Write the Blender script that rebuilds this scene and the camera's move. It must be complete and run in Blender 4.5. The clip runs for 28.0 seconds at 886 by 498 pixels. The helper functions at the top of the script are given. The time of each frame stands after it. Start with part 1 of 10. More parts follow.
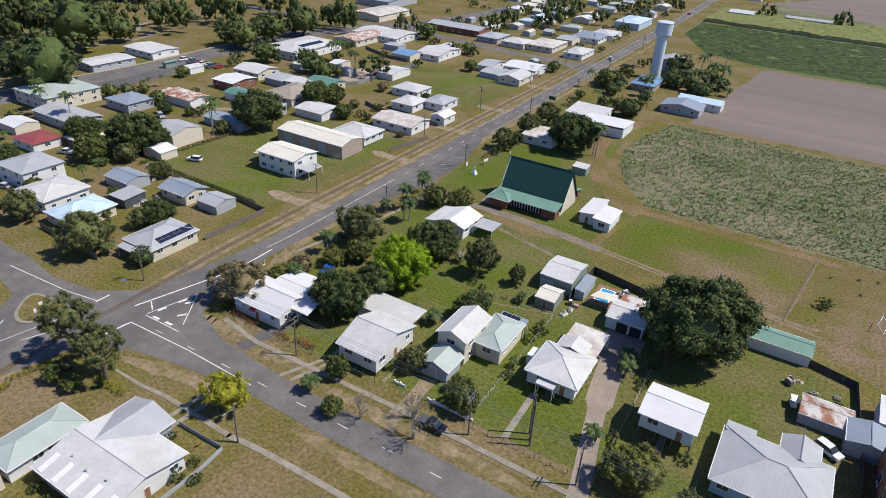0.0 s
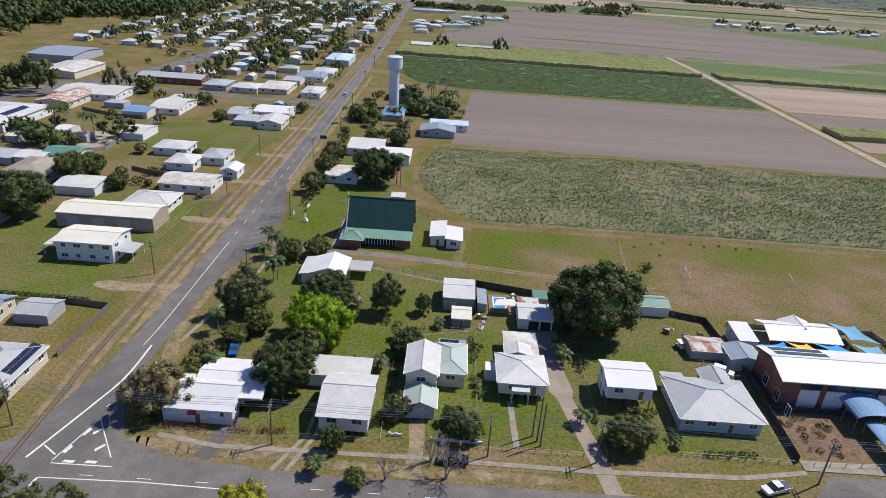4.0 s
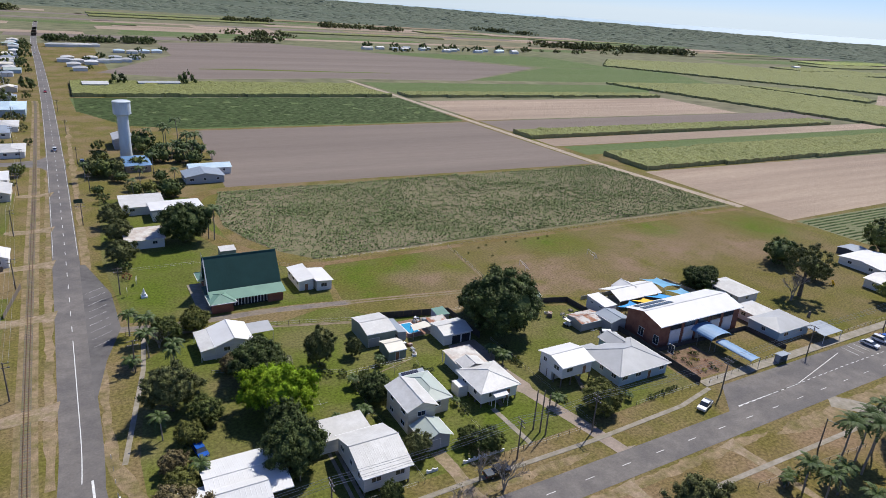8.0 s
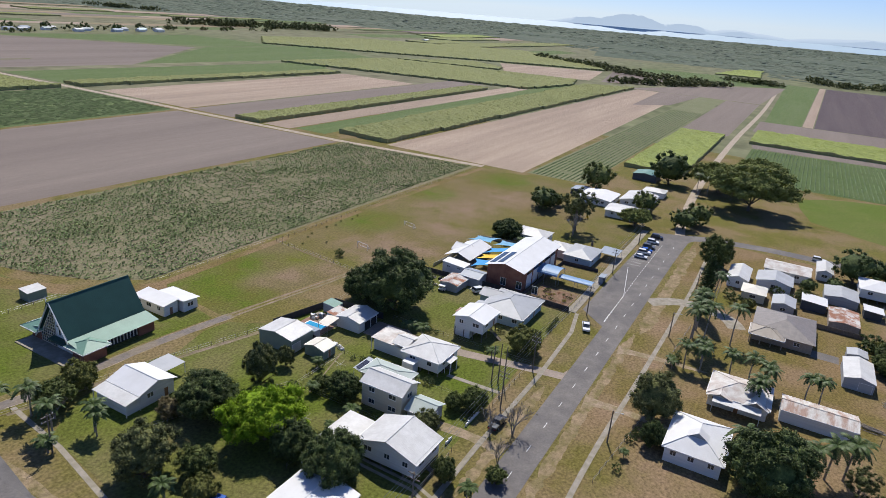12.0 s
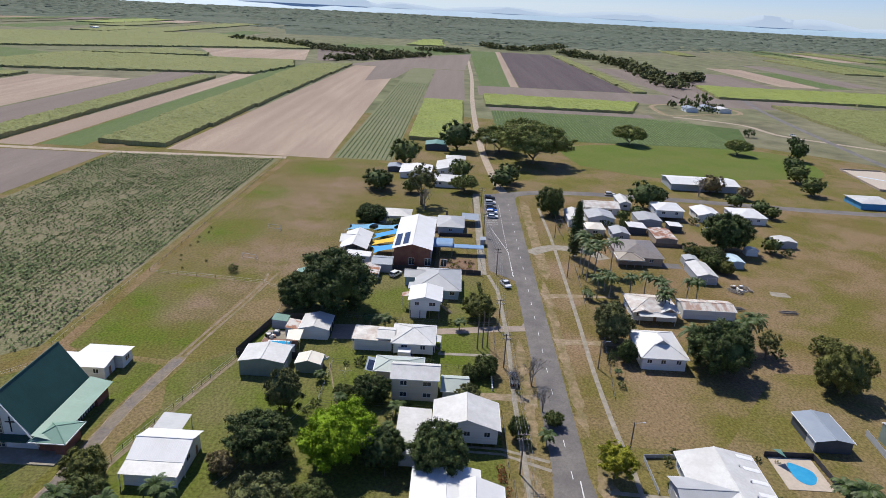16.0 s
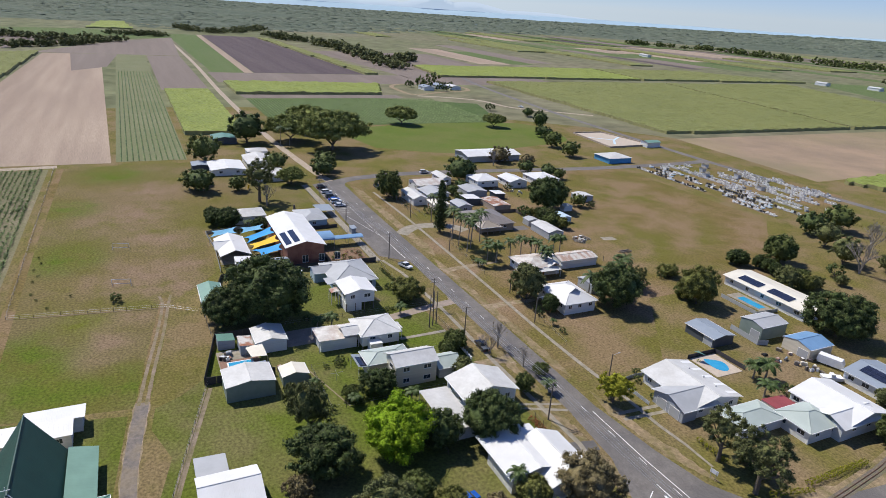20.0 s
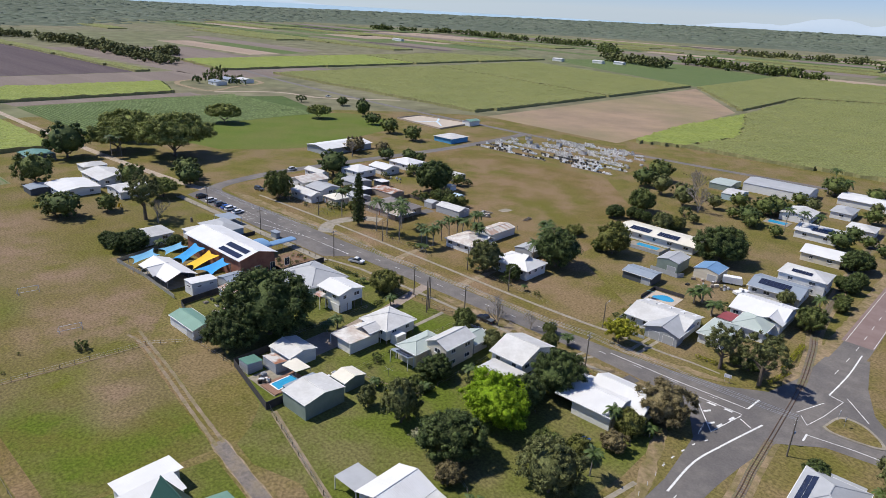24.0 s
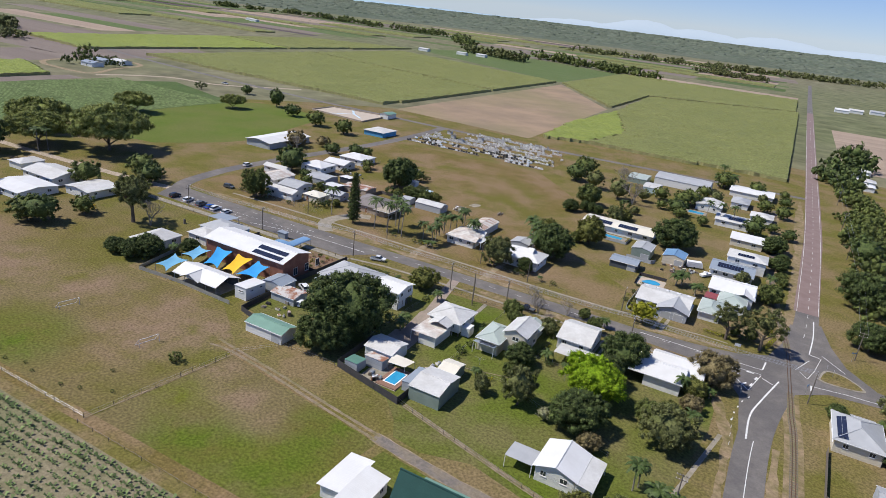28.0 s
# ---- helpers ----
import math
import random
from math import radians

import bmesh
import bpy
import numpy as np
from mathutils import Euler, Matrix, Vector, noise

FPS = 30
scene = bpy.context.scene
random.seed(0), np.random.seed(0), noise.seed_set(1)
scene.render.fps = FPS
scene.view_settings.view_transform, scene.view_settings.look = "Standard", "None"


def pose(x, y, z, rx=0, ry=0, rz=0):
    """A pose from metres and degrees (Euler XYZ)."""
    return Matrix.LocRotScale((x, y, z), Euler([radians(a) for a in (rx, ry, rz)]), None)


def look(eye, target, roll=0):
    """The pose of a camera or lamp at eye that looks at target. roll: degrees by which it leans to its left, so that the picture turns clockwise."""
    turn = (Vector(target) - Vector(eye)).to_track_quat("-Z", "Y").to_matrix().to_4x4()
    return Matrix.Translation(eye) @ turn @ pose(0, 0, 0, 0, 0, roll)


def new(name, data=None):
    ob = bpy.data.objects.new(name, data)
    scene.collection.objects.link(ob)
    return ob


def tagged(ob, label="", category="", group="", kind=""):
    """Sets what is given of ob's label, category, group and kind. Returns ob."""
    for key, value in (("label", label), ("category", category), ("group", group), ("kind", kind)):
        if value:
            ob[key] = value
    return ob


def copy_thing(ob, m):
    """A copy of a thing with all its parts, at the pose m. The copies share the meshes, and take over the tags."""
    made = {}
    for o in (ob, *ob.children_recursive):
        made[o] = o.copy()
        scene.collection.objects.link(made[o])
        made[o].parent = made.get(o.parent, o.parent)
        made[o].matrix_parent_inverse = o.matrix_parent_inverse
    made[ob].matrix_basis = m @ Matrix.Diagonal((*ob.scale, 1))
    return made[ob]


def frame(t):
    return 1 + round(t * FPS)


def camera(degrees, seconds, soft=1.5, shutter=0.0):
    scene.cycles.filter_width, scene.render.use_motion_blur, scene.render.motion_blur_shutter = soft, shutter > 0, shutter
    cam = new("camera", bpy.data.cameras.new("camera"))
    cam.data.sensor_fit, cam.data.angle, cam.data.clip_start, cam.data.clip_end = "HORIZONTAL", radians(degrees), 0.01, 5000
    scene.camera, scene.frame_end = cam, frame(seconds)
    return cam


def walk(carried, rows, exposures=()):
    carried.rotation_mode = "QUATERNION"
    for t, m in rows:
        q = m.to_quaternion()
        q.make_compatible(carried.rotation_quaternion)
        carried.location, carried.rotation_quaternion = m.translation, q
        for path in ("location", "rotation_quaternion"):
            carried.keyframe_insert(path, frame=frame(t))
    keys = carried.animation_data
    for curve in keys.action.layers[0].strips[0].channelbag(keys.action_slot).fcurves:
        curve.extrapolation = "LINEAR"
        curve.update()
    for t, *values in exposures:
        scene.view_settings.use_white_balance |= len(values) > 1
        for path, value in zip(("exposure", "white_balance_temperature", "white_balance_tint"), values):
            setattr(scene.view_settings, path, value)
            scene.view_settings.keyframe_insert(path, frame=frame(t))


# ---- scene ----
cam = camera(68.69, 28.0, soft=0.6)
PATH = [
    (0, -0.00, 0.00, 80.01, 29.98, -29.35, 3.30),
    (0.5, -4.71, -2.86, 79.91, 26.75, -29.29, 4.22),
    (1, -9.57, -5.59, 79.80, 22.56, -29.10, 5.00),
    (1.5, -14.68, -8.07, 79.70, 18.61, -28.91, 5.26),
    (2, -20.08, -10.26, 79.62, 14.97, -27.72, 5.16),
    (2.5, -25.78, -12.18, 79.55, 11.33, -26.78, 4.94),
    (3, -31.76, -13.85, 79.49, 7.66, -26.09, 4.67),
    (3.5, -37.97, -15.29, 79.43, 3.94, -25.38, 4.29),
    (5.5, -66.12, -16.74, 79.21, -11.99, -22.33, 3.81),
    (6, -73.29, -15.49, 79.30, -16.11, -21.71, 3.67),
    (6.5, -80.42, -13.93, 79.42, -20.16, -21.05, 3.47),
    (7, -87.48, -11.97, 79.54, -23.61, -20.63, 3.23),
    (7.5, -94.44, -9.61, 79.67, -27.22, -20.60, 3.55),
    (8, -101.27, -6.83, 79.78, -30.94, -20.61, 4.04),
    (8.5, -107.98, -3.63, 79.86, -34.61, -20.56, 4.33),
    (9, -114.47, 0.04, 79.91, -38.31, -20.55, 4.57),
    (9.5, -120.66, 4.18, 79.90, -42.09, -20.55, 4.83),
    (10, -126.54, 8.74, 79.82, -46.18, -20.56, 5.25),
    (10.5, -132.07, 13.61, 79.62, -50.34, -20.48, 5.50),
    (11, -137.22, 18.80, 79.36, -54.45, -20.42, 5.50),
    (11.5, -141.97, 24.34, 79.08, -58.43, -20.40, 5.46),
    (12, -146.41, 30.16, 78.82, -62.34, -20.28, 4.85),
    (12.5, -150.65, 36.24, 78.62, -66.24, -20.27, 4.87),
    (14.5, -164.28, 64.34, 78.97, -79.65, -20.35, 3.22),
    (15, -166.12, 71.58, 79.05, -83.01, -20.41, 3.28),
    (15.5, -167.67, 78.79, 79.13, -86.34, -20.43, 2.99),
    (16, -168.92, 85.99, 79.17, -89.34, -20.42, 2.91),
    (16.5, -169.85, 93.23, 79.18, -91.45, -20.43, 2.55),
    (17, -170.41, 100.52, 79.19, -93.44, -20.43, 2.37),
    (17.5, -170.43, 107.84, 79.24, -95.65, -20.52, 2.55),
    (18, -170.04, 115.15, 79.30, -100.17, -20.54, 3.73),
    (18.5, -169.32, 122.46, 79.36, -104.94, -20.50, 4.59),
    (19, -168.12, 129.75, 79.40, -109.52, -20.49, 4.68),
    (19.5, -166.33, 136.96, 79.43, -113.46, -20.49, 4.25),
    (20, -164.06, 144.07, 79.47, -116.47, -20.50, 3.84),
    (20.5, -161.37, 151.09, 79.53, -119.47, -20.54, 3.79),
    (21, -158.35, 158.03, 79.54, -122.92, -20.60, 4.25),
    (21.5, -155.08, 164.89, 79.42, -126.56, -20.53, 4.47),
    (22, -151.54, 171.63, 79.22, -130.10, -20.42, 4.55),
    (22.5, -147.77, 178.25, 78.98, -133.62, -20.33, 4.50),
    (24.5, -129.99, 202.21, 78.48, -140.71, -20.40, 3.22),
    (25, -124.80, 207.67, 78.84, -143.87, -20.45, 4.04),
    (25.5, -119.57, 213.09, 79.28, -147.10, -20.49, 4.47),
    (26, -114.34, 218.55, 79.81, -148.10, -20.53, 2.91),
    (26.5, -109.18, 224.07, 80.45, -148.24, -20.60, 1.35),
    (27, -104.17, 229.68, 81.17, -149.10, -20.59, 1.44),
    (27.5, -99.29, 235.39, 81.98, -149.95, -20.63, 2.14),
    (27.8, -96.41, 238.83, 82.48, -152.06, -20.56, 4.67),
    (28, -94.50, 241.12, 82.82, -153.82, -20.49, 6.82),
]
walk(cam, [(t, pose(x, y, z, 0, 0, yaw) @ pose(0, 0, 0, 90 + pitch, 0, 0) @ pose(0, 0, 0, 0, 0, roll)) for t, x, y, z, yaw, pitch, roll in PATH])


# ---- light ----
SUN_AZ = math.atan2(0.88, 0.47)          # clockwise from +y
SUN_EL = radians(54)
world = bpy.data.worlds.new("sky")
scene.world = world
world.use_nodes = True
wt = world.node_tree
sky = wt.nodes.new("ShaderNodeTexSky")
sky.sky_type = "NISHITA"
sky.sun_disc = False
sky.sun_elevation = SUN_EL
sky.sun_rotation = SUN_AZ
sky.air_density, sky.dust_density, sky.ozone_density = 0.75, 0.0, 5.0
wt.nodes["Background"].inputs["Strength"].default_value = 0.10
tint = wt.nodes.new("ShaderNodeMix")
tint.data_type, tint.blend_type = "RGBA", "MULTIPLY"
tint.inputs[0].default_value = 1.0
tint.inputs[7].default_value = (1.0, 1.0, 1.22, 1)
wt.links.new(sky.outputs[0], tint.inputs[6])
tc = wt.nodes.new("ShaderNodeTexCoord")
sep = wt.nodes.new("ShaderNodeSeparateXYZ")
wt.links.new(tc.outputs["Generated"], sep.inputs[0])
lift = wt.nodes.new("ShaderNodeMath")
lift.operation = "MAXIMUM"
lift.inputs[1].default_value = 0.012
wt.links.new(sep.outputs["Z"], lift.inputs[0])
comb = wt.nodes.new("ShaderNodeCombineXYZ")
wt.links.new(sep.outputs["X"], comb.inputs["X"])
wt.links.new(sep.outputs["Y"], comb.inputs["Y"])
wt.links.new(lift.outputs[0], comb.inputs["Z"])
wt.links.new(comb.outputs[0], sky.inputs["Vector"])
ramp = wt.nodes.new("ShaderNodeMapRange")
ramp.inputs["From Min"].default_value, ramp.inputs["From Max"].default_value = 0.0, 0.35
ramp.inputs["To Min"].default_value, ramp.inputs["To Max"].default_value = 0.72, 1.0
wt.links.new(sep.outputs["Z"], ramp.inputs["Value"])
dim = wt.nodes.new("ShaderNodeMix")
dim.data_type, dim.blend_type = "RGBA", "MULTIPLY"
dim.inputs[0].default_value = 1.0
wt.links.new(tint.outputs[2], dim.inputs[6])
wt.links.new(ramp.outputs["Result"], dim.inputs[7])
wt.links.new(dim.outputs[2], wt.nodes["Background"].inputs["Color"])
sun_data = bpy.data.lights.new("sun", "SUN")
sun_data.energy, sun_data.angle, sun_data.color = 4.2, radians(0.53), (1.0, 0.95, 0.87)
sun = new("sun", sun_data)
sun.matrix_world = look((0, 0, 0), (-math.sin(SUN_AZ) * math.cos(SUN_EL), -math.cos(SUN_AZ) * math.cos(SUN_EL), -math.sin(SUN_EL)))
scene.view_settings.exposure = 0.26

# ---- materials ----


def mat(name, c1, c2=None, scale=1.0, rough=0.8, c3=None, scale2=0.1, mix2=0.6, bump=0.0, bscale=20.0, metal=0.0, island=0.0, obj=0.0, spec=0.3, stretch=None, lo=0.35, hi=0.65, fine=0.0, fscale=1.3, c4=None, scale4=0.012, mix4=0.6, spots=(), c5=None):
    """A surface with two colours mixed by noise in world metres, a third laid over in larger stains, and fine relief."""
    m = bpy.data.materials.new(name)
    m.use_nodes = True
    nt = m.node_tree
    b = nt.nodes["Principled BSDF"]
    b.inputs["Roughness"].default_value, b.inputs["Metallic"].default_value = rough, metal
    b.inputs["Specular IOR Level"].default_value = spec
    geo = nt.nodes.new("ShaderNodeNewGeometry")
    pos = geo.outputs["Position"]
    if stretch:
        mp = nt.nodes.new("ShaderNodeMapping")
        mp.inputs["Scale"].default_value = stretch
        nt.links.new(pos, mp.inputs["Vector"])
        pos = mp.outputs["Vector"]

    def noise_ramp(sc, low, high, detail=5.0):
        n = nt.nodes.new("ShaderNodeTexNoise")
        n.inputs["Scale"].default_value, n.inputs["Detail"].default_value, n.inputs["Roughness"].default_value = sc, detail, 0.6
        nt.links.new(pos, n.inputs["Vector"])
        r = nt.nodes.new("ShaderNodeMapRange")
        r.inputs["From Min"].default_value, r.inputs["From Max"].default_value = low, high
        nt.links.new(n.outputs["Fac"], r.inputs["Value"])
        return r.outputs["Result"], n.outputs["Fac"]

    def mixc(fac, a, bb):
        x = nt.nodes.new("ShaderNodeMix")
        x.data_type = "RGBA"
        for sock, v in ((x.inputs[0], fac), (x.inputs[6], a), (x.inputs[7], bb)):
            if hasattr(v, "links"):
                nt.links.new(v, sock)
            elif isinstance(v, (int, float)):
                sock.default_value = v
            else:
                sock.default_value = (*v, 1)
        return x.outputs[2]

    c2 = c2 or tuple(0.8 * v for v in c1)
    f1, _ = noise_ramp(scale, lo, hi)
    col = mixc(f1, c1, c2)
    if c4:
        f4, _ = noise_ramp(scale4, 0.42, 0.6)
        mm = nt.nodes.new("ShaderNodeMath")
        mm.operation = "MULTIPLY"
        mm.inputs[1].default_value = mix4
        nt.links.new(f4, mm.inputs[0])
        col = mixc(mm.outputs[0], col, c4)
    if c3:
        f2, _ = noise_ramp(scale2, 0.43, 0.6)
        mm = nt.nodes.new("ShaderNodeMath")
        mm.operation = "MULTIPLY"
        mm.inputs[1].default_value = mix2
        nt.links.new(f2, mm.inputs[0])
        col = mixc(mm.outputs[0], col, c3)
    for cx, cy, rad, *own in spots:
        # a worn patch with a ragged edge
        f5, _ = noise_ramp(0.12, 0.3, 0.62)
        dn = nt.nodes.new("ShaderNodeVectorMath")
        dn.operation = "DISTANCE"
        dn.inputs[1].default_value = (cx, cy, 0)
        nt.links.new(pos, dn.inputs[0])
        rg = nt.nodes.new("ShaderNodeMapRange")
        rg.inputs["From Min"].default_value, rg.inputs["From Max"].default_value = rad, 0.25 * rad
        nt.links.new(dn.outputs["Value"], rg.inputs["Value"])
        mm = nt.nodes.new("ShaderNodeMath")
        mm.operation = "MULTIPLY"
        nt.links.new(rg.outputs["Result"], mm.inputs[0])
        nt.links.new(f5, mm.inputs[1])
        col = mixc(mm.outputs[0], col, own[0] if own else c5)
    if fine:
        _, ff = noise_ramp(fscale, 0, 1, 6.0)
        rr = nt.nodes.new("ShaderNodeMapRange")
        rr.inputs["From Min"].default_value, rr.inputs["From Max"].default_value = 0.3, 0.7
        rr.inputs["To Min"].default_value, rr.inputs["To Max"].default_value = 1 - fine, 1 + fine
        nt.links.new(ff, rr.inputs["Value"])
        hv = nt.nodes.new("ShaderNodeHueSaturation")
        nt.links.new(rr.outputs["Result"], hv.inputs["Value"])
        nt.links.new(col, hv.inputs["Color"])
        col = hv.outputs["Color"]
    if island or obj:
        hsv = nt.nodes.new("ShaderNodeHueSaturation")
        src = geo.outputs["Random Per Island"] if island else nt.nodes.new("ShaderNodeObjectInfo").outputs["Random"]
        r = nt.nodes.new("ShaderNodeMapRange")
        k = island or obj
        r.inputs["To Min"].default_value, r.inputs["To Max"].default_value = 1 - k, 1 + k
        nt.links.new(src, r.inputs["Value"])
        nt.links.new(r.outputs["Result"], hsv.inputs["Value"])
        nt.links.new(col, hsv.inputs["Color"])
        col = hsv.outputs["Color"]
    nt.links.new(col, b.inputs["Base Color"])
    if bump:
        _, nf = noise_ramp(bscale, 0, 1, 3.0)
        bp = nt.nodes.new("ShaderNodeBump")
        bp.inputs["Strength"].default_value, bp.inputs["Distance"].default_value = bump, 1.0 / bscale
        nt.links.new(nf, bp.inputs["Height"])
        nt.links.new(bp.outputs["Normal"], b.inputs["Normal"])
    return m


M = {}
# ground covers; GREEN marks the well-watered patches
GREEN = (0.09, 0.122, 0.015)
M["grass"] = mat("grass", (0.115, 0.109, 0.027), (0.167, 0.134, 0.049), 0.12, 0.95, (0.221, 0.155, 0.095), 0.05, 0.65, 0.35, 2.5, spec=0.08, fine=0.44, fscale=1.6, c4=(0.128, 0.125, 0.026), scale4=0.022, mix4=0.5, spots=((-72, 0, 13), (-79, 9, 9), (-99, 38, 9), (-104, -60, 10), (-104, -130, 11), (-28, -100, 16)), c5=(0.215, 0.155, 0.092))
M["lush"] = mat("lush_grass", (0.095, 0.136, 0.024), (0.119, 0.146, 0.034), 0.05, 0.95, (0.144, 0.142, 0.050), 0.02, 0.5, 0.3, 2.0, spec=0.08, fine=0.16, fscale=0.9)
M["grass_dry"] = mat("dry_grass", (0.134, 0.106, 0.032), (0.177, 0.127, 0.056), 0.10, 0.95, (0.235, 0.158, 0.100), 0.045, 0.7, 0.35, 2.5, spec=0.08, fine=0.44, fscale=1.6, c4=(0.119, 0.117, 0.024), scale4=0.018, mix4=0.75, spots=((-35, 37, 13), (-42, 8, 18), (-26, 1, 11), (-20, 51, 7), (6, 50, 9), (-30, -38, 14), (30, 50, 9)), c5=(0.232, 0.160, 0.102))
M["grass_field"] = mat("playing_field_grass", (0.121, 0.106, 0.028), (0.158, 0.126, 0.048), 0.09, 0.95, (0.193, 0.139, 0.085), 0.03, 0.6, 0.35, 2.5, spec=0.08, fine=0.44, fscale=1.6, c4=(0.112, 0.114, 0.022), scale4=0.02, mix4=0.8, spots=((30, 150, 19), (19, 137, 15), (12, 130, 10), (34, 133, 13), (90, 148, 24), (62, 140, 16), (122, 138, 18), (48, 168, 17, GREEN), (150, 152, 20, GREEN), (102, 167, 15, GREEN)), c5=(0.212, 0.149, 0.097))
M["grass_g"] = mat("green_lawn_grass", (0.096, 0.111, 0.023), (0.133, 0.129, 0.040), 0.12, 0.95, (0.180, 0.141, 0.078), 0.055, 0.5, 0.35, 2.5, spec=0.08, fine=0.44, fscale=1.6, c4=(0.101, 0.133, 0.019), scale4=0.03, mix4=0.75, spots=((-86, 172, 24, GREEN), (-52, 156, 13, GREEN), (-76, 140, 18, GREEN), (-57, 112, 15, GREEN), (-40, 104, 11, GREEN), (-30, 84, 12, GREEN), (-80, 200, 15, GREEN)))
M["grass_y"] = mat("yellow_green_grass", (0.116, 0.106, 0.025), (0.144, 0.118, 0.042), 0.06, 0.95, (0.168, 0.128, 0.074), 0.045, 0.55, 0.35, 2.5, spec=0.08, fine=0.44, fscale=1.6, c4=(0.112, 0.128, 0.015), scale4=0.03, mix4=0.9, spots=((-8, 154, 12), (-18, 158, 7), (3, 148, 8), (-11, 170, 15, GREEN), (-29, 167, 15, GREEN), (-30, 152, 12, GREEN)), c5=(0.205, 0.146, 0.093))
M["trash_g"] = mat("pale_trash_and_weeds", (0.235, 0.198, 0.132), (0.18, 0.165, 0.095), 0.25, 0.95, (0.14, 0.148, 0.07), 0.03, 0.5, 0.3, 1.5, spec=0.08, fine=0.3, fscale=1.2)
# far bush floor: distance haze is mixed into these paler, bluer greens
M["bushfloor_haze"] = mat("bush_floor_haze", (0.085, 0.105, 0.075), (0.115, 0.135, 0.1), 0.012, 0.95, (0.145, 0.158, 0.118), 0.0028, 0.5, spec=0.05, fine=0.3, fscale=0.05)
M["verge"] = mat("dry_verge", (0.165, 0.14, 0.06), (0.24, 0.18, 0.105), 0.3, 0.95, (0.30, 0.225, 0.145), 0.15, 0.7, 0.6, 3.0, spec=0.08, fine=0.3, fscale=1.0)
M["dirt"] = mat("bare_dirt", (0.34, 0.265, 0.19), (0.27, 0.205, 0.14), 0.5, 0.95, (0.18, 0.155, 0.07), 0.4, 0.65, 0.4, 4.0, spec=0.08, fine=0.22, fscale=1.5)
M["dirt_track"] = mat("worn_track_dirt", (0.265, 0.21, 0.155), (0.21, 0.168, 0.115), 0.5, 0.95, (0.165, 0.148, 0.062), 0.3, 0.6, 0.4, 4.0, spec=0.08, fine=0.22, fscale=1.5)
M["asphalt"] = mat("asphalt", (0.085, 0.08, 0.078), (0.125, 0.117, 0.112), 0.4, 0.85, (0.16, 0.148, 0.14), 0.06, 0.6, 0.4, 12.0)
M["asphalt_old"] = mat("worn_asphalt", (0.142, 0.129, 0.119), (0.185, 0.169, 0.155), 0.35, 0.85, (0.105, 0.098, 0.097), 0.08, 0.65, 0.4, 12.0, fine=0.12, fscale=2.0)
M["redseal"] = mat("red_seal", (0.20, 0.14, 0.13), (0.24, 0.18, 0.165), 0.2, 0.9, bump=0.3, bscale=10.0)
M["concrete"] = mat("concrete", (0.33, 0.295, 0.245), (0.26, 0.23, 0.185), 0.8, 0.85, (0.19, 0.17, 0.11), 0.5, 0.6, 0.3, 10.0, fine=0.15, fscale=2.0)
M["gravel"] = mat("gravel", (0.44, 0.36, 0.29), (0.33, 0.265, 0.21), 1.2, 0.95, (0.24, 0.21, 0.12), 0.3, 0.5, 0.6, 8.0, fine=0.2, fscale=2.0)
M["ballast"] = mat("ballast", (0.20, 0.16, 0.13), (0.12, 0.10, 0.085), 1.5, 0.95, (0.15, 0.15, 0.06), 0.2, 0.7, 0.7, 8.0)
M["rust"] = mat("rusty_rail", (0.12, 0.07, 0.045), (0.18, 0.11, 0.07), 3.0, 0.7, metal=0.5)
M["linepaint"] = mat("road_paint", (0.75, 0.75, 0.73), (0.55, 0.55, 0.53), 1.5, 0.7)
M["plough"] = mat("ploughed_soil", (0.192, 0.158, 0.136), (0.226, 0.188, 0.16), 0.02, 0.95, (0.165, 0.135, 0.118), 0.006, 0.6, 0.3, 1.2, stretch=(0.15, 3, 1), spec=0.1, fine=0.12, fscale=0.8)
M["plough_dark"] = mat("dark_soil", (0.095, 0.075, 0.08), (0.125, 0.10, 0.10), 0.02, 0.95, bump=0.6, bscale=1.2, stretch=(0.1, 3, 1), spec=0.1)
M["trash"] = mat("cane_trash", (0.40, 0.315, 0.24), (0.32, 0.245, 0.19), 0.03, 0.95, (0.27, 0.21, 0.165), 0.008, 0.6, 0.5, 1.0, stretch=(0.2, 3, 1), spec=0.1, fine=0.15, fscale=0.8)
M["trash_y"] = mat("stubble", (0.33, 0.24, 0.165), (0.25, 0.19, 0.135), 0.03, 0.95, (0.20, 0.19, 0.09), 0.006, 0.5, 0.5, 1.0, spec=0.1)
M["ratoon"] = mat("young_cane_ground", (0.096, 0.138, 0.05), (0.116, 0.152, 0.058), 0.08, 0.9, (0.13, 0.158, 0.07), 0.01, 0.5, 0.3, 0.7, stretch=(0.3, 4, 1), spec=0.08, fine=0.3, fscale=0.7)
M["cane"] = mat("tall_cane", (0.166, 0.184, 0.058), (0.214, 0.219, 0.082), 0.6, 0.8, (0.147, 0.164, 0.058), 0.02, 0.4, 0.8, 1.3, spec=0.12, fine=0.46, fscale=0.8)
M["cane_y"] = mat("yellow_cane", (0.20, 0.245, 0.05), (0.245, 0.275, 0.075), 0.6, 0.8, (0.17, 0.21, 0.055), 0.03, 0.4, 0.8, 1.3, spec=0.15, fine=0.42, fscale=0.8)
M["cane_stem"] = mat("cane_stalks", (0.36, 0.335, 0.15), (0.26, 0.255, 0.1), 0.8, 0.9, bump=0.5, bscale=2.0, stretch=(1, 1, 0.2))
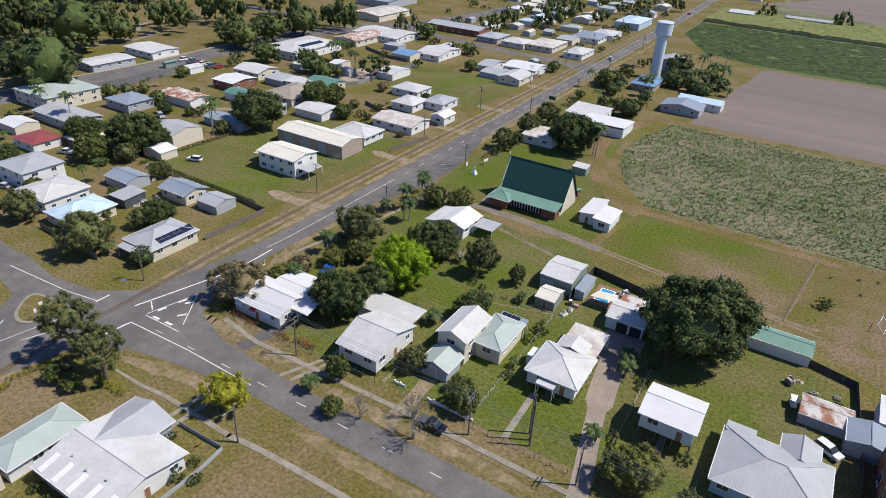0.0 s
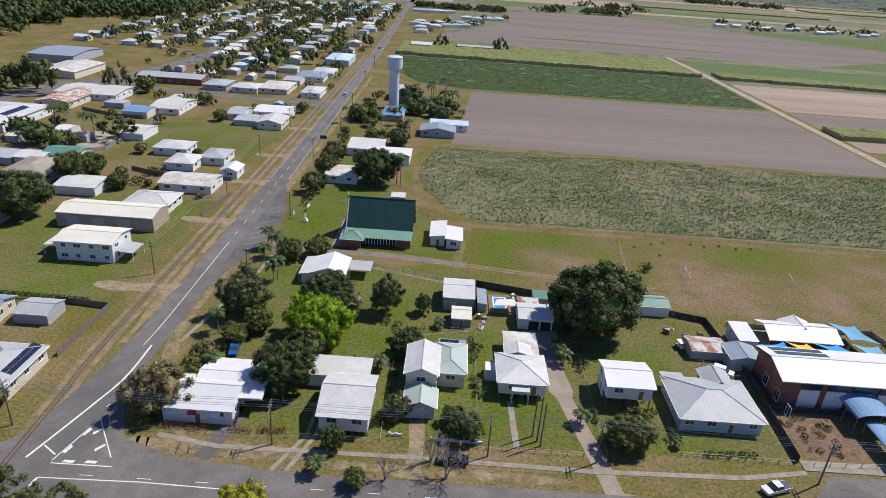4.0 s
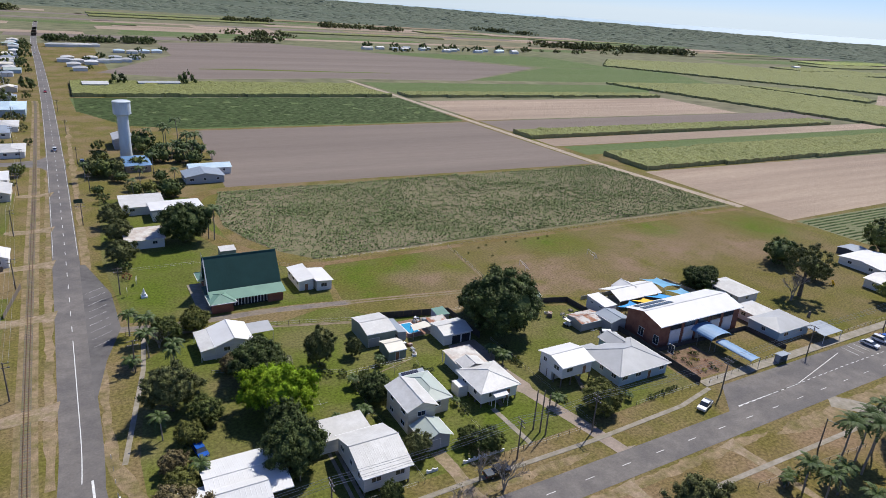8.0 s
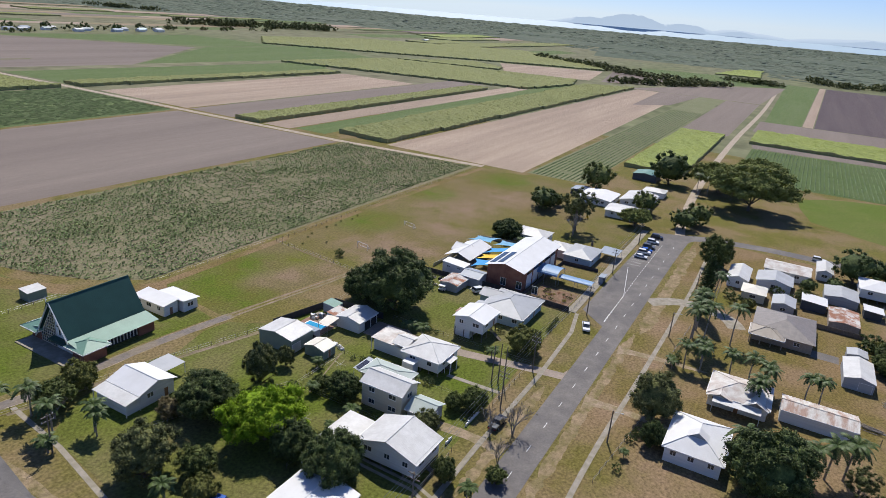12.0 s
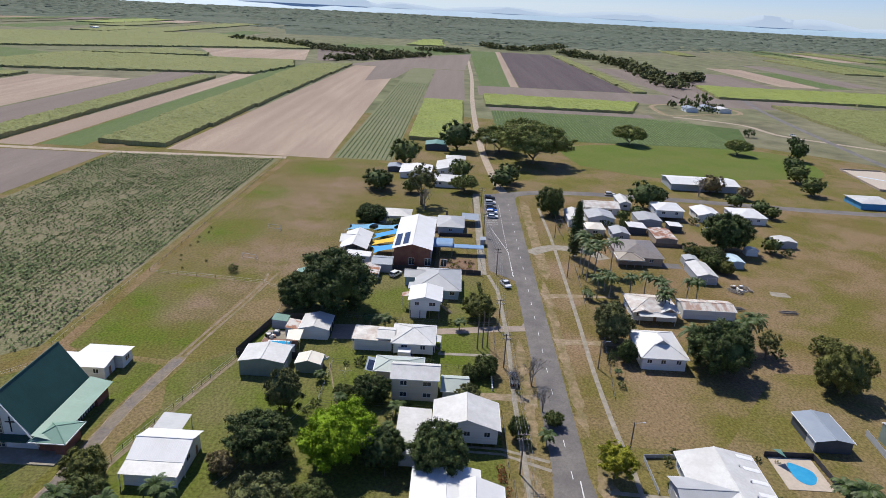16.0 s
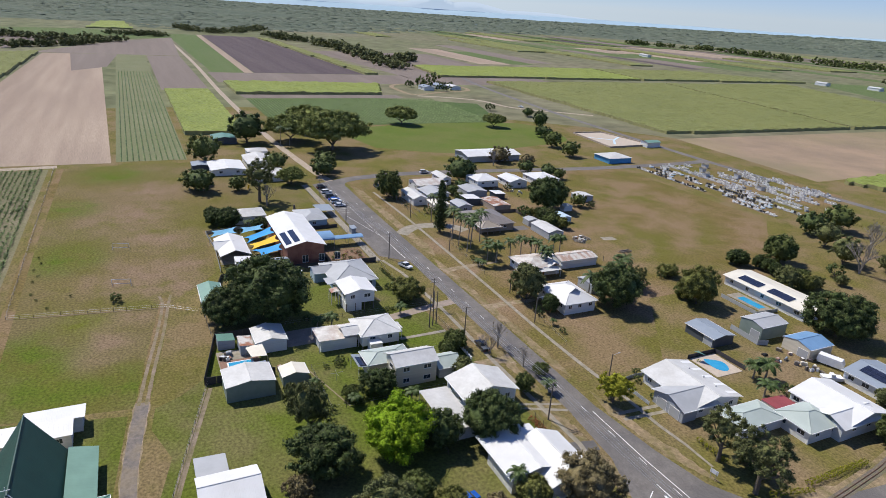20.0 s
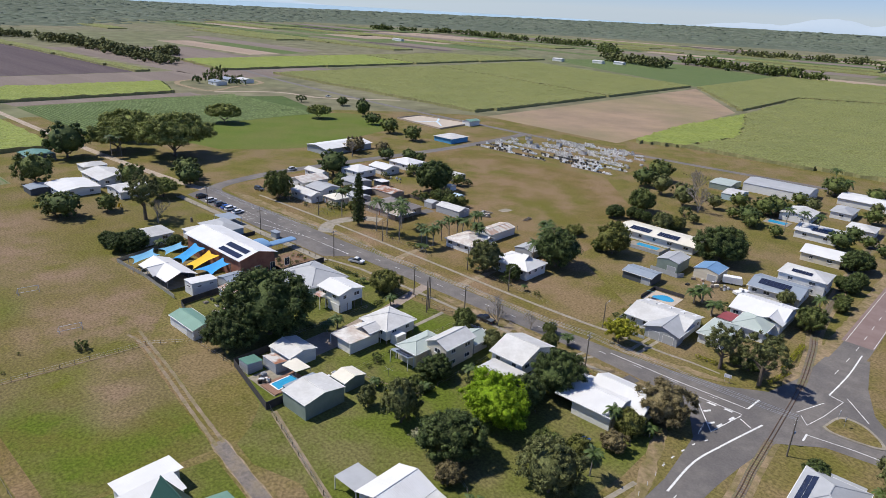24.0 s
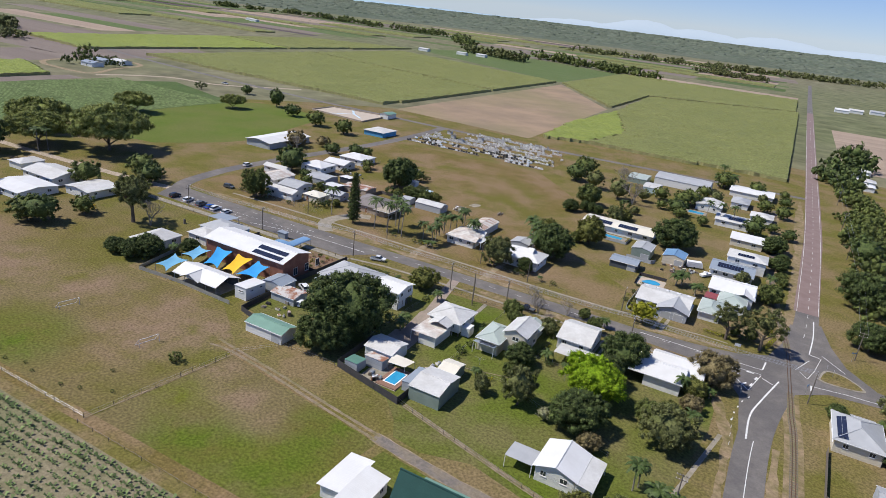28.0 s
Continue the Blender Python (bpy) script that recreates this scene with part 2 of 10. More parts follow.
M["cropleaf"] = mat("crop_leaf", (0.118, 0.163, 0.055), (0.168, 0.209, 0.083), 0.4, 0.7, island=0.45, spec=0.15)
M["cropdark"] = mat("dense_crop_leaf", (0.098, 0.143, 0.048), (0.128, 0.167, 0.064), 0.4, 0.7, island=0.3, spec=0.15)
M["mulch"] = mat("garden_mulch", (0.19, 0.12, 0.08), (0.26, 0.17, 0.12), 0.6, 0.95, (0.12, 0.10, 0.05), 0.3, 0.5, 0.7, 5.0, spec=0.08, fine=0.3, fscale=1.5)
M["farland"] = mat("far_plain", (0.133, 0.144, 0.072), (0.162, 0.165, 0.095), 0.004, 0.95, (0.195, 0.171, 0.118), 0.0018, 0.6, spec=0.08, fine=0.35, fscale=0.04)
# bush crowns carry some haze in their colour, greyer and bluer than near leaves
M["bush_haze"] = mat("bushland", (0.098, 0.122, 0.088), (0.128, 0.150, 0.112), 0.03, 0.9, (0.145, 0.160, 0.120), 0.004, 0.5, 0.3, 0.15, island=0.16, spec=0.05)
M["sea"] = mat("sea", (0.33, 0.46, 0.54), (0.36, 0.49, 0.57), 0.002, 0.6)
M["lane"] = mat("broken_bitumen_lane", (0.20, 0.172, 0.15), (0.145, 0.128, 0.115), 0.6, 0.95, (0.235, 0.19, 0.13), 0.25, 0.6, 0.4, 6.0, fine=0.2, fscale=1.5)
M["rowground"] = mat("pale_ground_between_rows", (0.19, 0.192, 0.112), (0.165, 0.175, 0.095), 0.05, 0.95, (0.15, 0.165, 0.085), 0.01, 0.5, 0.3, 1.0, spec=0.08, fine=0.15, fscale=0.8)
M["ratoon_d"] = mat("dense_cane_ground", (0.07, 0.108, 0.036), (0.088, 0.124, 0.045), 0.08, 0.9, (0.1, 0.13, 0.055), 0.01, 0.5, 0.3, 0.7, spec=0.08, fine=0.2, fscale=0.7)
M["hill_glow"] = mat("far_hills_glow", (0.52, 0.62, 0.76), (0.56, 0.66, 0.79), 0.002, 1.0, spec=0.0)
# the hills glow evenly: emission stands in for haze and light on them
hb = M["hill_glow"].node_tree.nodes["Principled BSDF"]
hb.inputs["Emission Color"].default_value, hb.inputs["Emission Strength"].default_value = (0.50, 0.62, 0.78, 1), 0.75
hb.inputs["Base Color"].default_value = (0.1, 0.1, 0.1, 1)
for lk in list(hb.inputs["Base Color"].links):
    M["hill_glow"].node_tree.links.remove(lk)
# leaves and bark
M["leaf_dark"] = mat("dark_leaves", (0.048, 0.071, 0.02), (0.09, 0.116, 0.034), 0.5, 0.7, bump=0.7, bscale=2.2, island=0.45, spec=0.2, fine=0.4, fscale=1.8)
M["leaf_mid"] = mat("green_leaves", (0.076, 0.1, 0.024), (0.128, 0.148, 0.043), 0.5, 0.7, bump=0.9, bscale=2.2, island=0.45, spec=0.18, fine=0.4, fscale=1.8)
M["leaf_olive"] = mat("olive_leaves", (0.105, 0.115, 0.026), (0.165, 0.168, 0.048), 0.5, 0.75, bump=0.9, bscale=2.2, island=0.42, spec=0.15, fine=0.4, fscale=1.8)
M["leaf_grey"] = mat("grey_green_leaves", (0.088, 0.1, 0.034), (0.145, 0.152, 0.058), 0.5, 0.75, bump=0.9, bscale=2.2, island=0.42, spec=0.15, fine=0.4, fscale=1.8)
M["leaf_lime"] = mat("lime_leaves", (0.15, 0.25, 0.01), (0.23, 0.33, 0.018), 0.5, 0.75, bump=0.9, bscale=2.2, island=0.28, spec=0.12, fine=0.4, fscale=1.8)
M["leaf_yellow"] = mat("yellow_leaves", (0.22, 0.23, 0.018), (0.32, 0.31, 0.035), 0.5, 0.75, bump=0.9, bscale=2.2, island=0.28, spec=0.12, fine=0.4, fscale=1.8)
M["leaf_rain"] = mat("rain_tree_leaves", (0.154, 0.184, 0.046), (0.215, 0.229, 0.073), 0.4, 0.75, bump=0.7, bscale=1.5, island=0.3, spec=0.12, fine=0.4, fscale=1.5)
M["leaf_palm"] = mat("palm_fronds", (0.042, 0.07, 0.016), (0.08, 0.115, 0.03), 0.6, 0.55, island=0.3, spec=0.25)
M["leaf_red"] = mat("orange_red_leaves", (0.35, 0.10, 0.04), (0.20, 0.12, 0.04), 1.0, 0.6, island=0.3)
M["leaf_brown"] = mat("dry_brown_leaves", (0.15, 0.122, 0.055), (0.205, 0.168, 0.088), 0.5, 0.75, bump=0.9, bscale=2.2, island=0.35, spec=0.12, fine=0.4, fscale=1.8)
M["flower"] = mat("pale_blossom", (0.34, 0.32, 0.20), (0.14, 0.16, 0.06), 1.0, 0.6, island=0.3)
M["bark"] = mat("bark", (0.16, 0.13, 0.10), (0.10, 0.08, 0.06), 2.0, 0.9, bump=0.5, bscale=12.0)
M["bark_pale"] = mat("pale_bark", (0.32, 0.29, 0.25), (0.22, 0.19, 0.16), 1.5, 0.9, bump=0.4, bscale=10.0)
# building surfaces
ROOF = dict(rough=0.5, bump=0.08, bscale=3.0, island=0.04, spec=0.35)
M["r_white"] = mat("white_roof", (0.60, 0.595, 0.575), (0.53, 0.525, 0.505), 0.4, c3=(0.44, 0.425, 0.395), scale2=0.15, mix2=0.45, fine=0.06, fscale=1.5, **ROOF)
M["r_bright"] = mat("bright_white_roof", (0.70, 0.70, 0.695), (0.64, 0.64, 0.63), 0.3, c3=(0.59, 0.58, 0.555), scale2=0.12, mix2=0.4, **ROOF)
M["r_grey"] = mat("grey_roof", (0.41, 0.42, 0.43), (0.37, 0.38, 0.39), 0.3, c3=(0.33, 0.335, 0.335), scale2=0.15, mix2=0.3, **ROOF)
M["r_blueg"] = mat("blue_grey_roof", (0.27, 0.31, 0.36), (0.24, 0.28, 0.33), 0.3, **ROOF)
M["r_tile"] = mat("brown_tile_roof", (0.24, 0.21, 0.19), (0.19, 0.17, 0.155), 0.8, **ROOF)
M["r_pgreen"] = mat("pale_green_roof", (0.426, 0.480, 0.440), (0.377, 0.432, 0.398), 0.3, c3=(0.344, 0.384, 0.349), scale2=0.2, mix2=0.4, **ROOF)
M["r_green"] = mat("green_roof", (0.12, 0.25, 0.20), (0.10, 0.21, 0.17), 0.3, **ROOF)
M["r_church"] = mat("dark_green_roof", (0.02, 0.068, 0.055), (0.016, 0.056, 0.045), 0.3, **ROOF)
M["r_church2"] = mat("mid_green_roof", (0.17, 0.30, 0.235), (0.145, 0.26, 0.205), 0.3, **ROOF)
M["r_blue"] = mat("blue_roof", (0.17, 0.30, 0.48), (0.14, 0.26, 0.42), 0.3, **ROOF)
M["r_lblue"] = mat("light_blue_roof", (0.42, 0.56, 0.66), (0.55, 0.66, 0.72), 0.3, **ROOF)
M["r_cream"] = mat("cream_roof", (0.72, 0.68, 0.58), (0.65, 0.61, 0.51), 0.3, **ROOF)
M["r_tan"] = mat("tan_roof", (0.36, 0.31, 0.25), (0.31, 0.265, 0.21), 0.3, **ROOF)
M["r_red"] = mat("maroon_roof", (0.30, 0.07, 0.07), (0.25, 0.06, 0.06), 0.3, **ROOF)
M["r_rust"] = mat("rusty_iron_roof", (0.55, 0.53, 0.50), (0.34, 0.16, 0.09), 0.5, 0.8, (0.28, 0.12, 0.07), 0.25, 0.8, 0.2, 3.0, island=0.15, lo=0.45, hi=0.6)
M["r_streak"] = mat("rust_streaked_white_roof", (0.6, 0.58, 0.54), (0.5, 0.47, 0.42), 0.4, 0.75, (0.32, 0.17, 0.11), 0.22, 0.75, 0.2, 3.0, island=0.12, stretch=(1.0, 3.0, 1.0), fine=0.1, fscale=1.5)
M["r_old"] = mat("weathered_iron_roof", (0.66, 0.64, 0.60), (0.50, 0.47, 0.43), 0.5, 0.7, (0.36, 0.24, 0.18), 0.35, 0.5, 0.2, 3.0, island=0.10)
M["w_white"] = mat("white_weatherboard", (0.74, 0.74, 0.72), (0.66, 0.66, 0.63), 0.5, 0.7, bump=0.3, bscale=6.0, stretch=(0.1, 0.1, 6))
M["w_cream"] = mat("cream_wall", (0.66, 0.60, 0.48), (0.58, 0.53, 0.42), 0.5, 0.75, bump=0.3, bscale=6.0, stretch=(0.1, 0.1, 6))
M["w_grey"] = mat("grey_wall", (0.40, 0.42, 0.44), (0.34, 0.36, 0.38), 0.5, 0.75, bump=0.3, bscale=6.0, stretch=(0.1, 0.1, 6))
M["w_blue"] = mat("pale_blue_wall", (0.45, 0.56, 0.62), (0.38, 0.49, 0.55), 0.5, 0.75, bump=0.3, bscale=6.0, stretch=(0.1, 0.1, 6))
M["w_sky"] = mat("bright_blue_wall", (0.10, 0.33, 0.58), (0.08, 0.28, 0.5), 0.5, 0.7)
# dark sheet walls, and the painted shade under open roofs
M["w_dark_and_shade"] = mat("dark_wall_and_shade", (0.085, 0.095, 0.11), (0.07, 0.08, 0.09), 0.5, 0.6)
M["w_green"] = mat("green_sheet_wall", (0.24, 0.29, 0.25), (0.20, 0.25, 0.215), 0.5, 0.6)
M["w_brick"] = mat("red_brick_wall", (0.25, 0.105, 0.07), (0.18, 0.075, 0.055), 2.0, 0.9, (0.30, 0.15, 0.10), 0.5, 0.5, 0.4, 12.0)
M["w_tan"] = mat("tan_brick_wall", (0.40, 0.33, 0.26), (0.33, 0.27, 0.21), 2.0, 0.9, bump=0.4, bscale=12.0)
M["trim"] = mat("white_trim", (0.78, 0.78, 0.77), (0.7, 0.7, 0.69), 1.0, 0.5)
M["dark"] = mat("dark_paint_and_shade", (0.03, 0.03, 0.032), (0.045, 0.045, 0.045), 1.0, 0.8)
M["glass"] = mat("window_glass", (0.035, 0.045, 0.055), (0.05, 0.06, 0.07), 0.5, 0.08, spec=0.7)
M["door"] = mat("timber_door", (0.30, 0.16, 0.09), (0.24, 0.13, 0.07), 1.5, 0.6)
M["timber"] = mat("weathered_timber", (0.20, 0.17, 0.14), (0.13, 0.11, 0.09), 2.0, 0.85, stretch=(3, 3, 0.5))
M["fence_dark"] = mat("dark_fence", (0.045, 0.045, 0.05), (0.065, 0.06, 0.06), 1.0, 0.7)
M["steel"] = mat("galvanised_steel", (0.45, 0.46, 0.47), (0.36, 0.37, 0.38), 1.0, 0.45, metal=0.6)
M["solar"] = mat("solar_cells", (0.015, 0.02, 0.04), (0.025, 0.03, 0.055), 0.8, 0.15, spec=0.6)
M["water"] = mat("pool_water", (0.030, 0.272, 0.490), (0.048, 0.326, 0.533), 0.6, 0.12, bump=0.1, bscale=3.0, spec=0.3)
M["deck"] = mat("red_timber_deck", (0.21, 0.12, 0.085), (0.27, 0.16, 0.115), 1.2, 0.8, bump=0.3, bscale=8.0, stretch=(0.4, 6, 1), fine=0.15, fscale=3.0)
M["drive"] = mat("pinkish_paving", (0.33, 0.265, 0.22), (0.28, 0.225, 0.185), 0.7, 0.9, (0.235, 0.2, 0.155), 0.25, 0.6, fine=0.15, fscale=2.0)
M["poolpave"] = mat("pool_paving", (0.50, 0.42, 0.34), (0.42, 0.36, 0.29), 1.2, 0.8)
M["white_p"] = mat("white_paint", (0.80, 0.80, 0.80), (0.72, 0.72, 0.72), 1.0, 0.5)
M["tower"] = mat("painted_concrete_tower", (0.62, 0.68, 0.72), (0.54, 0.60, 0.64), 0.3, 0.7, (0.42, 0.45, 0.46), 0.12, 0.5, stretch=(1, 1, 0.25))
M["sail_blue"] = mat("blue_shade_cloth", (0.03, 0.27, 0.60), (0.04, 0.32, 0.66), 0.3, 0.7)
M["sail_yel"] = mat("yellow_shade_cloth", (0.80, 0.50, 0.03), (0.72, 0.44, 0.03), 0.3, 0.7)
M["sail_lb"] = mat("light_blue_shade_cloth", (0.12, 0.33, 0.50), (0.16, 0.38, 0.55), 0.3, 0.7)
M["stone"] = mat("grave_stone", (0.62, 0.61, 0.59), (0.42, 0.41, 0.40), 0.6, 0.7, obj=0.0, island=0.35)
M["tyre"] = mat("rubber", (0.02, 0.02, 0.02), (0.03, 0.03, 0.03), 2.0, 0.8)
M["red"] = mat("red_plastic", (0.6, 0.05, 0.04), (0.5, 0.04, 0.03), 1.0, 0.5)
M["yellow"] = mat("yellow_plastic", (0.75, 0.5, 0.03), (0.68, 0.45, 0.03), 1.0, 0.5)
for cname, cc in (("car_white", (0.75, 0.76, 0.77)), ("car_black", (0.02, 0.022, 0.03)), ("car_blue", (0.02, 0.10, 0.42)), ("car_silver", (0.45, 0.47, 0.49)), ("car_grey", (0.10, 0.11, 0.12)), ("car_red", (0.4, 0.03, 0.03))):
    M[cname] = mat(cname, cc, tuple(0.9 * v for v in cc), 1.0, 0.25, spec=0.6)

# ---- building kit ----


def link(name, verts, faces, material, parent=None, label="", smooth=False):
    me = bpy.data.meshes.new(name)
    me.from_pydata(verts, [], faces)
    mats = material if isinstance(material, (list, tuple)) else [material]
    for m in mats:
        me.materials.append(m)
    me.update()
    if smooth:
        me.polygons.foreach_set("use_smooth", [True] * len(me.polygons))
    ob = new(name, me)
    if parent is not None:
        ob.parent = parent
    if label:
        ob["label"] = label
    return ob


class Geo:
    """Collects boxes, prisms and polygons into one mesh."""

    def __init__(self):
        self.v, self.f = [], []

    def poly(self, pts):
        n = len(self.v)
        self.v += [tuple(p) for p in pts]
        self.f.append(tuple(range(n, n + len(pts))))
        return self

    def prism(self, pts, off):
        """A closed slab: polygon pts and the same moved by off."""
        n, k = len(self.v), len(pts)
        self.v += [tuple(p) for p in pts] + [(p[0] + off[0], p[1] + off[1], p[2] + off[2]) for p in pts]
        self.f.append(tuple(range(n, n + k)))
        self.f.append(tuple(range(n + 2 * k - 1, n + k - 1, -1)))
        for i in range(k):
            j = (i + 1) % k
            self.f.append((n + j, n + i, n + k + i, n + k + j))
        return self

    def box(self, x0, x1, y0, y1, z0, z1):
        return self.prism([(x0, y0, z0), (x0, y1, z0), (x1, y1, z0), (x1, y0, z0)], (0, 0, z1 - z0))

    def tube(self, a, b, r0, r1=None, n=6):
        a, b = Vector(a), Vector(b)
        r1 = r0 if r1 is None else r1
        w = (b - a).normalized()
        u = w.cross(Vector((0, 0, 1)) if abs(w.z) < 0.9 else Vector((1, 0, 0))).normalized()
        q = w.cross(u)
        s = len(self.v)
        for c, r in ((a, r0), (b, r1)):
            for i in range(n):
                t = 2 * math.pi * i / n
                self.v.append(tuple(c + u * (r * math.cos(t)) + q * (r * math.sin(t))))
        for i in range(n):
            j = (i + 1) % n
            self.f.append((s + i, s + j, s + n + j, s + n + i))
        self.f.append(tuple(range(s + n - 1, s - 1, -1)))
        self.f.append(tuple(range(s + n, s + 2 * n)))
        return self

    def part(self, name, material, parent=None, label="", smooth=False):
        return link(name, self.v, self.f, material, parent, label, smooth)


def thing(name, x, y, z, label, category, group="", rot=0.0):
    e = new(name)
    e.empty_display_size = 0.5
    e.matrix_world = pose(x, y, z, 0, 0, rot)
    return tagged(e, label, category, group)


def clip_poly(pts, axis, val, keep_less):
    out = []
    for i in range(len(pts)):
        a, b = pts[i], pts[(i + 1) % len(pts)]
        ia = (a[axis] <= val) == keep_less
        ib = (b[axis] <= val) == keep_less
        if ia:
            out.append(a)
        if ia != ib:
            t = (val - a[axis]) / (b[axis] - a[axis])
            out.append(tuple(a[k] + t * (b[k] - a[k]) for k in range(3)))
    return out


def sheeted(g, pts, axis, step=0.8, thick=0.06, rib=0.012):
    """A roof slope of ribbed iron: flat pans with a raised rib every step metres along the axis of its eave, all joined."""
    lo, hi = min(p[axis] for p in pts), max(p[axis] for p in pts)
    n = max(1, round((hi - lo) / step))
    cuts = []
    for i in range(1, n):
        c = lo + (hi - lo) * i / n
        cuts += [(c - 0.07, 0.0), (c, rib), (c + 0.07, 0.0)]
    cuts = [(lo, 0.0)] + cuts + [(hi, 0.0)]
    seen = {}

    def vid(p, lift):
        key = (round(p[0], 3), round(p[1], 3), round(p[2], 3))
        if key not in seen:
            seen[key] = len(g.v)
            g.v.append((p[0], p[1], p[2] + thick + lift))
        return seen[key]

    for (a, la), (b, lb) in zip(cuts, cuts[1:]):
        q = clip_poly(clip_poly(list(pts), axis, a, False), axis, b, True)
        ids = []
        for p in q:
            lift = la if abs(p[axis] - a) < 1e-4 else (lb if abs(p[axis] - b) < 1e-4 else 0.0)
            k = vid(p, lift)
            if k not in ids:
                ids.append(k)
        if len(ids) >= 3:
            g.f.append(tuple(ids))


def roof_slopes(x0, x1, y0, y1, z, rise, kind):
    """Slopes as (polygon, axis of the eave), ridge lines."""
    cx, cy = (x0 + x1) / 2, (y0 + y1) / 2
    a, b, c, d = (x0, y0, z), (x1, y0, z), (x1, y1, z), (x0, y1, z)
    if kind == "gx":
        p, q = (x0, cy, z + rise), (x1, cy, z + rise)
        return [([a, b, q, p], 0), ([c, d, p, q], 0)], [(p, q)]
    if kind == "gy":
        p, q = (cx, y0, z + rise), (cx, y1, z + rise)
        return [([b, c, q, p], 1), ([d, a, p, q], 1)], [(p, q)]
    if kind == "hip":
        w, h = x1 - x0, y1 - y0
        if w >= h:
            p, q = (x0 + h / 2, cy, z + rise), (x1 - h / 2 - 0.01, cy, z + rise)
            return [([a, b, q, p], 0), ([c, d, p, q], 0), ([b, c, q], 1), ([d, a, p], 1)], [(p, q), (a, p), (d, p), (b, q), (c, q)]
        p, q = (cx, y0 + w / 2, z + rise), (cx, y1 - w / 2, z + rise)
        return [([b, c, q, p], 1), ([d, a, p, q], 1), ([a, b, p], 0), ([c, d, q], 0)], [(p, q), (a, p), (b, p), (c, q), (d, q)]
    if kind == "sx":   # falls towards +x
        return [([(x0, y0, z + rise), (x1, y0, z), (x1, y1, z), (x0, y1, z + rise)], 1)], []
    if kind == "s-x":
        return [([(x0, y0, z), (x1, y0, z + rise), (x1, y1, z + rise), (x0, y1, z)], 1)], []
    if kind == "sy":   # falls towards +y
        return [([(x0, y0, z + rise), (x1, y0, z + rise), (x1, y1, z), (x0, y1, z)], 0)], []
    return [([(x0, y0, z), (x1, y0, z), (x1, y1, z + rise), (x0, y1, z + rise)], 0)], []


def add_roof(e, x0, x1, y0, y1, z, rise, kind, rmat, label="", step=0.8, fine=True):
    g = Geo()
    slopes, ridges = roof_slopes(x0, x1, y0, y1, z, rise, kind)
    for pts, axis in slopes:
        sheeted(g, pts, axis, step)
    r = g.part("roof", rmat, e, label)
    if not fine:
        return r
    if ridges:
        g = Geo()
        for a, b in ridges:
            if (Vector(a) - Vector(b)).length > 0.3:
                g.tube((a[0], a[1], a[2] + 0.06), (b[0], b[1], b[2] + 0.06), 0.12, n=5)
        g.part("ridge_capping", rmat, r)
    t = 0.12
    if kind in ("hip", "gx", "gy"):
        if kind != "gy":
            Geo().box(x0, x1, y0 - t, y0, z - 0.14, z + 0.05).part("gutter", M["trim"], r)
            Geo().box(x0, x1, y1, y1 + t, z - 0.14, z + 0.05).part("gutter", M["trim"], r)
        if kind != "gx":
            Geo().box(x0 - t, x0, y0, y1, z - 0.14, z + 0.05).part("gutter", M["trim"], r)
            Geo().box(x1, x1 + t, y0, y1, z - 0.14, z + 0.05).part("gutter", M["trim"], r)
    return r


WINDOW_MESH = {}


def add_window(e, p, nrm, w, h, near=True):
    """A framed window of two panes on a wall at p (middle of its sill), facing nrm."""
    key = (round(w, 1), round(h, 1))
    if key not in WINDOW_MESH:
        g = Geo()
        xs, zs = (-w / 2, -w / 2 + 0.07, -0.035, 0.035, w / 2 - 0.07, w / 2), (0, 0.07, h - 0.07, h)
        for z in zs:
            for x in xs:
                g.v.append((x, -0.06, z))
        for r_ in range(3):
            for c_ in range(5):
                if r_ != 1 or c_ in (0, 2, 4):
                    g.f.append((6 * r_ + c_, 6 * r_ + c_ + 1, 6 * r_ + c_ + 7, 6 * r_ + c_ + 6))
        g.v += [(-w / 2, 0.02, 0), (w / 2, 0.02, 0), (w / 2, 0.02, h), (-w / 2, 0.02, h), (-w / 2 - 0.05, -0.15, -0.05), (w / 2 + 0.05, -0.15, -0.05)]
        g.f += [(0, 5, 25, 24), (5, 23, 26, 25), (23, 18, 27, 26), (18, 0, 24, 27), (0, 5, 29, 28)]
        f = g.part("window", M["trim"])
        p1 = Geo().box(-w / 2 + 0.06, -0.03, -0.02, 0.01, 0.06, h - 0.06).part("pane", M["glass"], f)
        p2 = Geo().box(0.03, w / 2 - 0.06, -0.02, 0.01, 0.06, h - 0.06).part("pane", M["glass"], f)
        p3 = Geo().box(-w / 2 + 0.06, w / 2 - 0.06, -0.03, 0.01, 0.06, h - 0.06).part("pane", M["glass"], f)
        WINDOW_MESH[key] = (f.data, p1.data, p2.data, p3.data)
        for o in (p1, p2, p3, f):
            bpy.data.objects.remove(o)
    fm, m1, m2, whole = WINDOW_MESH[key]
    f = new("window", fm)
    f.parent = e
    rot = math.degrees(math.atan2(nrm[1], nrm[0])) + 90
    f.matrix_local = pose(p[0], p[1], p[2], 0, 0, rot)
    for mm in (m1, m2) if near else (whole,):
        o = new("pane", mm)
        o.parent = f


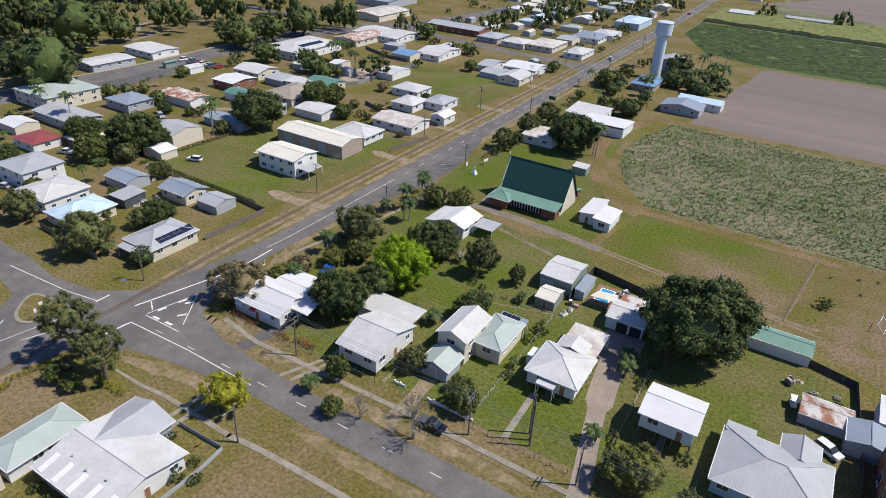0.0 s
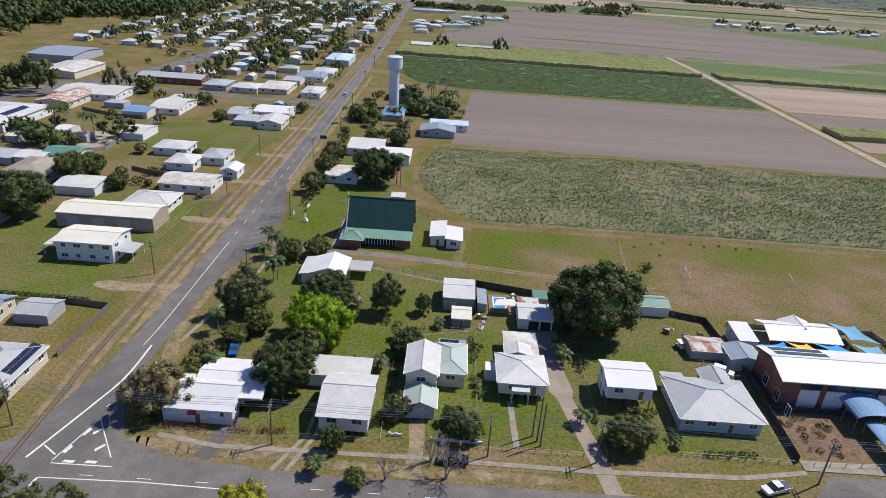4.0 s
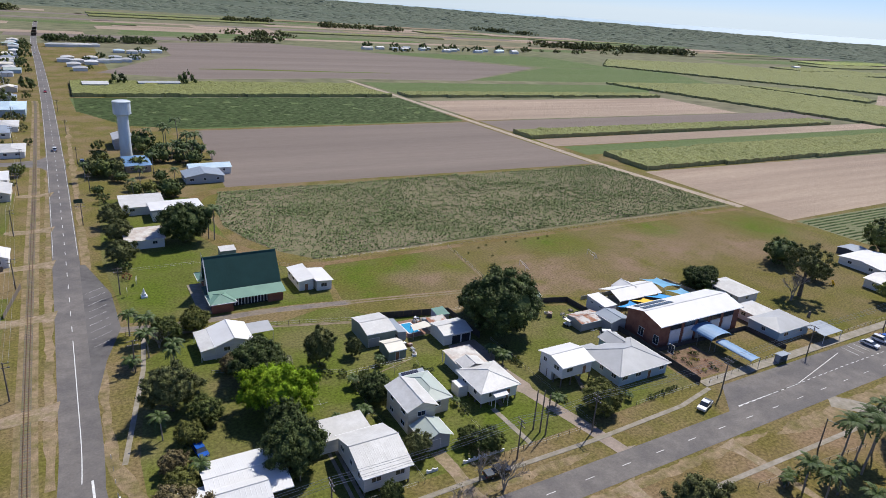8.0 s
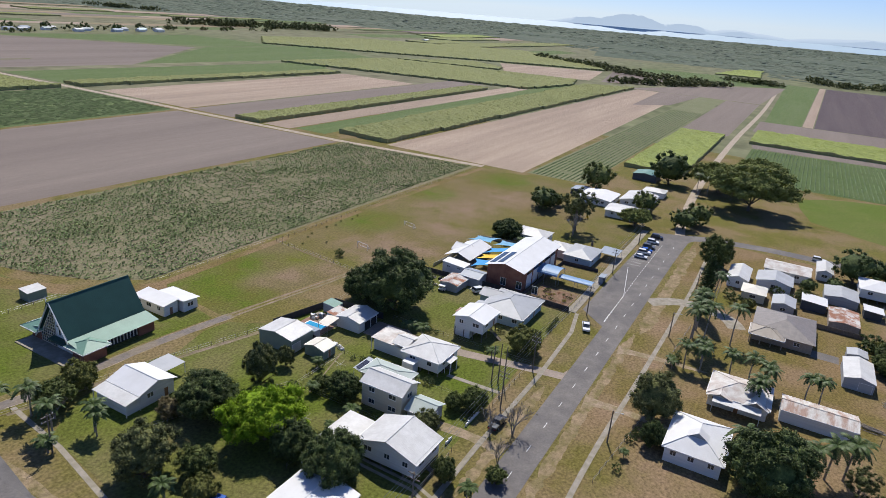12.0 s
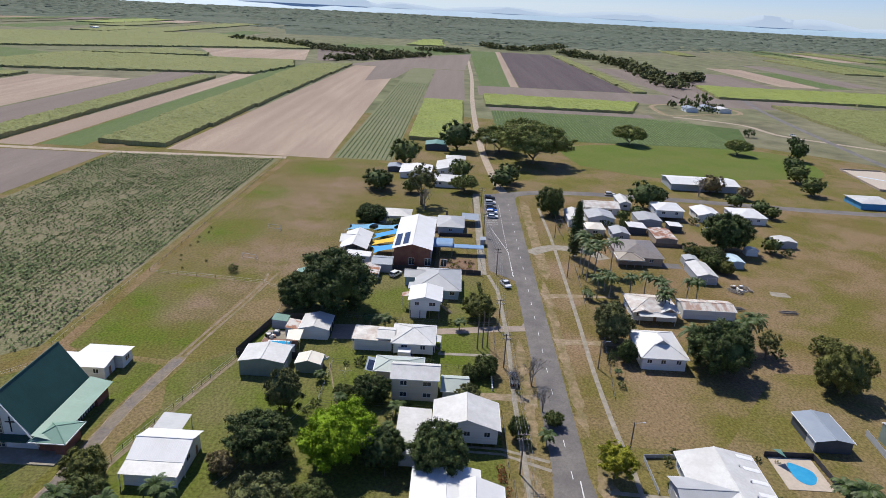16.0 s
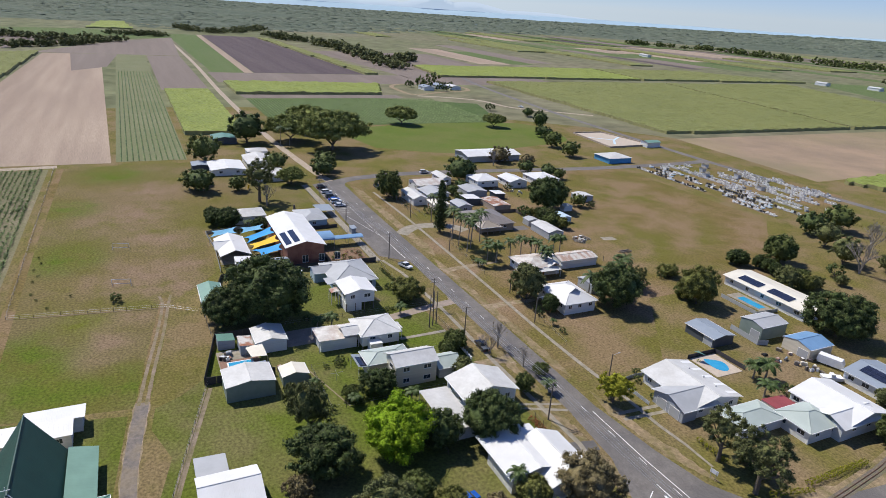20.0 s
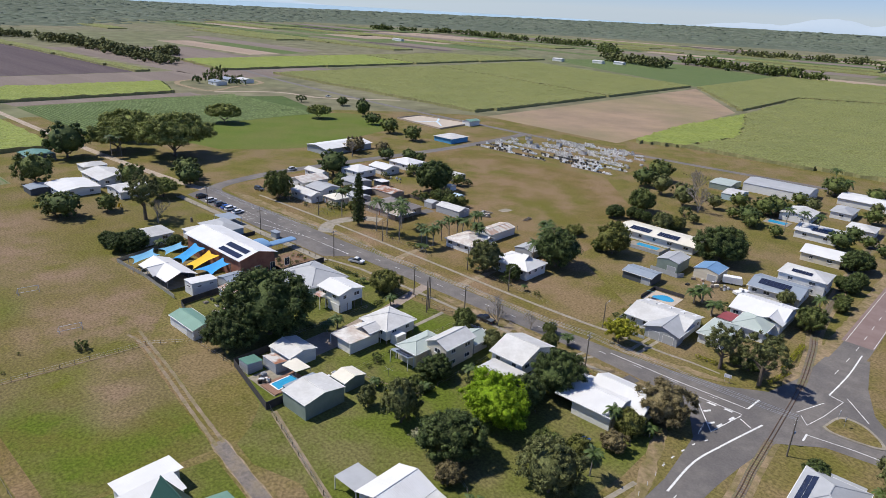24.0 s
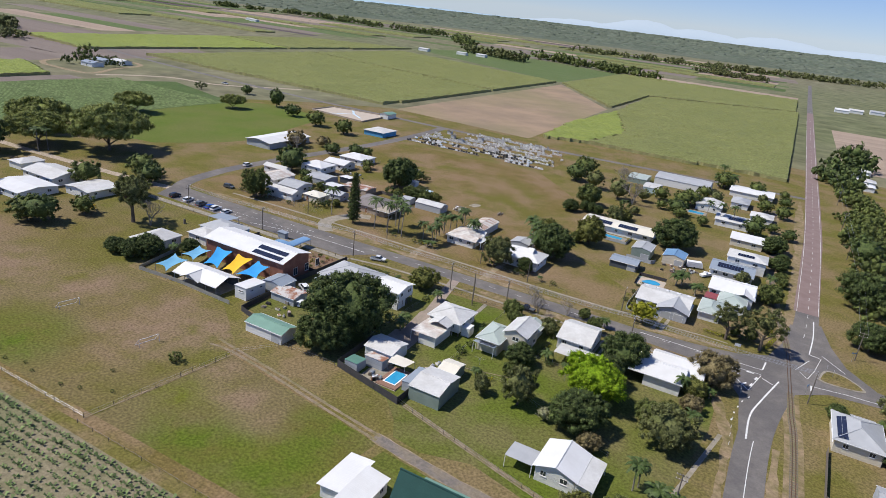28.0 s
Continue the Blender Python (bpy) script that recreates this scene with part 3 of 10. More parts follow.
def add_door(e, p, nrm, w=0.9, h=2.05, m=None, name="door"):
    f = Geo().box(-w / 2, w / 2, -0.05, 0.02, 0, h).part(name, m or M["door"], e)
    f.matrix_local = pose(p[0], p[1], p[2], 0, 0, math.degrees(math.atan2(nrm[1], nrm[0])) + 90)
    g = Geo().box(-w / 2 - 0.08, w / 2 + 0.08, -0.07, 0.02, h, h + 0.08).box(-w / 2 - 0.08, -w / 2, -0.07, 0.02, 0, h).box(w / 2, w / 2 + 0.08, -0.07, 0.02, 0, h)
    g.part("door_surround", M["trim"], f)


rng = random.Random(7)
FOOT = []


def house(label, x0, x1, y0, y1, eave=3.0, rise=1.6, kind="hip", wall="w_white", roof="r_white", floor=0.0, over=0.5, windows=True, category="house", name="house", group="", door=None, garage=None, wins_h=1.1, step=0.8):
    """A building on x0..x1, y0..y1 to the outside of its roof. floor > 0: raised on stumps. door: side letter; garage: side letter."""
    cx, cy = (x0 + x1) / 2, (y0 + y1) / 2
    FOOT.append((x0, x1, y0, y1))
    e = thing(name, cx, cy, 0, label, category, group)
    hx, hy = (x1 - x0) / 2, (y1 - y0) / 2
    wx, wy = hx - over, hy - over
    zf = max(floor - 0.25, 0.0) if floor else -0.05
    # walls with gable ends
    g = Geo()
    over_z = rise * (over / (hy if kind == "gx" else hx)) if kind in ("gx", "gy") else 0
    top = eave - 0.02
    if kind == "gx":
        k = top + rise * (1 - 0.0) - 0.02
        g.prism([(-wx, -wy, zf), (-wx, -wy, top + over_z), (-wx, 0, k), (-wx, wy, top + over_z), (-wx, wy, zf)][::-1], (2 * wx, 0, 0))
    elif kind == "gy":
        k = top + rise - 0.02
        g.prism([(-wx, -wy, zf), (-wx, -wy, top + over_z), (0, -wy, k), (wx, -wy, top + over_z), (wx, -wy, zf)], (0, 2 * wy, 0))
    elif kind in ("sx", "s-x", "sy", "s-y"):
        za = {"sx": (1, 0, 0, 1), "s-x": (0, 1, 1, 0), "sy": (1, 1, 0, 0), "s-y": (0, 0, 1, 1)}[kind]
        c4 = [(-wx, -wy), (wx, -wy), (wx, wy), (-wx, wy)]
        n = len(g.v)
        g.v += [(p[0], p[1], zf) for p in c4] + [(p[0], p[1], top + rise * (0.06 + 0.88 * s)) for p, s in zip(c4, za)]
        g.f += [(3, 2, 1, 0), (4, 5, 6, 7), (0, 1, 5, 4), (1, 2, 6, 5), (2, 3, 7, 6), (3, 0, 4, 7)]
    else:
        g.box(-wx, wx, -wy, wy, zf, top + 0.1)
    g.part("wall", M[wall], e)
    near = math.hypot(cx + 60, cy - 90) < 118
    add_roof(e, -hx, hx, -hy, hy, eave, rise, kind, M[roof], "", step, near)
    if floor:
        nx, ny = max(2, round(2 * wx / 2.6)), max(2, round(2 * wy / 2.6))
        for i in range(nx + 1):
            for j in range(ny + 1):
                px, py = -wx + 0.15 + (2 * wx - 0.3) * i / nx, -wy + 0.15 + (2 * wy - 0.3) * j / ny
                Geo().box(px - 0.11, px + 0.11, py - 0.11, py + 0.11, 0, zf).part("stump", M["timber"], e)
        g = Geo()
        for k in range(int(zf / 0.18) + 1):
            g.box(-0.5, 0.5, -wy - 0.35 - 0.26 * k, -wy - 0.07 - 0.26 * k, zf - 0.22 - 0.18 * k, zf - 0.17 - 0.18 * k)
        g.tube((-0.5, -wy, zf - 0.05), (-0.5, -wy - zf * 1.45, 0.05), 0.05).tube((0.5, -wy, zf - 0.05), (0.5, -wy - zf * 1.45, 0.05), 0.05)
        g.part("stair", M["timber"], e)
    base = zf if floor else 0.0
    if windows:
        h = wins_h
        sill = (eave - 0.55 - h) if eave - base < 3.6 else base + 1.0
        levels = [sill] if not (eave - base > 4.8) else [0.95, eave - 0.6 - h]
        sides = (("S", wx, 0, -1), ("N", wx, 0, 1), ("W", wy, -1, 0), ("E", wy, 1, 0))
        far = math.hypot(cx + 60, cy - 90)
        for side, ln, nx, ny in sides if far < 230 else (sides[0], sides[3]) if far < 330 else ():
            n = max(1, int(2 * ln / (3.4 if near else 5.2)))
            for i in range(n):
                t = -ln + 2 * ln * (i + 0.5) / n + rng.uniform(-0.3, 0.3)
                for s in levels:
                    w = rng.choice((1.2, 1.5, 1.8))
                    if (door == side and i == n // 2 and s == levels[0]) or (garage == side and i < 2):
                        continue
                    p = (t, ny * wy, s) if ny else (nx * wx, t, s)
                    add_window(e, p, (nx, ny), w, h, near)
    for what, side in (("door", door), ("garage_door", garage)):
        if side:
            nx, ny = {"S": (0, -1), "N": (0, 1), "W": (-1, 0), "E": (1, 0)}[side]
            ln = wx if ny else wy
            n = max(1, int(2 * ln / 3.4))
            if what == "door":
                t = -ln + 2 * ln * (n // 2 + 0.5) / n
                add_door(e, (t, ny * wy, base) if ny else (nx * wx, t, base), (nx, ny))
            else:
                t = -ln + min(1.9, ln)
                add_door(e, (t, ny * wy, 0) if ny else (nx * wx, t, 0), (nx, ny), 2.8, 2.3, M["r_grey"], "garage_door")
    return e


def lean_roof(e, x0, x1, y0, y1, z, rise, kind, rmat, posts=True, label="", name="awning"):
    """A veranda or carport roof under a thing, in world metres, on posts."""
    ox, oy = e.location.x, e.location.y
    x0, x1, y0, y1 = x0 - ox, x1 - ox, y0 - oy, y1 - oy
    g = Geo()
    slopes, _ = roof_slopes(x0, x1, y0, y1, z, rise, kind)
    for pts, axis in slopes:
        sheeted(g, pts, axis)
    r = g.part(name, rmat, e, label)
    if posts:
        for px in (x0 + 0.15, x1 - 0.15):
            for py in (y0 + 0.15, y1 - 0.15):
                Geo().box(px - 0.06, px + 0.06, py - 0.06, py + 0.06, 0, z + 0.02).part("post", M["trim"], r)
    return r


def solar(e, x, y, z, nx, ny, tilt_x=0.0, tilt_y=0.0, w=1.0, d=1.65):
    """Solar panels in a grid on a roof, each its own part; x, y, z in world metres."""
    g = Geo().box(-w / 2 + 0.03, w / 2 - 0.03, -d / 2 + 0.03, d / 2 - 0.03, 0, 0.05)
    first = None
    for i in range(nx):
        for j in range(ny):
            if first is None:
                o = first = g.part("solar_panel", M["solar"], e)
            else:
                o = new("solar_panel", first.data)
                o.parent = e
            lx, ly = (i - (nx - 1) / 2) * w, (j - (ny - 1) / 2) * d
            o.matrix_local = Matrix.Translation((x - e.location.x, y - e.location.y, z)) @ pose(0, 0, 0, tilt_x, tilt_y, 0) @ Matrix.Translation((lx, ly, 0))


def ribbon(name, pts, width, z, material, kind="structure", label="", category="", thick=0.0, parent=None):
    """A strip of ground cover along a line of points; width one number or one for each point."""
    ws = width if isinstance(width, (list, tuple)) else [width] * len(pts)
    L, R = [], []
    for i, p in enumerate(pts):
        a, b = pts[max(i - 1, 0)], pts[min(i + 1, len(pts) - 1)]
        d = Vector((b[0] - a[0], b[1] - a[1])).normalized()
        L.append((p[0] - d.y * ws[i] / 2, p[1] + d.x * ws[i] / 2))
        R.append((p[0] + d.y * ws[i] / 2, p[1] - d.x * ws[i] / 2))
    g = Geo()
    n = len(pts)
    if thick:
        for i in range(n - 1):
            g.prism([(*L[i], z - thick), (*L[i + 1], z - thick), (*R[i + 1], z - thick), (*R[i], z - thick)], (0, 0, thick))
    else:
        for i in range(n):
            g.v += [(*R[i], z), (*L[i], z)]
        g.f += [(2 * i, 2 * i + 2, 2 * i + 3, 2 * i + 1) for i in range(n - 1)]
    ob = g.part(name, material, parent)
    if parent is None:
        tagged(ob, label, category, kind=kind)
    return ob


def smooth_line(pts, n=8):
    """Catmull-Rom through the points."""
    out = []
    P = [Vector((*p, 0)) for p in pts]
    for i in range(len(P) - 1):
        a, b, c, d = P[max(i - 1, 0)], P[i], P[i + 1], P[min(i + 2, len(P) - 1)]
        for k in range(n):
            t = k / n
            q = 0.5 * (2 * b + (c - a) * t + (2 * a - 5 * b + 4 * c - d) * t * t + (3 * b - a - 3 * c + d) * t ** 3)
            out.append((q.x, q.y))
    out.append(pts[-1])
    return out


def sheet(name, pts, z, material, label="", category="", kind="structure"):
    return tagged(Geo().poly([(x, y, z) for x, y in pts]).part(name, material), label, category, kind=kind)

# ---- ground, water, distance ----
CX, CY = -60.0, 100.0


def land_z(r, az=0.0):
    """Height of the far plain, which falls away towards the coast between north-east and south-east."""
    t = min(max((r - 2200) / 2450, 0), 1)
    w = float(np.interp(az % 360, (24, 60, 118, 160), (0, 1, 1, 0)))
    return (56 - 33 * w) * t * t * (3 - 2 * t) * (0.4 + 0.6 * t)


def ground_z(x, y):
    return land_z(math.hypot(x - CX, y - CY), math.degrees(math.atan2(x - CX, y - CY)))


def bush_edge(az):
    return float(np.interp(az, (-30, 20, 45, 66, 76, 92, 105, 116, 130, 230), (2300, 2200, 2300, 2400, 1700, 1450, 1600, 2200, 2750, 2750)))


rings = [0, 100, 200, 300, 400, 550, 700, 900, 1200, 1600, 2200, 2600, 3000, 3400, 3800, 4200, 4650]
SEG = 96
gv, gf, gm = [(CX, CY, 0)], [], []
for r in rings[1:]:
    for i in range(SEG):
        a = 2 * math.pi * i / SEG
        gv.append((CX + r * math.sin(a), CY + r * math.cos(a), land_z(r, 360 * i / SEG)))
for k in range(len(rings) - 1):
    for i in range(SEG):
        j = (i + 1) % SEG
        if k == 0:
            gf.append((0, 1 + j, 1 + i))
        else:
            b0, b1 = 1 + (k - 1) * SEG, 1 + k * SEG
            gf.append((b0 + i, b0 + j, b1 + j, b1 + i))
        az = (i + 0.5) / SEG * 360
        far_edge = 1600 if 76 < az < 108 else 2200 if az < 120 or az > 230 else 2600
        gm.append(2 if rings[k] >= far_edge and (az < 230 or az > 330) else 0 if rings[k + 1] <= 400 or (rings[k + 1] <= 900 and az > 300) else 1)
ground = link("ground", gv, gf, [M["grass"], M["farland"], M["bushfloor_haze"]])
for pgn, mi in zip(ground.data.polygons, gm):
    pgn.material_index = mi
tagged(ground, "flat grassy ground with dry brown patches and farmland", "ground", kind="structure")

# sea beyond the plain, and blue hills over it
sv, sf = [], []
for i in range(81):
    az = 20 + 146 * i / 80
    a = radians(az)
    for r, z in ((4600, land_z(4600, az) - 2), (4705, 57.4)):
        sv.append((CX + r * math.sin(a), CY + r * math.cos(a), z))
for i in range(80):
    sf.append((2 * i, 2 * i + 2, 2 * i + 3, 2 * i + 1))
tagged(link("water", sv, sf, M["sea"]), "pale blue sea along the horizon", "sea", kind="structure")


def hills(name, a0, a1, peaks, r=4725, base=56):
    v, f = [], []
    n = 160
    for i in range(n + 1):
        t = i / n
        a = radians(a0 + (a1 - a0) * t)
        z = 0
        for c, w, h in peaks:
            z = max(z, h * math.exp(-((t - c) / w) ** 2))
        z += (10 * noise.noise((t * 22, 3.1, 0)) + 5 * noise.noise((t * 60, 7.7, 0))) * min(1, z / 60)
        z *= min(1, 12 * t, 12 * (1 - t))
        for q, rr in ((0, r - 15), (1, r), (0, r + 15)):
            v.append((CX + rr * math.sin(a), CY + rr * math.cos(a), base + q * max(z, 1)))
    for i in range(n):
        for k in (0, 1):
            b = 3 * i + k
            f.append((b, b + 3, b + 4, b + 1))
    return tagged(link(name, v, f, M["hill_glow"], smooth=True), "hazy blue mountain range across the bay", "mountains", kind="structure")


# ---- fields ----


def rect(x0, y0, x1, y1):
    return [(x0, y0), (x1, y0), (x1, y1), (x0, y1)]


def inside(p, poly):
    x, y = p
    ok = False
    for i in range(len(poly)):
        (ax, ay), (bx, by) = poly[i], poly[i - 1]
        if (ay > y) != (by > y) and x < (bx - ax) * (y - ay) / (by - ay) + ax:
            ok = not ok
    return ok


def cane_block(poly, height=2.6, step=3.0, leaf="cane", label="tall green sugar cane in close rows"):
    """Standing cane: an uneven leafy top and stalk sides over the outline poly."""
    xs, ys = [p[0] for p in poly], [p[1] for p in poly]
    x0, x1, y0, y1 = min(xs), max(xs), min(ys), max(ys)
    nx, ny = max(2, int((x1 - x0) / step)), max(2, int((y1 - y0) / step))
    idx, v, f, mi = {}, [], [], []
    cell = lambda i, j: inside((x0 + (i + 0.5) * (x1 - x0) / nx, y0 + (j + 0.5) * (y1 - y0) / ny), poly)
    full = {(i, j) for i in range(nx) for j in range(ny) if cell(i, j)}

    def vert(i, j, top):
        key = (i, j, top)
        if key not in idx:
            x, y = x0 + i * (x1 - x0) / nx, y0 + j * (y1 - y0) / ny
            jx, jy = noise.noise((i * 0.9, j * 1.3, 2.0)), noise.noise((i * 1.1, j * 0.7, 9.0))
            z = height * (0.92 + 0.30 * noise.noise((x * 0.31, y * 0.37, 0.5)) + 0.12 * noise.noise((x * 0.05, y * 0.05, 4)) + 0.2 * noise.noise((i * 7.3, j * 5.1, 1.5))) if top else 0
            idx[key] = len(v)
            v.append((x + jx * step * 0.3, y + jy * step * 0.3, z))
        return idx[key]

    for i, j in full:
        f.append((vert(i, j, 1), vert(i + 1, j, 1), vert(i + 1, j + 1, 1), vert(i, j + 1, 1)))
        mi.append(0)
        for di, dj, a, b in ((-1, 0, (0, 0), (0, 1)), (1, 0, (1, 0), (1, 1)), (0, -1, (0, 0), (1, 0)), (0, 1, (0, 1), (1, 1))):
            if (i + di, j + dj) not in full:
                p, q = (i + a[0], j + a[1]), (i + b[0], j + b[1])
                f.append((vert(*p, 0), vert(*q, 0), vert(*q, 1), vert(*p, 1)))
                mi.append(1)
    ob = link("cane_field", v, f, [M[leaf], M["cane_stem"]])
    for pgn, k in zip(ob.data.polygons, mi):
        pgn.material_index = k
    return tagged(ob, label, "cane field", kind="stuff")


crop_poly = [(-36, 181), (-45, 191), (-52, 206), (-56.5, 222), (-55, 245), (-49, 267), (161, 263), (166, 179)]
sheet("crop_field", crop_poly, 0.02, M["trash_g"], "field of young cane rows on pale trash", "field")
sheet("ploughed_field", [(-45, 273), (-34, 399), (156, 400), (159, 267)], 0.02, M["plough"], "bare ploughed brown field", "field")
young_poly = [(-97, 531), (-95, 475), (-70, 420), (-36, 404), (155, 404), (155, 518), (60, 525)]
sheet("crop_field", young_poly, 0.02, M["ratoon"], "field of dense green young cane", "field")
cane_block([(-95, 536), (153, 524), (146, 560), (146, 600), (-95, 612)], 2.8, 2.4)
cane_block([(168, 521), (470, 505), (470, 525), (168, 545)], 2.6, 3.0, "cane")
sheet("crop_field", [(168, 545), (470, 525), (560, 600), (165, 625)], 0.02, M["ratoon"], "field of young green cane", "field")
sheet("ploughed_field", [(-71, 686), (13, 643), (150, 655), (300, 640), (520, 800), (203, 1130), (28, 1066), (20, 871), (-22, 787)], 0.02, M["plough"], "bare ploughed brown field", "field")
sheet("crop_field", [(310, 645), (700, 620), (780, 800), (540, 800)], 0.02, M["ratoon"], "green crop field", "field")
sheet("dry_field", rect(168, 405, 470, 500), 0.02, M["trash"], "harvested cane field under pale trash", "field")
sheet("ploughed_field", rect(168, 362, 560, 402), 0.02, M["plough"], "bare ploughed strip", "field")
cane_block(rect(167, 336, 510, 358), 2.6, 2.0)
sheet("dry_field", rect(168, 312, 700, 334), 0.02, M["trash"], "harvested strip under pale trash", "field")
sheet("crop_field", rect(172, 287, 700, 310), 0.02, M["ratoon"], "strip of young green cane", "field")
cane_block([(180, 246), (740, 232), (700, 288), (182, 284)], 2.7, 2.2)
sheet("dry_field", [(174, 154), (740, 168), (740, 228), (176, 243)], 0.02, M["trash"], "harvested cane field under pale trash", "field")
sheet("ploughed_field", [(600, 160), (742, 150), (742, 200), (560, 190)], 0.05, M["plough"], "patch of bare brown soil", "field")
sheet("crop_field", rect(176, 120, 740, 152), 0.02, M["rowground"], "green rows of young cane", "field")
cane_block(rect(238, 82, 425, 116), 2.3, 3.0, "cane_y", "bright yellow-green sugar cane")
sheet("ploughed_field", rect(430, 80, 740, 118), 0.02, M["plough"], "bare ploughed brown strip", "field")
sheet("crop_field", [(262, -110), (352, -137), (386, -52), (382, 58), (259, 58)], 0.02, M["ratoon_d"], "dense green cane field", "field")
sheet("dry_field", [(386, -80), (404, -80), (404, 60), (386, 58)], 0.02, M["plough"], "bare strip between crops", "field")
cane_block([(406, -66), (476, -88), (482, 62), (406, 62)], 2.4, 3.0, "cane_y", "bright yellow-green sugar cane")
sheet("ploughed_field", rect(484, -150, 566, 66), 0.02, M["plough"], "bare ploughed brown field", "field")
sheet("crop_field", [(568, 30), (1190, 18), (1190, 70), (568, 62)], 0.02, M["ratoon"], "long green crop strip", "field")
sheet("dry_field", [(568, 20), (1190, 8), (1190, 17), (568, 29)], 0.02, M["trash"], "pale track between strips", "field")
sheet("ploughed_field", [(568, -105), (1190, -90), (1190, 7), (568, 19)], 0.02, M["plough_dark"], "dark bare soil field", "field")
cane_block([(570, -122), (1150, -108), (1150, -90), (570, -106)], 2.3, 4.0)
sheet("ploughed_field", [(484, -330), (900, -330), (900, -125), (484, -152)], 0.02, M["plough"], "bare brown field", "field")
cane_block([(505, -232), (202, -220), (200, -430), (508, -500)], 2.5, 3.5, "cane")
cane_block([(508, -506), (200, -436), (200, -650), (512, -745)], 2.5, 4.0, "cane")
cane_block([(680, -212), (556, -196), (552, -500), (690, -520)], 2.5, 4.0, "cane_y", "yellow-green sugar cane")
cane_block([(690, -526), (552, -506), (548, -835), (692, -720)], 2.5, 4.5, "cane")
sheet("dry_field", [(186, -213), (66, -203), (74, -450), (188, -636)], 0.02, M["trash_y"], "harvested reddish-brown field", "field")
cane_block([(60, -216), (30, -228), (20, -300), (62, -440), (68, -300)], 2.4, 3.0, "cane_y", "bright yellow-green sugar cane")
cane_block([(29, -228.5), (-104, -232), (-104, -760), (70, -640), (61.5, -441), (19.5, -301)], 2.5, 4.0, "cane")
cane_block([(190, -650), (76, -470), (76, -660), (-100, -770), (-100, -1000), (190, -1000)], 2.4, 5.0, "cane")
sheet("crop_field", [(200, -660), (560, -860), (500, -1100), (200, -1000)], 0.02, M["ratoon"], "green crop field", "field")
sheet("dry_field", [(-100, -1010), (190, -1010), (190, -1080), (-100, -1080)], 0.02, M["trash"], "harvested pale field", "field")
sheet("dry_field", rect(-250, -620, -140, -330), 0.02, M["trash"], "harvested pale field", "field")
sheet("crop_field", rect(-420, -640, -255, -320), 0.02, M["ratoon"], "green crop field", "field")
oval_line = smooth_line([(189, 16), (168, -25), (178, -80), (195, -123), (247, -128), (262, -95), (258, -20), (234, 20), (189, 16)])
sheet("oval_grass", oval_line, 0.025, M["lush"], "bright green mown sports oval", "lawn")

# patchwork of farther fields, in long strips
prng = random.Random(5)


def strips(x0, x1, y0, y1, mix, thin=(45, 105), long=(170, 460)):
    y = y0
    while y < y1:
        d = prng.uniform(*thin)
        x = x0 + prng.uniform(0, 60)
        while x < x1:
            w = prng.uniform(*long)
            cx, cy = x + w / 2, y + d / 2
            far = math.hypot(cx - CX, cy - CY)
            az = math.degrees(math.atan2(cx - CX, cy - CY))
            if far < min(bush_edge(az) - 60, 2350) and prng.random() < 0.9:
                p = [(x + 3, y + 3), (x + w - 3, y + 3 + prng.uniform(-8, 8)), (x + w - 3, y + d - 4), (x + 3, y + d - 4)]
                m = prng.choice(mix)
                if m.startswith("cane") and far < 2150:
                    cane_block(p, 2.6, 7.0, m)
                else:
                    sheet("far_field", p, 0.03 + (1.2 if far > 2050 else 0), M[m], "distant strip of farmland", "field")
            x += w
        y += d


GREENS = ("cane", "ratoon", "ratoon_d", "plough", "plough_dark", "trash", "farland", "ratoon", "cane", "plough")
strips(-60, 1700, 1130, 2060, ("ratoon", "plough", "trash", "farland", "cane", "ratoon", "plough", "farland", "trash_y"))
strips(-430, -140, 1120, 2050, ("plough", "ratoon", "trash", "farland", "plough"))
strips(1180, 1990, 560, 1120, ("cane", "cane_y", "ratoon", "cane", "farland", "trash"))
strips(-100, 1700, -2250, -1110, GREENS)
strips(720, 1900, -1090, -345, GREENS, (40, 85))
sheet("crop_field", [(560, 806), (700, 806), (690, 1000), (330, 1010)], 0.03, M["ratoon"], "distant green crop field", "field")
ribbon("weed_strip", [(26, 727), (80, 726), (150, 716), (238, 709)], [5, 12, 9, 4], 0.05, M["lush"], label="strip of green weeds on bare soil", category="weeds")
cane_block([(701, 844), (806, 673), (913, 513), (1000, 345), (1094, 361), (1330, 640), (1100, 930), (823, 969)], 2.5, 6.0)
cane_block([(494, 617), (712, 604), (751, 315), (676, 296), (566, 313), (529, 463)], 2.5, 4.0)
cane_block([(720, 590), (853, 531), (799, 451), (762, 440)], 2.5, 5.0)
sheet("ploughed_field", [(760, 430), (800, 448), (900, 500), (985, 345), (780, 306)], 0.03, M["trash"], "harvested pale field", "field")
sheet("ploughed_field", [(784, 290), (788, 272), (960, 192), (1038, 198), (1015, 336)], 0.03, M["plough"], "bare ploughed brown field", "field")
sheet("crop_field", [(970, 180), (1090, 60), (1160, 70), (1250, 200), (1200, 330), (1045, 300)], 0.03, M["ratoon"], "green crop field", "field")
sheet("ploughed_field", [(745, 80), (1090, 66), (960, 150), (850, 200), (745, 240)], 0.03, M["plough"], "bare ploughed brown field", "field")
cane_block([(1269, 202), (1536, 182), (1570, 137), (1287, 121)], 2.5, 6.0, "cane_y", "bright yellow-green sugar cane")
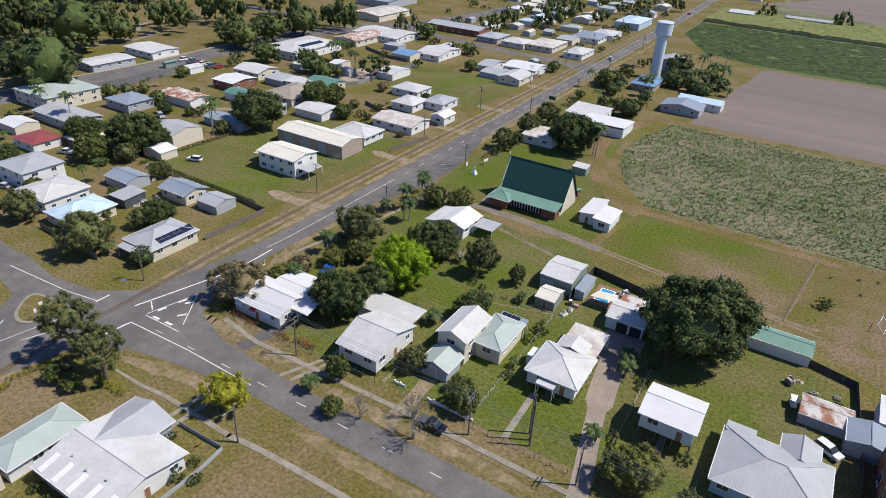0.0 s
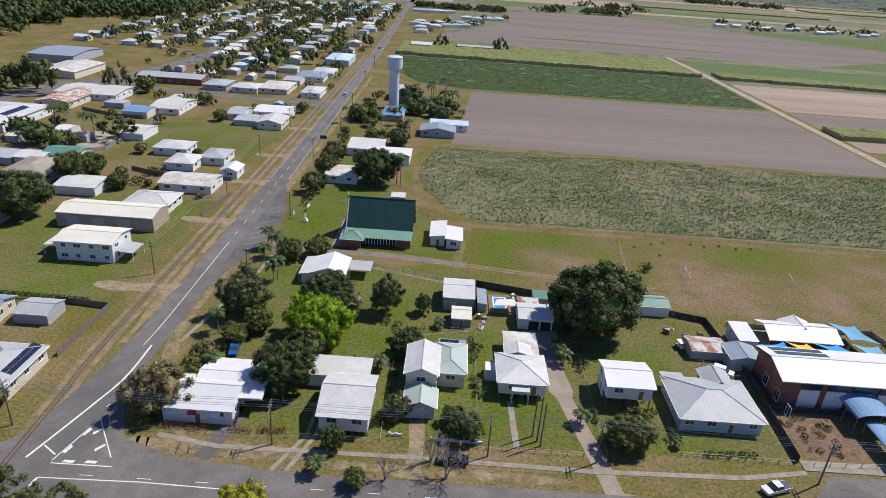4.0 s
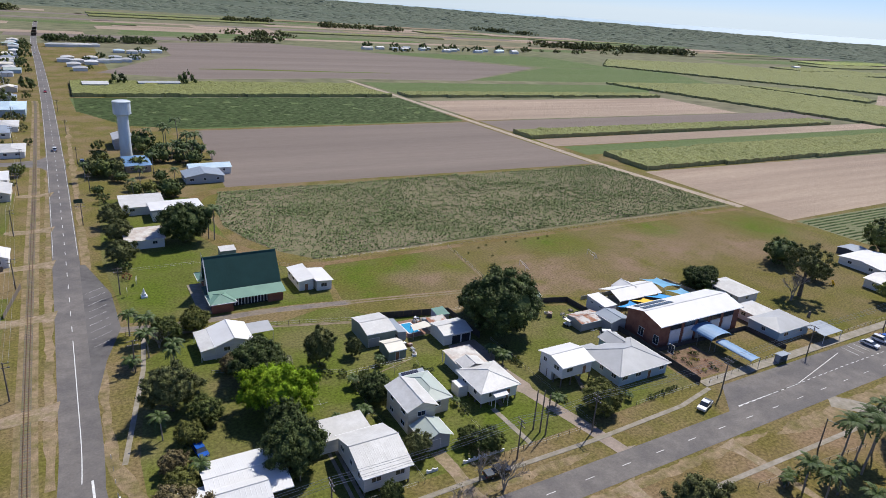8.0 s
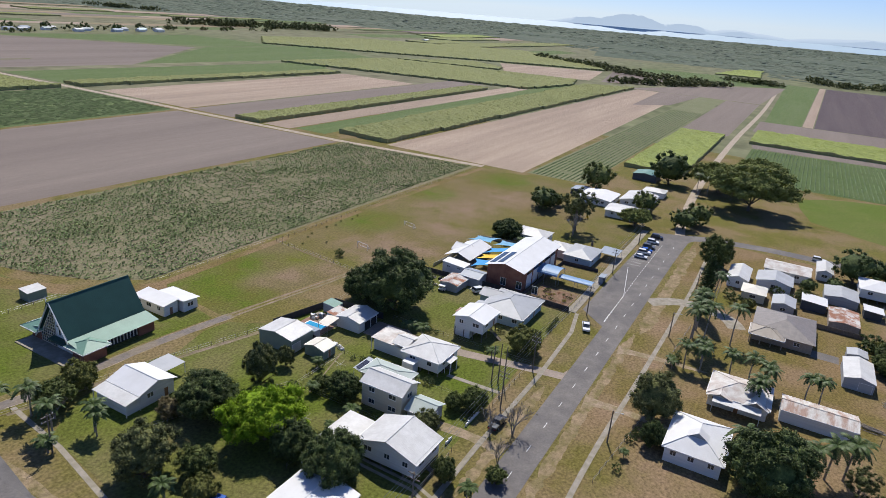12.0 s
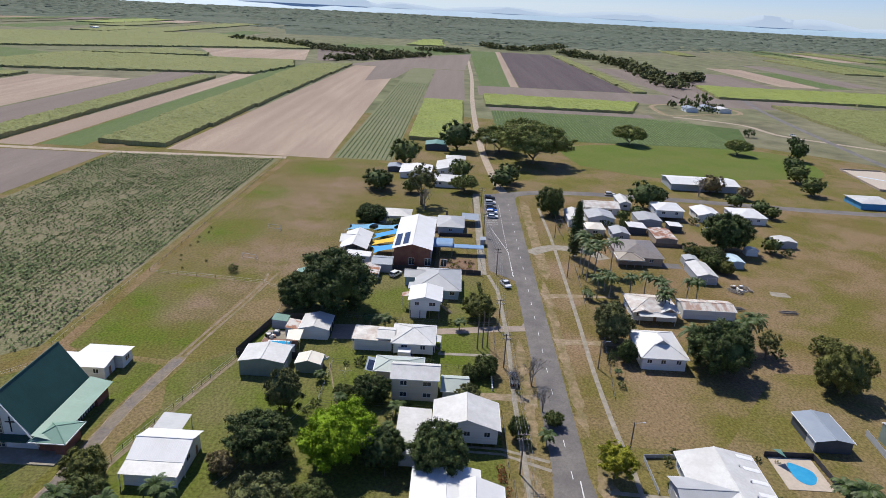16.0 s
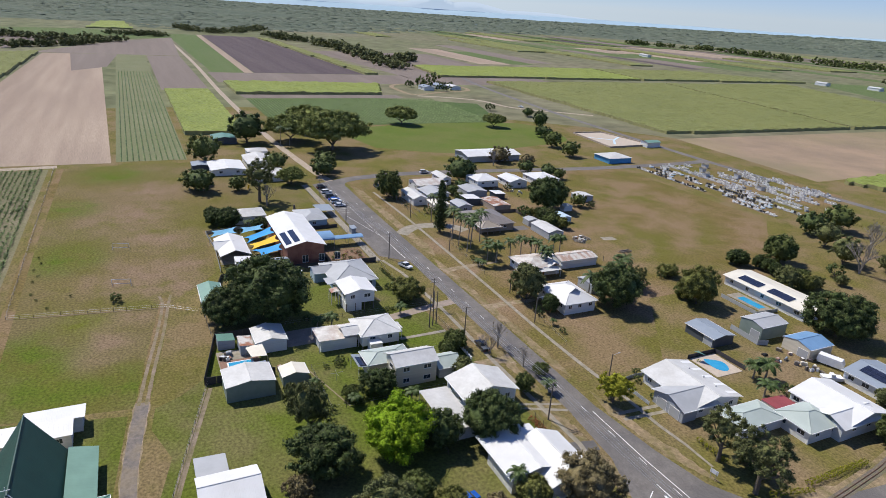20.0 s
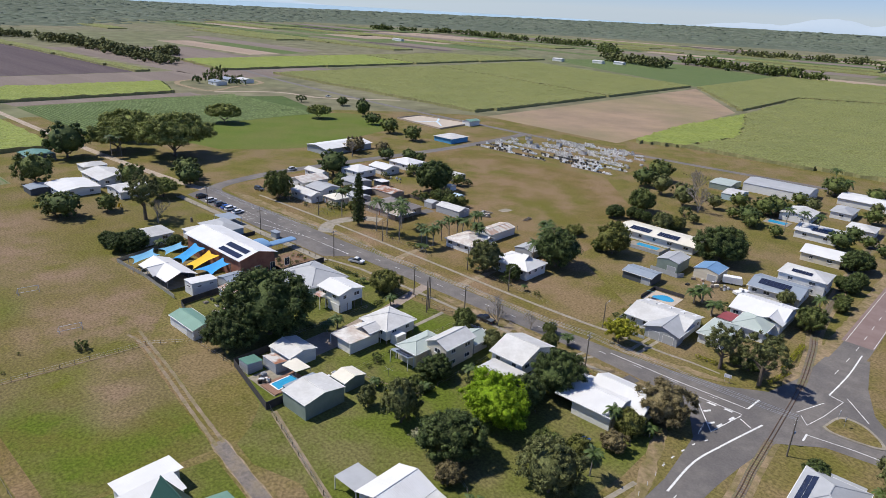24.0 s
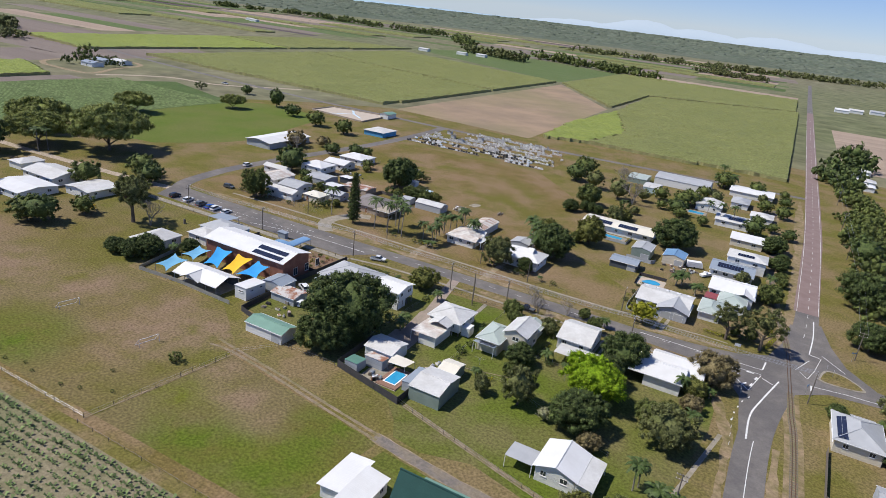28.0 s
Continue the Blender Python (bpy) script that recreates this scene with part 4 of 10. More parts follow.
# ---- roads ----
hwy = smooth_line([(-129, 1500), (-126, 1050), (-117, 738), (-111.5, 533), (-108, 350), (-106.5, 220), (-106, 130), (-106.2, 100), (-108, 82), (-111.5, 64), (-114.3, 45), (-116.3, 20), (-117.3, -10), (-119, -126), (-118.5, -400), (-118, -800), (-118, -1600)], 10)
ribbon("road", hwy, 7.2, 0.03, M["asphalt_old"], label="grey bitumen highway with worn edges", category="road")
ribbon("road", smooth_line([(-116.6, 6), (-118.2, -60), (-119.2, -126), (-118.7, -400), (-118.2, -800)]), 7.8, 0.036, M["redseal"], label="reddish chip-sealed highway", category="road")
ribbon("road", smooth_line([(-104, 60.5), (-84, 61.8), (-60, 61.5), (0, 61.6), (60, 61.8), (104, 61.5), (118, 60), (124, 52), (127, 38), (128.5, 20), (126, -22), (121, -69), (119, -107), (119.5, -150), (122, -176)]), 6.6, 0.032, M["asphalt_old"], label="grey bitumen side street", category="road")
sheet("road", [(-103, 97), (-101.6, 79), (-97, 70), (-87, 66.4), (-72, 65.1), (-72, 58.2), (-88, 56.5), (-99, 54.2), (-107, 49), (-110.5, 36), (-112, 20), (-121, 14), (-123.5, 30), (-127, 42), (-134, 52), (-150, 55.5), (-150, 63), (-134, 60.8), (-122, 62.5), (-112.5, 70), (-110.2, 85), (-109.8, 97)], 0.04, M["asphalt_old"], "grey bitumen road junction", "road")
ribbon("road", smooth_line([(-140, 57.8), (-165, 60), (-230, 70), (-300, 90), (-400, 120)]), 7.4, 0.034, M["asphalt_old"], label="grey bitumen road into town", category="road")
sheet("parking_bay", [(-103, 121), (-99.7, 139), (-95.6, 154), (-96.2, 176), (-101.5, 200), (-103, 200)], 0.042, M["asphalt"], "dark bitumen parking bay beside the highway", "parking bay")
sheet("parking_bay", [(18, 64.5), (26, 73), (60, 73), (118, 72), (124, 58), (104, 64.3)], 0.042, M["asphalt_old"], "bitumen parking strip beside the school", "parking bay")
ribbon("road", smooth_line([(620, -240), (480, -208), (286, -184), (178, -178), (104, -176), (15, -180), (-60, -186), (-116, -190)]), 5.5, 0.03, M["asphalt_old"], label="narrow bitumen farm road", category="road")
ribbon("road", smooth_line([(-107, 331.5), (-136, 336), (-164, 337.5), (-198, 342), (-235, 350), (-256, 352)]), 7.5, 0.033, M["asphalt_old"], label="bitumen cross street", category="road")
ribbon("lane_edge", smooth_line([(-100, 154), (-84, 151), (-60, 150), (-38, 147.2)], 12), [3.05 + 0.3 * math.sin(1.7 * i) for i in range(37)], 0.026, M["dirt"], label="pale dirt edge of a lane", category="verge")
ribbon("dirt_track", smooth_line([(-100, 154), (-84, 151), (-60, 150), (-38, 147.2)]), 2.6, 0.03, M["lane"], label="narrow worn bitumen lane", category="track")
ribbon("worn_strip", smooth_line([(-39, 147.3), (-24, 145.2), (-8, 142.8), (8, 140.4), (14, 140)]), [2.7 * q for q in (0.9, 1.1, 1.0, 0.9, 1.1, 1.0, 0.9, 1.1) * 4] + [1.5], 0.022, M["grass_dry"], label="strip of short grass between wheel tracks", category="track")
for off in (-0.75, 0.75):
    ribbon("wheel_track", smooth_line([(-39, 147.3 + off), (-24, 145 + off), (-8, 142.3 + off), (8, 140.2 + off), (14, 140 + 2 * off)]), [0.75 * q for q in (0.9, 1.1, 1.0, 0.8, 1.2, 1.0, 0.9, 1.1) * 4] + [0.6], 0.036, M["dirt_track"], label="pale dirt wheel track over grass", category="track")
sheet("lawn_dry", [(-62, 55.6), (118, 56.2), (122, 40), (118, -104), (20, -106), (-28, -50), (-30, 6), (-62, 30)], 0.012, M["grass_dry"], "dry brownish mown grass with worn patches", "lawn")
sheet("garden_bed", [(24, 77.4), (35.2, 77.2), (35.6, 89.6), (24, 89.8)], 0.03, M["mulch"], "brown mulched school garden bed", "garden bed")
sheet("lawn_green", [(-97, 72.8), (20, 76), (21, 122), (2, 127), (-20, 131), (-33, 135), (-38, 140), (-41, 145), (-48, 146), (-58, 143), (-70, 146), (-84, 142), (-92, 136), (-97, 100)], 0.012, M["grass_g"], "green mown lawns of the house gardens", "lawn")
sheet("lawn_green", [(-94, 156), (-42, 150), (-37, 174), (-58, 200), (-60, 262), (-94, 268), (-97, 200)], 0.012, M["grass_g"], "green mown lawn round the church", "lawn")
sheet("lawn_green", [(-176, 113.5), (-123, 113.5), (-121, 132), (-120, 182), (-160, 182), (-174, 150)], 0.012, M["grass_g"], "green mown lawn beside storage sheds", "lawn")
sheet("lawn_green", [(-178, 234), (-123, 234), (-122, 285), (-178, 275)], 0.012, M["grass_g"], "green mown paddock beside the railway", "lawn")
sheet("lawn_yellow", [(-40, 146), (5.6, 139), (10, 177), (-36, 178)], 0.012, M["grass_y"], "yellow-green paddock grass", "lawn")
sheet("school_field", [(11, 176), (166, 175.6), (170, 120), (118, 80), (80, 78), (66, 124.6), (27, 124.6), (6.6, 140)], 0.012, M["grass_field"], "worn brown and olive playing field", "lawn")
ribbon("dirt_track", smooth_line([(118, 62), (150, 66), (240, 71), (420, 73), (690, 71), (1100, 76)]), 4.0, 0.026, M["gravel"], label="pale gravel farm track", category="track")
ribbon("dirt_track", [(170.5, 176), (163, 265), (161.5, 402), (161, 530), (158, 640)], 5.0, 0.024, M["gravel"], label="pale dirt headland between fields", category="track")
ribbon("dirt_track", smooth_line([(-40, 272), (-58, 262), (-66, 236), (-62, 210), (-50, 186), (-36, 174)]), 6, 0.018, M["grass_dry"], label="dry grass headland round the crop", category="track")
ribbon("dirt_track", [(-40, 176.5), (60, 176.3), (167, 174.5)], 3, 0.019, M["grass_dry"], label="dry grass headland beside the crop", category="track")
ribbon("dirt_track", smooth_line([(400, -100), (390, -125), (370, -150), (330, -160), (300, -195), (285, -214)]), 5, 0.026, M["gravel"], label="pale dirt farm track", category="track")

sheet("road", [(-104.2, 344), (-103.6, 322), (-107, 316), (-110.6, 318), (-114, 325.6), (-124, 329.4), (-124, 338.6), (-114.4, 341), (-111.6, 346)], 0.041, M["asphalt_old"], "splayed bitumen junction on the highway", "road")

# main street of the town, with its parking and park
main_st = smooth_line([(-268, 84), (-269, 145), (-267, 190), (-270, 240), (-266, 300), (-248, 345), (-235, 385), (-225, 476), (-222, 700)])
ribbon("road", main_st, 15, 0.03, M["asphalt_old"], label="wide grey bitumen main street", category="road")
ribbon("footpath", [(p[0] - 9.5, p[1]) for p in main_st if p[1] < 330], 2.2, 0.06, M["concrete"], thick=0.06, label="concrete footpath along the main street", category="footpath")
sheet("parking_bay", [(-262, 148), (-250, 152), (-250, 182), (-262, 206)], 0.036, M["asphalt"], "dark bitumen town car park", "parking bay")
sheet("park_lawn", [(-278, 160), (-322, 172), (-345, 215), (-300, 262), (-279, 262)], 0.014, M["grass"], "mown green park lawn", "lawn")
ribbon("footpath", smooth_line([(-300, 172), (-320, 183), (-322, 206), (-321, 218), (-327, 232), (-342, 235), (-354, 251), (-345, 271)]), 2.0, 0.05, M["concrete"], label="winding concrete park path", category="footpath")
ribbon("road", smooth_line([(-360, 333), (-330, 330), (-288, 337), (-255, 343)]), 7, 0.031, M["asphalt_old"], label="bitumen side street of the town", category="road")
sheet("yard", [(-200, 232), (-184, 228), (-183, 244), (-196, 256)], 0.02, M["gravel"], "pale gravel yard", "yard")
ribbon("driveway", smooth_line([(-224, 158), (-206, 160), (-192, 170), (-176, 172)]), 3.2, 0.026, M["dirt"], label="worn dirt back lane", category="driveway")

ribbon("dirt_track", smooth_line([(461, -97), (420, -96), (408, -104), (425, -136), (439, -172), (470, -176), (490, -146), (482, -110), (461, -97)]), 5, 0.03, M["dirt"], label="pale dirt loop of a farm yard", category="track")

# road verges worn to dirt
vr = random.Random(3)
for cx0, cx1, yy, w in ((-98, -64, 69, 4.0), (-64, -20, 67.2, 2.2), (-60, 20, 56.4, 2.5), (20, 110, 54.8, 4.0)):
    ribbon("dirt_verge", [(cx0 + (cx1 - cx0) * i / 60, yy + vr.uniform(-0.25, 0.25)) for i in range(61)], [w * min(1, i / 5, (60 - i) / 5) * (0.9 + 0.55 * noise.noise((i * 0.35, cx0, 0)) + vr.uniform(-0.15, 0.15)) for i in range(61)], 0.022, M["verge"], label="worn dry verge beside the road", category="verge")
for side in (-110.9, -101.2):
    ribbon("dirt_verge", [(side + vr.uniform(-0.2, 0.2), 98 + 3 * i) for i in range(110)], [2.3 * (0.85 + 0.7 * noise.noise((i * 0.3, side, 0)) + vr.uniform(-0.2, 0.2)) for i in range(110)], 0.021, M["verge"], label="worn dry verge beside the highway", category="verge")
vs = smooth_line([(-108.5, 44), (-111.3, 24), (-112.4, 0), (-113, -24), (-113.4, -60), (-112.8, -120), (-112.6, -180)], 12)
ribbon("dirt_verge", vs, [min(1, i / 5, (len(vs) - 1 - i) / 8) * (4.2 + 2.2 * noise.noise((i * 0.35, 4, 0)) + vr.uniform(-.5, .5)) for i in range(len(vs))], 0.022, M["verge"], label="worn dirt verge beside the highway", category="verge")
ribbon("dirt_verge", smooth_line([(-104, 112), (-98.8, 92), (-95, 80), (-86, 70)], 9), [4.5 * min(1, i / 6, (27 - i) / 6) * (0.6 + 0.4 * noise.noise((i * 0.6, 2, 0))) for i in range(28)], 0.023, M["verge"], label="bare dirt corner verge", category="verge")
ribbon("dirt_verge", smooth_line([(-100, 51.5), (-84, 54.8), (-66, 55.8)], 13), [4.5 * min(1, i / 6, (26 - i) / 6) * (0.6 + 0.5 * noise.noise((i * 0.5, 5, 0))) for i in range(27)], 0.023, M["verge"], label="bare dirt verge", category="verge")


def dashes(pts, on, off, w=0.14, z=0.05):
    g = Geo()
    acc, run = 0.0, True
    for a, b in zip(pts, pts[1:]):
        a, b = Vector((*a, 0)), Vector((*b, 0))
        d = (b - a).normalized()
        n = Vector((-d.y, d.x, 0)) * w / 2
        L, s = (b - a).length, 0.0
        while s < L:
            step = min((on if run else off) - acc, L - s)
            if run:
                p, q = a + d * s, a + d * (s + step)
                g.poly([tuple(v + Vector((0, 0, z))) for v in (p - n, q - n, q + n, p + n)])
            s, acc = s + step, acc + step
            if acc >= (on if run else off) - 1e-6:
                acc, run = 0.0, not run
            if off == 0:
                run = True
    return g


north = [p for p in hwy if p[1] > 150]
dashes(north, 3, 6).part("road_marking", M["linepaint"])["kind"] = "structure"
dashes([p for p in hwy if 97 < p[1] < 152], 400, 0, 0.16).part("road_marking", M["linepaint"])["kind"] = "structure"
dashes([(p[0] - 0.2, p[1]) for p in hwy if -900 < p[1] < 30], 3, 6).part("road_marking", M["linepaint"])["kind"] = "structure"
dashes([(-100, 61.0), (-60, 61.5), (104, 61.7)], 2.2, 7.0, 0.13).part("road_marking", M["linepaint"])["kind"] = "structure"
MARK = M["linepaint"]
for line, w in (
        ([(-72.8, 60.1), (-89.9, 60.4), (-106.0, 59.9)], 0.2), ([(-106.0, 59.9), (-106.6, 54.3)], 0.4), ([(-106.1, 65.0), (-109.0, 66.9)], 0.25),
        ([(-97.0, 65.2), (-103.4, 74.3), (-105.9, 63.6)], 0.2), ([(-105.8, 63.1), (-95.8, 63.2)], 0.2),
        (smooth_line([(-118.8, 12), (-118.6, 25.9), (-117.5, 39.9)]), 0.35), ([(-117.5, 39.9), (-120.6, 40.8)], 0.25), ([(-117.5, 44.4), (-114.1, 53.1)], 0.2),
        ([(-120.9, 38.4), (-126.6, 46.1)], 0.2), ([(-118.0, 60.6), (-126.3, 59.2), (-146, 58)], 0.2), ([(-118.0, 60.3), (-118.0, 63.4)], 0.4), ([(-120.6, 40.8), (-118.8, 50.6), (-117.1, 56.8), (-115.1, 53.7)], 0.15),
        (smooth_line([(-104.7, 98), (-104.8, 86.7), (-106.8, 77.3), (-110.3, 63.9)]), 0.4)):
    dashes(line, 4000, 0, w).part("road_marking", MARK)["kind"] = "structure"
dashes([(-101.0, 92), (-101.4, 86.8), (-102.6, 81), (-104.5, 76.5)], 0.9, 2.6, 0.3).part("road_marking", MARK)["kind"] = "structure"
for side in (-3.3, 3.3):
    dashes([(p[0] + side, p[1]) for p in hwy if -700 < p[1] < 8], 4000, 0, 0.13).part("road_marking", MARK)["kind"] = "structure"
    dashes([(p[0] + side, p[1]) for p in hwy if p[1] > 205], 4000, 0, 0.11).part("road_marking", MARK)["kind"] = "structure"
for (px, py, rz) in ((-99.9, 67.3, 55), (-102.2, 71.2, 55), (-103.9, 70.8, 75), (-104.8, 66.4, 75), (-103.2, 63.7, 0), (-99.6, 63.9, 0)):
    c, q = math.cos(radians(rz)), math.sin(radians(rz))
    Geo().poly([(px + c * a - q * b, py + q * a + c * b, 0.054) for a, b in ((-1.0, -0.3), (0.8, -0.3), (1.0, 0.3), (-0.8, 0.3))]).part("road_marking", MARK)["kind"] = "structure"
g = Geo()
for k in range(9):
    y = 146 + 4.0 * k
    g.poly([(-102.2, y, 0.052), (-102.1, y + 0.14, 0.052), (-97.6, y + 3.4, 0.052), (-97.7, y + 3.26, 0.052)])
g.part("road_marking", M["linepaint"])["kind"] = "structure"
dashes([(22, 65.5), (44, 65.6), (70, 70.8)], 400, 0, 0.16).part("road_marking", M["linepaint"])["kind"] = "structure"
dashes([(22, 65.3), (64, 66), (104, 66)], 1.2, 1.2, 0.16).part("road_marking", M["linepaint"])["kind"] = "structure"
g = Geo()
for k in range(12):
    x = 74 + 2.7 * k
    g.poly([(x, 67.6, 0.052), (x + 0.12, 67.6, 0.052), (x + 0.12, 72.2, 0.052), (x, 72.2, 0.052)])
g.part("road_marking", M["linepaint"])["kind"] = "structure"

# traffic island
isl = smooth_line([(-119.6, 55.0), (-121.6, 48.0), (-126.6, 48.2), (-131, 54.5), (-122.5, 56.2), (-119.6, 55.0)], 6)
e = thing("traffic_island", -124.5, 52.6, 0, "grassed concrete-edged traffic island with sign posts", "traffic island")
Geo().prism([(x + 124.5, y - 52.6, 0.03) for x, y in isl], (0, 0, 0.15)).part("kerb", M["concrete"], e)
Geo().prism([((x + 124.5) * 0.88, (y - 52.6) * 0.84, 0.18) for x, y in isl], (0, 0, 0.03)).part("grass_infill", M["grass"], e)

# footpaths and driveways
FP = dict(thick=0.06, label="narrow concrete footpath across grass", category="footpath")
ribbon("footpath", [(-92, 71.5), (-81, 69.6), (-49, 70.2), (-17, 69.9), (10, 71), (22, 73.4)], 1.1, 0.06, M["concrete"], **FP)
ribbon("footpath", [(-96, 49.3), (-89, 49.2), (-81.7, 49.8), (-66.5, 49.5)], [0.5, 0.7, 0.9, 1.0], 0.06, M["concrete"], thick=0.06, label="broken old concrete footpath", category="footpath")
ribbon("footpath", smooth_line([(-67, 49.4), (-58, 50.2), (-34, 50.4), (0, 49.5), (60, 48.5), (100, 49)]), 1.1, 0.06, M["concrete"], **FP)
ribbon("footpath", [(22, 75.2), (118, 75.6)], 2.6, 0.14, M["concrete"], thick=0.14, label="raised concrete footpath beside the school", category="footpath")
ribbon("footpath", [(-29.6, 87.5), (-29.2, 74.5)], 1.2, 0.06, M["concrete"], **FP)
ribbon("driveway", smooth_line([(-13.5, 64.5), (-15.2, 74), (-18.5, 90), (-20.4, 104), (-21, 115)]), [7.0] + [3.2] * 16 + [5.0] * 8 + [8.0] * 8, 0.028, M["drive"], label="pinkish paved driveway to a garage", category="driveway")
ribbon("driveway", [(-70.5, 65), (-66.5, 74), (-66, 88)], [0.9, 0.7, 0.7], 0.028, M["concrete"], label="concrete wheel strip driveway", category="driveway")
ribbon("driveway", [(-68.0, 65), (-65, 74), (-64.6, 88)], [0.9, 0.7, 0.7], 0.034, M["concrete"], label="concrete wheel strip driveway", category="driveway")
ribbon("driveway", [(-82.5, 66.5), (-80, 78)], 3.0, 0.028, M["asphalt"], label="short dark driveway", category="driveway")
ribbon("driveway", smooth_line([(-47.5, 65.2), (-47.0, 73), (-47.4, 80)]), [5.5, 4.4, 3.6, 3, 2.8, 2.6, 2.8, 2.5, 2.6, 2.6, 2.8, 2.7, 2.8, 2.9, 2.8, 2.8, 2.8], 0.026, M["dirt"], label="worn dirt driveway", category="driveway")
ribbon("driveway", [(-77.5, 55.5), (-78.3, 44.5)], 1.0, 0.028, M["concrete"], label="concrete driveway strip", category="driveway")
ribbon("driveway", [(-75.3, 55.5), (-76, 44.5)], 1.0, 0.028, M["concrete"], label="concrete driveway strip", category="driveway")
ribbon("driveway", smooth_line([(44.4, 58), (50.6, 50.6), (51, 43), (47.6, 35.6), (42, 32.4)]), 5.2, 0.028, M["concrete"], label="pale concrete driveway", category="driveway")
ribbon("driveway", smooth_line([(-20.5, 57.8), (-19.6, 50), (-20.2, 38)]), [6.5, 5, 4, 3.4, 3, 2.6, 2.8, 2.4, 2.6, 2.2, 2.4, 2, 2.1, 1.6, 1.2, 0.8, 0.3], 0.026, M["dirt"], label="worn dirt driveway", category="driveway")
ribbon("driveway", smooth_line([(8, 57.8), (9.4, 48), (10, 36)]), [5.5, 4.4, 3.6, 3, 2.6, 2.4, 2.6, 2.2, 2.4, 2, 2.2, 1.8, 2, 1.6, 1.2, 0.8, 0.3], 0.026, M["dirt"], label="worn dirt driveway", category="driveway")
for yy, ln in ((122, 20), (166, 16), (203, 18), (236, 14), (280, 12)):
    ribbon("driveway", [(-109.5 - ln * k / 8, yy + 0.4 * math.sin(k)) for k in range(9)], [7.5, 5, 4, 4.4, 3.6, 4.2, 4.8, 4, 2], 0.05, M["dirt"], label="gravel crossing over the cane rail", category="driveway")
# drain and narrow track in the grass beside the paddock
ribbon("drain", smooth_line([(-93, 148.4), (-71.4, 143.5), (-55, 139.1), (-37, 134)]), 0.9, 0.022, M["dirt_track"], label="shallow bare drain", category="drain")
ribbon("drain", [(-99.5, 100), (-93, 132), (-91, 150)], 1.0, 0.03, M["concrete"], label="concrete street drain", category="drain")

# cane rail
rail_line = smooth_line([(-118.5, 520), (-117.2, 480), (-115.6, 294), (-115.2, 190), (-114.6, 101), (-113.6, 80), (-112.8, 62), (-111.6, 40), (-109, 20), (-106, 0), (-103, -60), (-101, -140)], 8)
ribbon("rail_ballast", [p for p in rail_line if p[1] > 68], 1.7, 0.045, M["ballast"], label="brown ballast strip of the cane tramway", category="ballast")
ribbon("rail_ballast", [p for p in rail_line if p[1] < 44], 2.0, 0.045, M["ballast"], label="overgrown ballast strip of the cane tramway", category="ballast")
ribbon("rail_verge", [(p[0], p[1]) for p in rail_line], 4.0, 0.02, M["verge"], label="dry verge along the tramway", category="verge")
rail = thing("railway_track", -115, 100, 0, "narrow-gauge steel cane railway on sleepers", "railway")
for off in (-0.36, 0.36):
    pts = []
    for i, p in enumerate(rail_line):
        a, b = rail_line[max(i - 1, 0)], rail_line[min(i + 1, len(rail_line) - 1)]
        d = Vector((b[0] - a[0], b[1] - a[1])).normalized()
        pts.append((p[0] - d.y * off + 115, p[1] + d.x * off - 100))
    ribbon("rail", pts, 0.12, 0.15, M["rust"], thick=0.1, parent=rail)
slp = Geo().box(-0.7, 0.7, -0.1, 0.1, 0.0, 0.05)
first = None
acc = 0.0
count = 0
for a, b in zip(rail_line, rail_line[1:]):
    L = math.hypot(b[0] - a[0], b[1] - a[1])
    while acc < L and count < 300:
        t = acc / L
        x, y = a[0] + (b[0] - a[0]) * t, a[1] + (b[1] - a[1]) * t
        if 68 < y < 330:
            o = slp.part("sleeper", M["verge"], rail) if first is None else new("sleeper", first.data)
            first = first or o
            o.parent = rail
            o.matrix_local = pose(x + 115, y - 100, 0.02, 0, 0, vr.uniform(-2, 2))
            count += 1
        acc += 0.9
    acc -= L

# ---- plants ----
trng = random.Random(11)


def leaf_cloud(g, clumps, per, size, spread, r):
    """Small leaf cards round clump centres (x, y, z, radius)."""
    for cx, cy, cz, cr in clumps:
        n = max(3, int(per * cr * cr + 0.5))
        for _ in range(n):
            u, v = r.uniform(-1, 1), r.uniform(0, 2 * math.pi)
            q = math.sqrt(1 - u * u)
            rad = cr * (0.6 + 0.52 * r.random())
            p = Vector((cx + rad * q * math.cos(v), cy + rad * q * math.sin(v), cz + rad * u * spread))
            nrm = Vector((q * math.cos(v), q * math.sin(v), u + 0.5)) + Vector((r.uniform(-1, 1), r.uniform(-1, 1), r.uniform(-1, 1)))
            nrm.normalize()
            a = nrm.orthogonal().normalized()
            b = nrm.cross(a)
            t = r.uniform(0, 6.28)
            a, b = a * math.cos(t) + b * math.sin(t), b * math.cos(t) - a * math.sin(t)
            s = size * r.uniform(0.6, 1.4)
            i = len(g.v)
            g.v += [tuple(p - a * s), tuple(p + b * s * 0.9), tuple(p + a * s * 0.9 - b * s * 0.5 + nrm * s * 0.25)]
            g.f.append((i, i + 1, i + 2))


